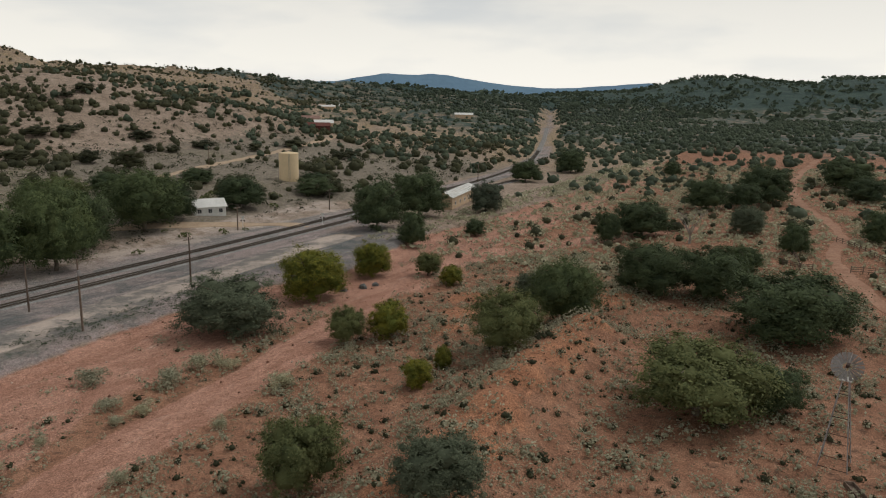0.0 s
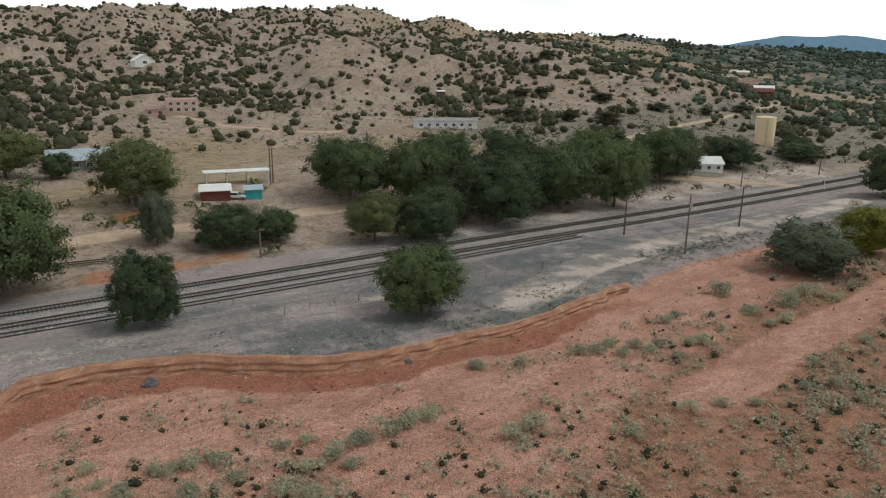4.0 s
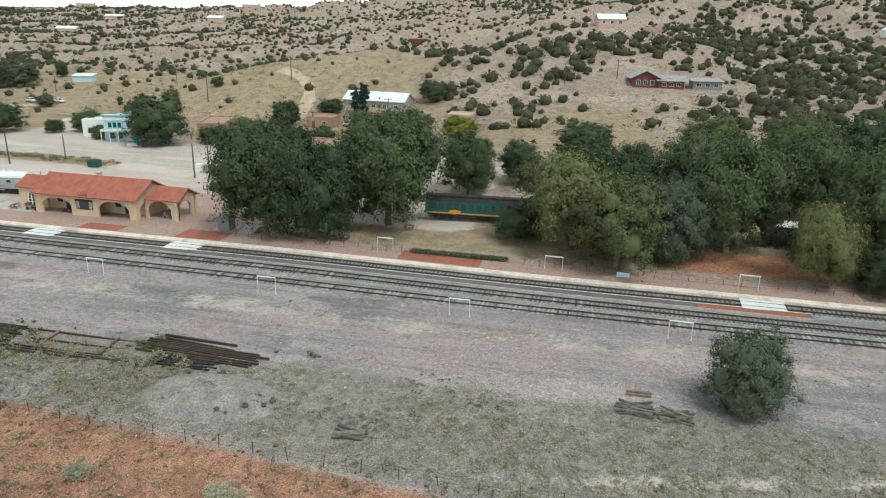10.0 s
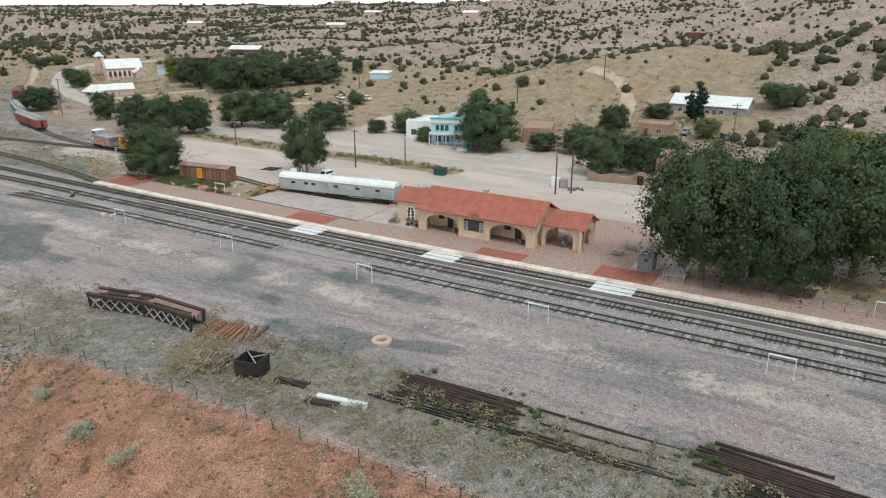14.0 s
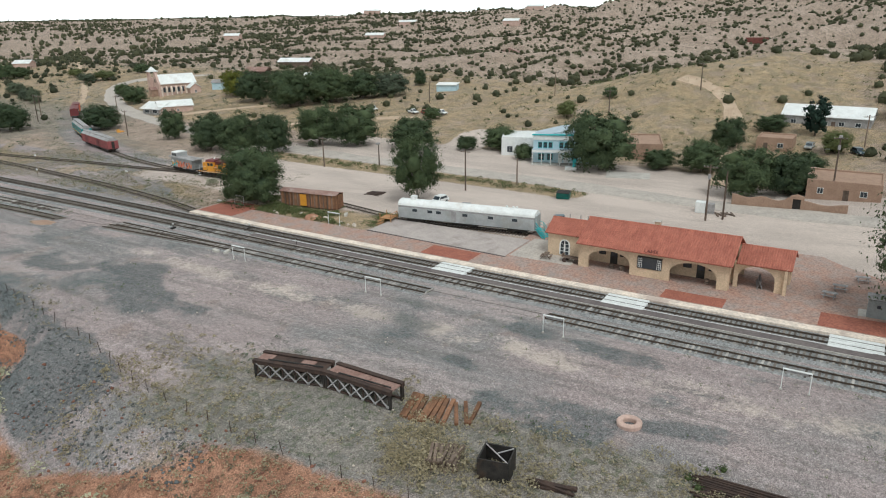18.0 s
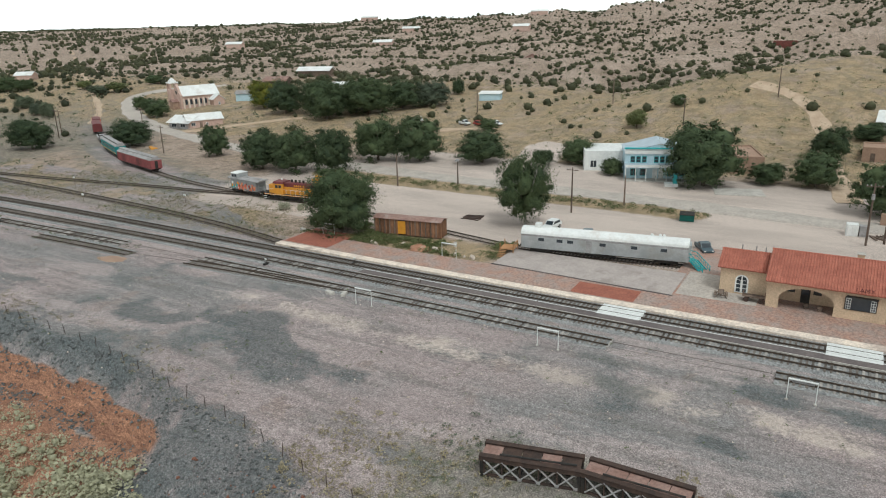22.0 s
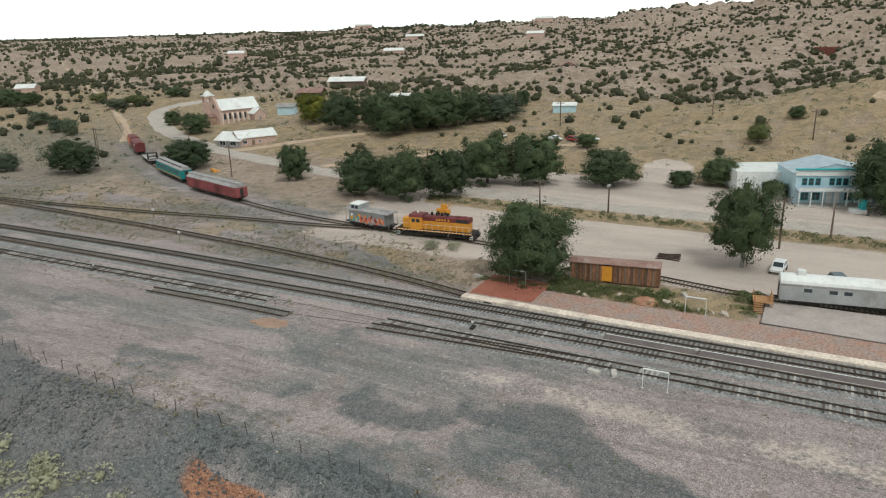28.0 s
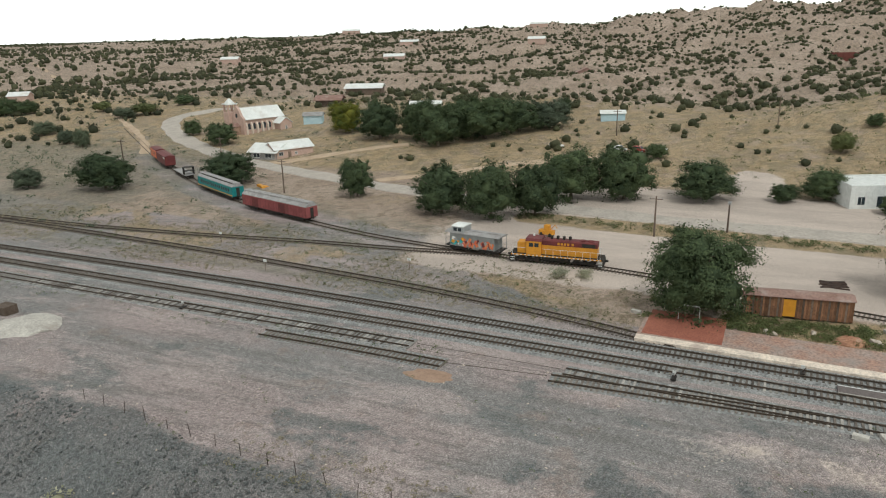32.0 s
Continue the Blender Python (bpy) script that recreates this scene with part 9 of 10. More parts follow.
wire_fence([(-95, -340), (-91.8, -302), (-91.5, -280), (-89.6, -270), (-87.6, -259), (-86.6, -251), (-83.4, -241), (-82, -234), (-81, -216), (-81.4, -204), (-81.6, -193), (-81.4, -186), (-81.1, -174), (-80.7, -166), (-80.6, -145), (-79.8, -120), (-80, -104), (-83.8, -94), (-88.2, -84), (-93.5, -74)], 3.2, "leaning wire fence on rusty posts at the yard edge")
wire_fence([(-137.4, -170), (-137.6, -150), (-137.8, -126)], 2.4, "low wire fence behind the platform")
wire_fence([(-137.8, -124), (-137.3, -108), (-136.9, -80), (-136.7, -56)], 2.4, "low wire fence in front of the grove")
wire_fence([(-108, -12), (-109, 14), (-108, 40)], 4.0, "thin wire fence on the yard")
hedge_v, hedge_f = tufts(np.array([(-138.6, y, 0.35 + H(-138.6, y)) for y in np.arange(-139.5, -124.5, 0.45)]), np.full(34, 0.55)[:len(np.arange(-139.5, -124.5, 0.45))], np.full(34, 0.6)[:len(np.arange(-139.5, -124.5, 0.45))], 70, 0.15, np.random.default_rng(51))
solid("hedge", array_mesh("hedge", hedge_v, hedge_f, M_LEAF), None, "clipped dark green hedge behind the platform", "hedge")


def corral(line, label):
    fn = thing("corral_fence", label, "fence", Matrix(), "corral fences")
    pts = resample(line, 2.6)
    z = levels(pts)
    for p, q in zip(pts, z):
        part("post", Geo().tube([(p.x, p.y, q - 0.3), (p.x, p.y, q + 1.7)], 0.11, 6), M_WOOD, fn)
    for k in (0.5, 0.95, 1.4):
        part("rail", Geo().tube([(p.x, p.y, q + k) for p, q in zip(pts, z)], 0.07, 5), M_WOOD, fn)
    return fn


corral([(-11, 178), (-7.2, 174), (-3.2, 177)], "weathered pole corral fence beside the track")
corral([(-10, 192), (-8.5, 184), (-7.2, 174)], "weathered pole corral fence beside the track")
corral([(2.7, 178), (9.5, 181.2), (18, 184)], "weathered pole corral fence")
corral([(-1, 213.5), (5, 204), (9.7, 191.3), (18, 184)], "weathered pole corral fence")
corral([(9.7, 191.3), (9.5, 181.2)], "weathered pole corral fence")


def crossing_signal(x, y):
    ob = thing("crossing_signal", "white railway crossbuck signal with lamps", "signal", on(x, y, -60), "crossing signals")
    part("mast", Geo().tube([(0, 0, 0), (0, 0, 4.0)], 0.07, 8), M_WHITE, ob)
    for a in (-45, 45):
        part("crossbuck", Geo().box(0.08, 0.12, -0.75, 0.75, -0.11, 0.11, Matrix.Translation((0, 0, 3.5)) @ Matrix.Rotation(radians(a), 4, "X")), M_WHITE, ob)
    for s in (-1, 1):
        part("lamp", Geo().tube([(0.05, s * 0.45, 2.6), (0.2, s * 0.45, 2.6)], 0.2, 10), M_BLACK, ob)
    part("base", Geo().bevelled(-0.3, 0.3, -0.3, 0.3, 0, 0.5, 0.04), M_CONCRETE, ob)


crossing_signal(-144.4, 143.2), crossing_signal(-131.2, 161.4)

# windmill
wm = thing("windmill", "old metal farm windmill on a lattice tower", "windmill", on(2.2, 80.9, -96, 0, (1.13, 1.13, 1.13)))
for sx, sy in ((-1, -1), (1, -1), (1, 1), (-1, 1)):
    part("tower_leg", Geo().tube([(sx * 1.25, sy * 1.25, 0), (sx * 0.15, sy * 0.15, 9.6)], 0.05, 5), M_GREY_ROOF, wm)
for z in (0.15, 2.6, 5.0, 7.2):
    k = 1.25 - 1.1 * z / 9.6
    part("tower_girt", Geo().tube([(-k, -k, z), (k, -k, z), (k, k, z), (-k, k, z), (-k, -k, z)], 0.035, 4), M_RUST, wm)
    k2, z2 = 1.25 - 1.1 * (z + 2.2) / 9.6, z + 2.2
    part("tower_brace", Geo().tube([(-k, -k, z), (k2, -k2, z2)], 0.025, 4).tube([(k, k, z), (-k2, k2, z2)], 0.025, 4), M_RUST, wm)
part("stand", Geo().bevelled(-0.5, 0.5, -0.5, 0.5, 8.5, 8.62, 0.02), M_WHITE, wm, "white service platform")
rotor = part("rotor_hub", Geo().tube([(0.5, 0, 9.9), (-0.3, 0, 9.9)], 0.16, 10), M_RUST, wm)
for k in range(18):
    a = 2 * math.pi * k / 18
    m = Matrix.Translation((0.5, 0, 9.9)) @ Matrix.Rotation(a, 4, "X")
    blade = Geo()
    blade.add([m @ Vector(p) for p in ((0.05, -0.06, 0.4), (-0.03, 0.06, 0.4), (-0.09, 0.2, 1.35), (0.09, -0.16, 1.35), (0.065, -0.05, 0.4), (-0.015, 0.07, 0.4), (-0.075, 0.21, 1.35), (0.105, -0.15, 1.35))], [(0, 1, 2, 3), (7, 6, 5, 4), (0, 4, 5, 1), (1, 5, 6, 2), (2, 6, 7, 3), (3, 7, 4, 0)])
    part("blade", blade, M_GREY_ROOF, rotor)
part("tail_vane", Geo().extrude([(-0.4, 9.85), (-1.4, 9.8), (-2.6, 9.45), (-2.6, 10.4), (-1.4, 10.05)], -0.02, 0.02), M_GREY_ROOF, wm, "grey tail vane")
trough = thing("water_trough", "long wooden water trough below the windmill", "trough", on(4.4, 75.2, 115))
part("floor", Geo().box(-1.9, 1.9, -0.45, 0.45, 0, 0.1), M_WOOD, trough)
for s in (-1, 1):
    part("side_board", Geo().bevelled(-1.9, 1.9, s * 0.45 - 0.05, s * 0.45 + 0.05, 0, 0.5, 0.01), M_WOOD, trough)
    part("end_board", Geo().bevelled(s * 1.88 - 0.05, s * 1.88 + 0.05, -0.4, 0.4, 0, 0.5, 0.01), M_WOOD, trough)


# ---- scrap in the yard ----
def truss(at, n, length, label, deck):
    """A section of an old bridge: two latticed girders under a plated top between deep edge beams."""
    ob = thing("bridge_section", label, "bridge section", at, "scrapped bridge sections")
    for s in (-1, 1):
        part("top_chord", Geo().box(-length / 2, length / 2, s * 1.0 - 0.2, s * 1.0 + 0.2, 1.5, 1.92).box(-length / 2, length / 2, s * 1.0 - 0.26, s * 1.0 + 0.26, 1.92, 1.96), M_RUST, ob)
        part("bottom_chord", Geo().box(-length / 2 + 0.4, length / 2 - 0.4, s * 1.0 - 0.1, s * 1.0 + 0.1, 0.08, 0.24), M_RUST, ob)
        for k in range(n):
            a, b = -length / 2 + 0.4 + (length - 0.8) * k / n, -length / 2 + 0.4 + (length - 0.8) * (k + 1) / n
            part("diagonal", Geo().tube([(a, s * 1.12, 0.2), (b, s * 1.12, 1.6)], 0.075, 5), M_GREY_ROOF, ob, "pale steel diagonal")
            part("diagonal", Geo().tube([(b, s * 1.14, 0.2), (a, s * 1.14, 1.6)], 0.075, 5), M_GREY_ROOF, ob, "pale steel diagonal")
            part("upright", Geo().box(a - 0.05, a + 0.05, s - 0.06, s + 0.06, 0.1, 1.55), M_RUST, ob)
            part("gusset", Geo().box(b - 0.16, b + 0.16, s * 1.16 - 0.015, s * 1.16 + 0.015, 0.12, 0.4), M_GREY_ROOF, ob)
        for e in (-1, 1):
            part("end_post", Geo().box(s * (length / 2 - 0.2) - 0.14, s * (length / 2 - 0.2) + 0.14, e - 0.14, e + 0.14, 0, 1.55), M_BLACK, ob)
    for k in range(n):
        a = -length / 2 + 0.1 + (length - 0.2) * k / n
        part("deck_plate", Geo().box(a + 0.03, a + (length - 0.2) / n - 0.03, -0.76, 0.76, 1.72, 1.78), deck if k % 3 else M_ROOF_RED, ob)
        part("cross_tie", Geo().box(a - 0.05, a + 0.05, -1.0, 1.0, 0.1, 0.22), M_BLACK, ob)
    part("loose_bar", Geo().tube([(-length * 0.3, -0.72, 2.02), (length * 0.45, -0.5, 2.02)], 0.09, 5), M_BLACK, ob, "dark bar lying on the deck")
    return ob


truss(on(-91.9, -224.7, 102), 5, 8.2, "rusted bridge girder section with pale lattice braces", M_RUST)
truss(on(-92.7, -216.4, 89), 5, 8.2, "second girder section with rust-red deck plates", M_ROOF_RED)
rng = random.Random(77)


def beams(cx, cy, turn, n, length, w, mat, name, label, spread, layers=1, group="", jitter=4.0, thick=0.3):
    """A pile of beams, rails or logs lying side by side."""
    ob = thing(name, label, "scrap pile" if "log" not in name else "log pile", on(cx, cy, turn), group)
    for k in range(n):
        row, lay = k % max(1, n // layers), k // max(1, n // layers)
        y = (row - (n // layers - 1) / 2) * spread + rng.uniform(-0.1, 0.1)
        m = pose(rng.uniform(-0.08, 0.08) * length, y, 0.02 + lay * thick, 0, rng.uniform(-1.5, 1.5), rng.uniform(-jitter, jitter))
        g = Geo()
        if name == "log_pile":
            g.tube([m @ Vector((-length / 2, 0, w * 0.5)), m @ Vector((0, 0.05, w * 0.5)), m @ Vector((length / 2, 0, w * 0.5))], [w * 0.55, w * 0.5, w * 0.42], 7)
        else:
            g.box(-length / 2, length / 2, -w / 2, w / 2, 0, thick * 0.95, m)
        part("beam" if name != "log_pile" else "log", g, mat, ob)
    return ob


beams(-93.6, -209.6, 14, 9, 4.4, 0.4, M_WOOD_RED, "timber_stack", "stack of weathered bridge timbers", 0.5, 1)
beams(-94.4, -205.9, 24, 3, 3.8, 0.36, M_WOOD_RED, "timber_stack", "loose weathered timbers beside the stack", 0.8, 1, jitter=12)
beams(-87.2, -203.8, 15, 28, 2.6, 0.25, M_WOOD, "timber_stack", "heap of old dark ties", 0.36, 4, jitter=13, thick=0.26)
beams(-87.0, -207.0, 40, 8, 2.8, 0.26, M_DEADWOOD, "log_pile", "grey dead logs in dry brush", 0.4, 2, jitter=40)
scatter("dry_brush", 49, 420, (-91, -83, -212, -200), (0.4, 1.1), 70, 0.1, M_STRAW, "pale dead brush heaped on the scrap", lambda x, y: 0.8 * smooth(5, 2, np.hypot(x + 87, y + 206)), 0.9, open_yard, lift=0.5)
beams(-93.9, -179.0, 92, 26, 11.6, 0.15, M_RUST, "rail_stack", "rusty steel rails laid side by side in weeds", 0.33, 2, "stacks of old rails", 0.5, 0.16)
beams(-91.0, -178.4, 92.5, 3, 14.6, 0.15, M_BLACK, "rail_stack", "long dark rails beside the stack", 0.4, 1, "stacks of old rails", 0.8, 0.16)
beams(-95.0, -164.4, 91, 2, 12.6, 0.17, M_RUST, "rail_stack", "pair of rusty rails in weeds", 2.0, 1, "stacks of old rails", 0.8, 0.18)
beams(-91.6, -164.0, 92, 4, 13.0, 0.15, M_RUST, "rail_stack", "rusty rails half sunk in weeds", 0.4, 1, "stacks of old rails", 1.2, 0.16)
for y in (-168.6, -160.8):
    solid("cross_beam", Geo().bevelled(-2.0, 2.0, -0.13, 0.13, 0.16, 0.34, 0.02), M_WOOD, "weathered beam laid across old rails", "beam", on(-94.2, y, 8), "cross beams on the rails")
beams(-95.4, -150.6, 88, 9, 13.6, 0.17, M_RUST, "rail_stack", "long rusty rails beside the gravel mound", 0.34, 1, "stacks of old rails", 1.6, 0.2)
beams(-92.8, -151.0, 92, 8, 7.0, 0.14, M_BLACK, "rail_stack", "short dark rails in weeds", 0.26, 1, "stacks of old rails", 1.0, 0.16)
beams(-97.6, -151.5, 80, 2, 9.0, 0.16, M_RUST, "rail_stack", "bent rusty rails lying askew", 0.9, 1, "stacks of old rails", 9, 0.3)
scatter("scrap_weeds", 45, 1100, (-100, -88, -186, -138), (0.15, 0.6), 40, 0.17, M_WEED, "green weeds growing through the old rails", lambda x, y: 0.5 * smooth(0.52, 0.6, fbm(x, y, 6, 125, 3)) * smooth(6, 2, np.abs(x + 94)), 0.8, open_yard, under=0.25, core=0.55)
scatter("dry_brush", 46, 900, (-94, -83, -212, -150), (0.3, 0.95), 60, 0.13, M_STRAW, "pale dry brush along the scrap", lambda x, y: 0.7 * smooth(0.46, 0.58, fbm(x, y, 7, 126, 3)) * smooth(-83, -85, x), 0.8, open_yard)
beams(-88.4, -194.8, 96, 6, 3.6, 0.2, M_RUST, "rail_stack", "heap of rusty scrap iron", 0.3, 2, "stacks of old rails", 14, 0.18)
beams(-95.6, -105.4, 92, 14, 3.4, 0.22, M_TIE, "timber_stack", "scattered heap of broken dark ties", 0.27, 2, jitter=24, thick=0.2)
beams(-95.2, -101.8, 96, 12, 3.0, 0.2, M_TIE, "timber_stack", "loose end of the heap of dark ties", 0.3, 2, jitter=38, thick=0.18)
beams(-85.0, -129.6, 95, 10, 2.8, 0.2, M_TIE, "timber_stack", "small heap of broken ties", 0.26, 2, jitter=26, thick=0.18)
beams(-98.8, -105, 97, 2, 2.4, 0.26, M_WOOD, "timber_stack", "two loose old ties on the cinders", 0.5, 1, jitter=10, thick=0.22)
box = thing("steel_bin", "open black steel bin with rusty sides", "bin", on(-88.0, -199.4, 12))
for x0, x1, y0, y1 in ((-1.2, -1.08, -1.3, 1.3), (1.08, 1.2, -1.3, 1.3), (-1.08, 1.08, 1.18, 1.3), (-1.08, 1.08, -1.3, -1.18)):
    part("side_plate", Geo().box(x0, x1, y0, y1, -0.1, 1.9), M_BLACK, box)
part("brace", Geo().tube([(-1.1, -1.2, 1.85), (1.1, 1.2, 1.85)], 0.06, 5).tube([(-1.1, 1.2, 1.85), (0, 0, 1.85)], 0.06, 5), M_GREY_ROOF, box)
solid("white_beam", Geo().bevelled(-2.6, 2.6, -0.3, 0.3, 0, 0.5, 0.05), M_WHITE, "long white painted steel beam in dry grass", "beam", on(-88.0, -188.2, 100))
solid("rusty_beam", Geo().bevelled(-1.7, 1.7, -0.35, 0.35, 0, 0.4, 0.05), M_RUST, "short rusty steel trough beside the beam", "beam", on(-86.9, -189.6, 102))
ring = Geo()
ring.loft([[(math.cos(a) * r, math.sin(a) * r, z) for a in (2 * math.pi * k / 24 for k in range(24))] for r, z in ((1.3, -0.1), (1.35, 0.45), (1.2, 0.6), (0.8, 0.6), (0.7, 0.45), (0.7, 0.0))], caps=False)
solid("concrete_ring", ring, M_PINK, "round concrete well ring on the cinders", "well ring", on(-100.6, -192.4, 0, 0, (0.85, 0.85, 0.85)))
mound = Geo()
rr = random.Random(3)
rows_m = []
for q, (r, z) in enumerate(((7.6, -0.25), (6.4, 0.25), (5.0, 0.85), (3.4, 1.35), (1.7, 1.65), (0.3, 1.75))):
    rows_m.append([(math.cos(a) * r * 0.62 * rr.uniform(0.9, 1.1), math.sin(a) * r * rr.uniform(0.9, 1.1), z * rr.uniform(0.92, 1.06)) for a in (2 * math.pi * k / 28 for k in range(28))])
mound.loft(rows_m)
scatter("mound_weeds", 47, 260, (-92, -83, -152, -138), (0.2, 0.5), 40, 0.17, M_LEAF_GREY, "grey-green weeds on the gravel mound", lambda x, y: 0.6 * smooth(1.0, 0.6, np.hypot((x + 87.5) / 4.2, (y + 144.8) / 6.8)), 0.7, open_yard, lift=1.6, under=0.25)
solid("gravel_mound", mound, M_MOUND, "low mound of grey gravel", "gravel heap", on(-87.5, -144.8))
pile = Geo()
pile.loft([[(math.cos(a) * r * rr.uniform(0.85, 1.15), math.sin(a) * r * rr.uniform(0.85, 1.15), z) for a in (2 * math.pi * k / 20 for k in range(20))] for r, z in ((5.0, -0.2), (4.0, 0.3), (2.4, 0.7), (0.6, 0.9))])
solid("stone_mound", pile, M_CONCRETE, "pale spread heap of crushed stone", "gravel heap", on(-106, -366))
solid("wooden_crate", Geo().bevelled(-1, 1, -1.2, 1.2, 0, 1.3, 0.04), M_WOOD, "brown wooden bin beside the stone heap", "crate", on(-109, -373))
solid("red_dirt_patch", Geo().loft([[(math.cos(a) * r * 1.3 * rr.uniform(0.8, 1.2), math.sin(a) * r * 2.2 * rr.uniform(0.8, 1.2), z) for a in (2 * math.pi * k / 18 for k in range(18))] for r, z in ((1.5, -0.1), (1.1, 0.09), (0.3, 0.14))]), M_ADOBE, "spill of reddish dirt on the ballast", "dirt heap", on(-115.4, -310))
for x, y, a in ((-119.7, -267.5, 80), (-120.2, -265.4, 20), (-143.3, -292.5, 70), (-147.6, -262.6, 30)):
    solid("concrete_block", Geo().bevelled(-0.7, 0.7, -0.3, 0.3, 0, 0.45, 0.04), M_CONCRETE, "pale concrete block lying by the tracks", "block", on(x, y, a), "concrete blocks")
for x, y in ((-132.0, -272.3), (-125.4, -285), (-121.3, -352.3), (-128.6, -258)):
    sw = thing("switch_stand", "small track switch stand with dark base", "switch stand", on(x, y, 0, 0.1), "switch stands")
    part("base", Geo().bevelled(-0.5, 0.5, -0.25, 0.25, 0, 0.25, 0.03), M_BLACK, sw)
    part("lever", Geo().tube([(0, 0, 0.2), (0.2, 0.3, 0.9)], 0.05, 5), M_RUST, sw)
    part("target", Geo().box(-0.03, 0.03, -0.2, 0.2, 0.7, 1.0), M_WHITE, sw)
for x, y in ((-150.2, -371), (-148.6, -330), (-139.5, -352)):
    sg = thing("track_marker", "short post with a pale marker plate", "marker post", on(x, y, 0), "track markers")
    part("post", Geo().tube([(0, 0, -0.2), (0, 0, 1.9)], 0.06, 6), M_WOOD, sg)
    part("plate", Geo().bevelled(-0.05, 0.12, -0.3, 0.3, 1.6, 2.0, 0.03), M_WHITE, sg)
elec = thing("utility_cabinet", "white metal utility cabinets on a gravel pad", "cabinet", pose(-182, -203.2, 0, 0, 0, 5))
part("cabinet", Geo().bevelled(-0.8, 0.8, -1.9, -0.1, 0, 2.1, 0.04), M_WHITE, elec)
part("cabinet", Geo().bevelled(-0.7, 0.7, 0.1, 1.5, 0, 1.9, 0.04), M_GREY_ROOF, elec)
part("cabinet_door", Geo().box(0.8, 0.83, -1.7, -1.05, 0.2, 1.9).box(0.8, 0.83, -0.95, -0.3, 0.2, 1.9), M_ROOF_WHITE, elec)
beams(-181.5, -199.6, 30, 6, 2.6, 0.28, M_WOOD, "timber_stack", "old ties lying round the utility cabinets", 0.6, 1, jitter=30, thick=0.2)
beams(-164.5, -268, 95, 10, 3.6, 0.2, M_RUST, "rail_stack", "rusty scrap behind the boxcar shed", 0.3, 1, jitter=16, thick=0.16)
dump = thing("dumpster", "green dumpster in weeds on the island", "dumpster", on(-179.5, -231, 10))
part("bin", Geo().extrude([(-0.8, 0.1), (0.9, 0.1), (1.1, 1.3), (-0.9, 1.5)], -1.3, 1.3), M_GREEN_CAR, dump)
part("lid", Geo().extrude([(-0.95, 1.5), (1.15, 1.3), (1.15, 1.38), (-0.95, 1.6)], -1.35, 1.35), M_BLACK, dump)
spool = thing("yellow_machine", "small yellow machine parked behind the locomotive", "machine", on(-175, -315, 80, 0, (0.6, 0.6, 0.75)))
part("chassis", Geo().bevelled(-2.4, 2.4, -0.9, 0.9, 0.6, 1.7, 0.08), M_YELLOW, spool)
part("cab", Geo().bevelled(-0.6, 1.0, -0.8, 0.8, 1.7, 3.0, 0.06), M_YELLOW, spool)
part("boom", Geo().tube([(1.0, 0, 1.6), (2.8, 0, 3.2), (3.6, 0, 2.4)], 0.14, 6), M_YELLOW, spool)
for sx in (-1.5, 1.5):
    for sy in (-0.9, 0.9):
        part("wheel", Geo().tube([(sx, sy - 0.15, 0.55), (sx, sy + 0.15, 0.55)], 0.55, 12), M_BLACK, spool)
plough = thing("snow_plough", "yellow implement lying beside the red car", "implement", on(-193.5, -396.5, 60))
part("blade", Geo().extrude([(-1.8, 0), (1.8, 0), (1.6, 0.5), (-1.6, 0.6)], -0.5, 0.5), M_YELLOW, plough)
part("frame", Geo().box(-1.2, 1.2, 0.5, 1.6, 0.05, 0.2), M_YELLOW, plough)


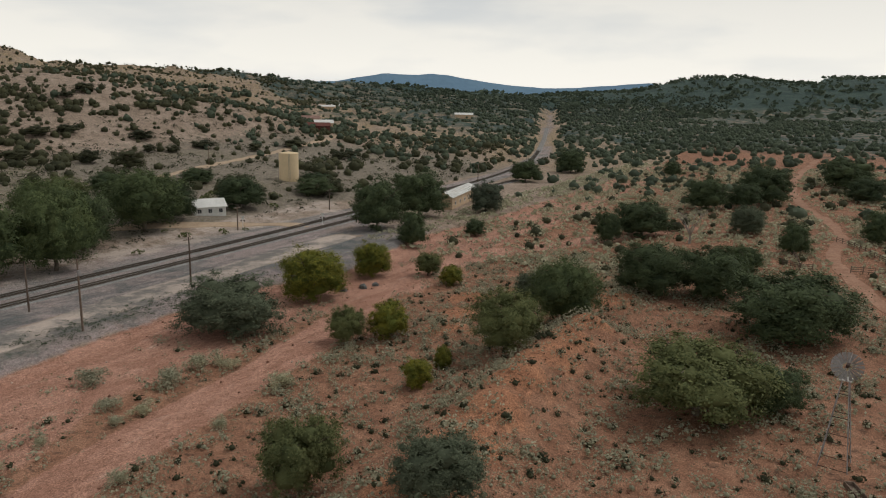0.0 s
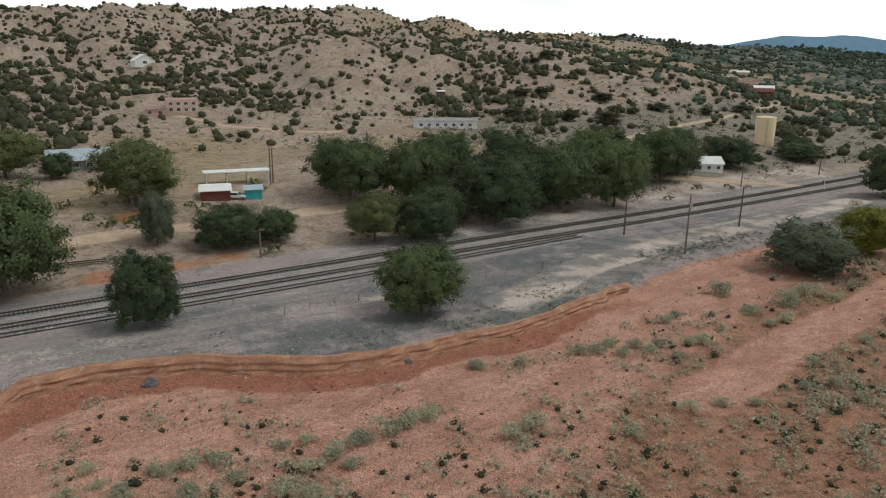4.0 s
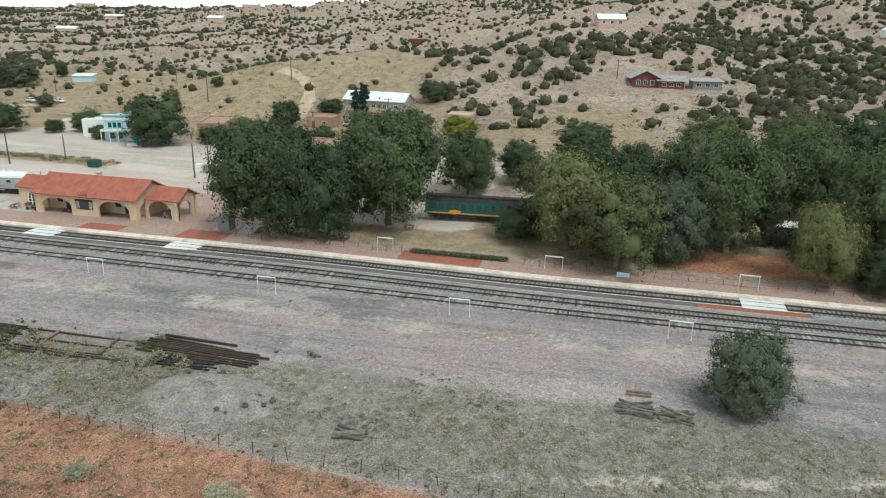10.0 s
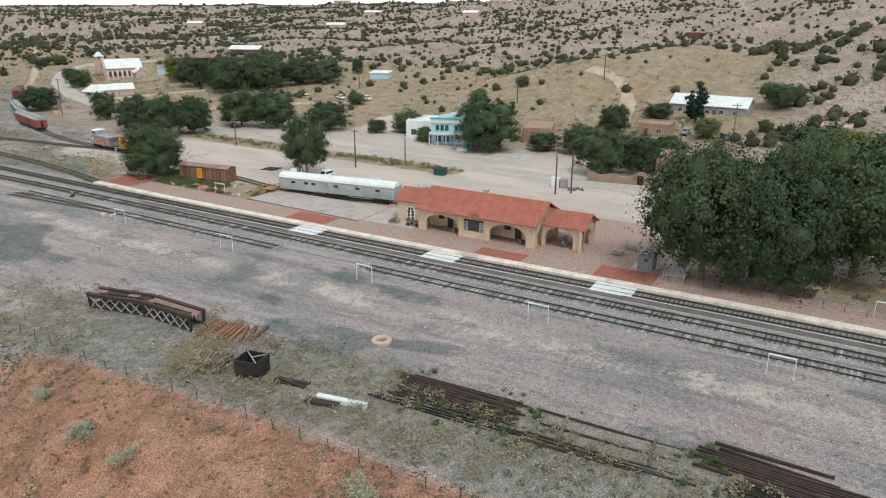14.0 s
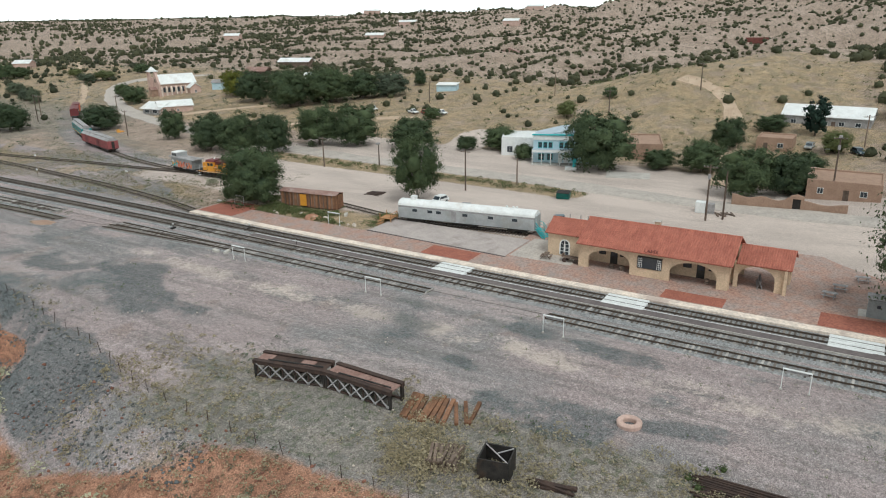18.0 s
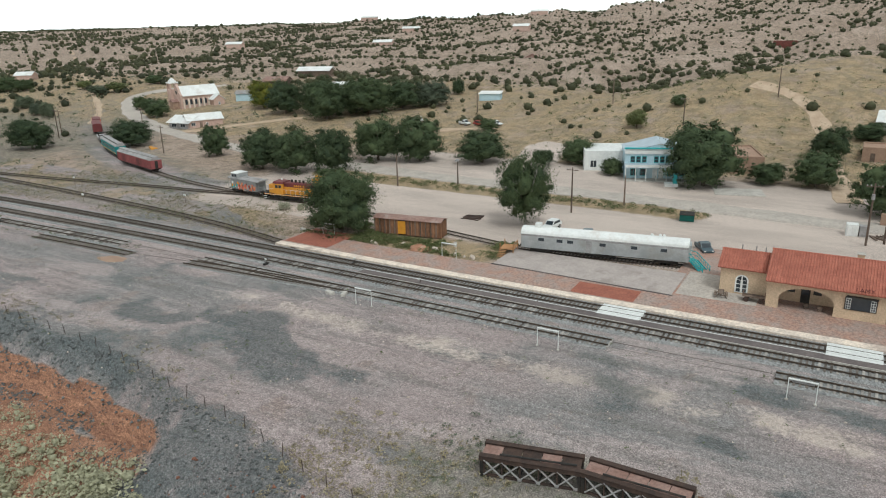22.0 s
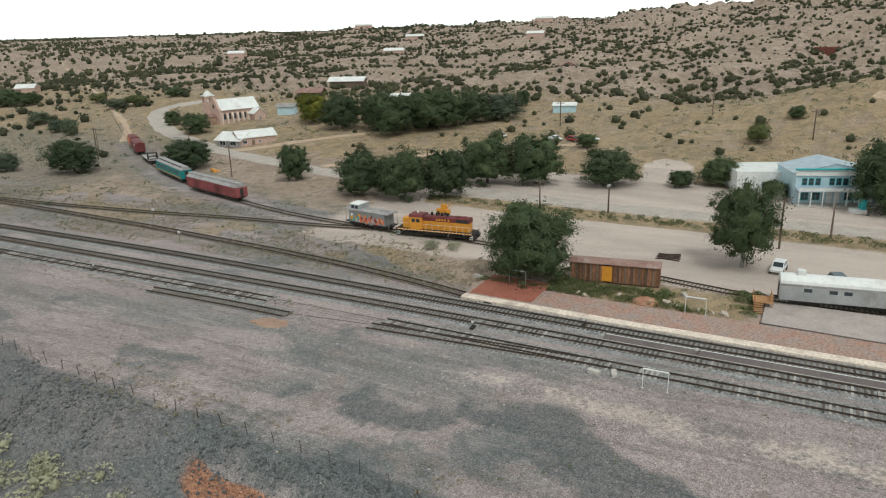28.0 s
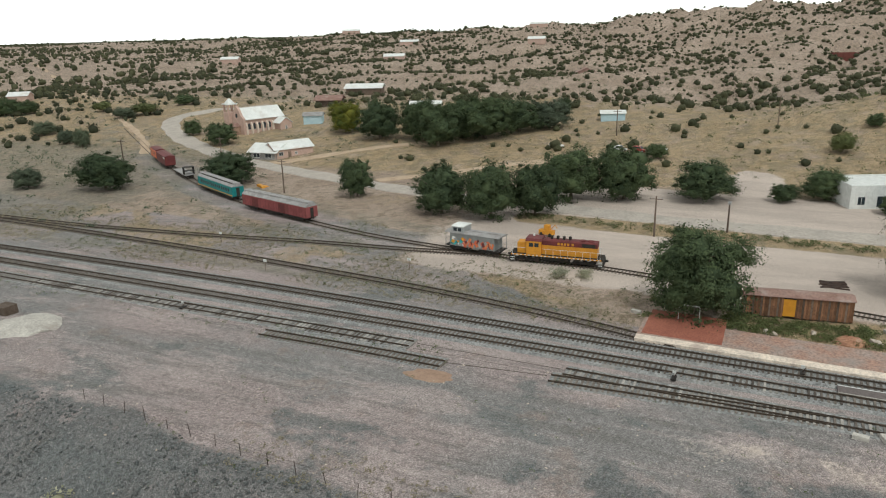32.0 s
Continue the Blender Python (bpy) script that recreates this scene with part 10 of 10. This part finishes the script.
# ---- parked vehicles ----
def car(at, paint, label, pickup=False):
    ob = thing("pickup_truck" if pickup else "car", label, "pickup truck" if pickup else "car", at, "parked vehicles")
    part("body", Geo().extrude([(-2.2, 0.45), (2.2, 0.45), (2.25, 0.75), (1.1, 0.95), (-2.15, 1.0)], -0.88, 0.88), paint, ob)
    top = [(1.05, 0.95), (0.45, 1.6), (-0.55 if pickup else -1.5, 1.62), (-0.75 if pickup else -2.05, 1.0)]
    cb = part("cabin", Geo().extrude(top, -0.8, 0.8), paint, ob)
    part("windscreen", Geo().add([(1.06, -0.72, 1.0), (1.06, 0.72, 1.0), (0.5, 0.66, 1.56), (0.5, -0.66, 1.56), (1.02, -0.72, 0.98), (1.02, 0.72, 0.98), (0.46, 0.66, 1.55), (0.46, -0.66, 1.55)], [(0, 1, 2, 3), (7, 6, 5, 4), (0, 4, 5, 1), (2, 6, 7, 3)]), M_GLASS, cb)
    for s in (-1, 1):
        part("side_window", Geo().extrude([(0.8, 1.03), (0.38, 1.5), (-0.5 if pickup else -1.4, 1.52), (-0.6 if pickup else -1.75, 1.05)], s * 0.81 - 0.01, s * 0.81 + 0.01), M_GLASS, cb)
        part("headlight", Geo().box(2.2, 2.26, s * 0.62 - 0.16, s * 0.62 + 0.16, 0.65, 0.82), M_WHITE, ob)
        for x in (-1.35, 1.4):
            tyre = part("tyre", Geo().tube([(x, s * 0.78, 0.34), (x, s * 0.95, 0.34)], 0.34, 14), M_BLACK, ob)
            part("rim", Geo().tube([(x, s * 0.94, 0.34), (x, s * 0.965, 0.34)], 0.2, 10), M_SILVER, tyre)
    if pickup:
        part("bed_rail", Geo().box(-2.15, -0.8, -0.88, -0.78, 1.0, 1.15).box(-2.15, -0.8, 0.78, 0.88, 1.0, 1.15), paint, ob)
    return ob


M_CAR_WHITE = surf("white_car_paint", (0.75, 0.76, 0.76), (0.70, 0.71, 0.71), 3, 0.3, grain=0.05, gloss=0.6)
M_CAR_DARK = surf("dark_blue_car_paint", (0.05, 0.09, 0.11), (0.04, 0.07, 0.09), 3, 0.3, grain=0.05, gloss=0.6)
M_CAR_RED = surf("red_car_paint", (0.35, 0.05, 0.04), (0.30, 0.04, 0.035), 3, 0.3, grain=0.05, gloss=0.6)
M_CAR_SILVER = surf("silver_car_paint", (0.42, 0.45, 0.46), (0.38, 0.41, 0.42), 3, 0.3, 0.4, grain=0.05, gloss=0.6)
car(on(-164, -251.6, -8), M_CAR_WHITE, "white car parked behind the silver dining car")
car(on(-160.5, -243.5, 20), M_CAR_DARK, "dark car parked behind the dining car")
car(on(-162.2, -224.6, 30), M_CAR_DARK, "dark blue pickup parked by the turquoise stairs", True)
car(on(-246.4, -192, -5), M_CAR_SILVER, "silver car parked below the white-roofed house")
car(on(-246, -187.6, 5), M_CAR_SILVER, "grey car parked below the white-roofed house")
car(on(-243.5, -181, 30), M_CAR_DARK, "dark car parked under the trees")
car(on(-256.6, -319.2, 70), M_CAR_WHITE, "white car parked in the field", True)
car(on(-256.6, -313.6, 75), M_CAR_RED, "red car parked in the field")
car(on(-258, -308.4, 80), M_CAR_WHITE, "white pickup parked in the field", True)
car(on(-233, -229, 60), M_CAR_WHITE, "white car parked behind the saloon")
car(on(-177, 1.5, 60), M_CAR_WHITE, "white car parked by the sheds")
car(on(-258, -338, 70), M_CAR_WHITE, "white pickup parked by the grove", True)
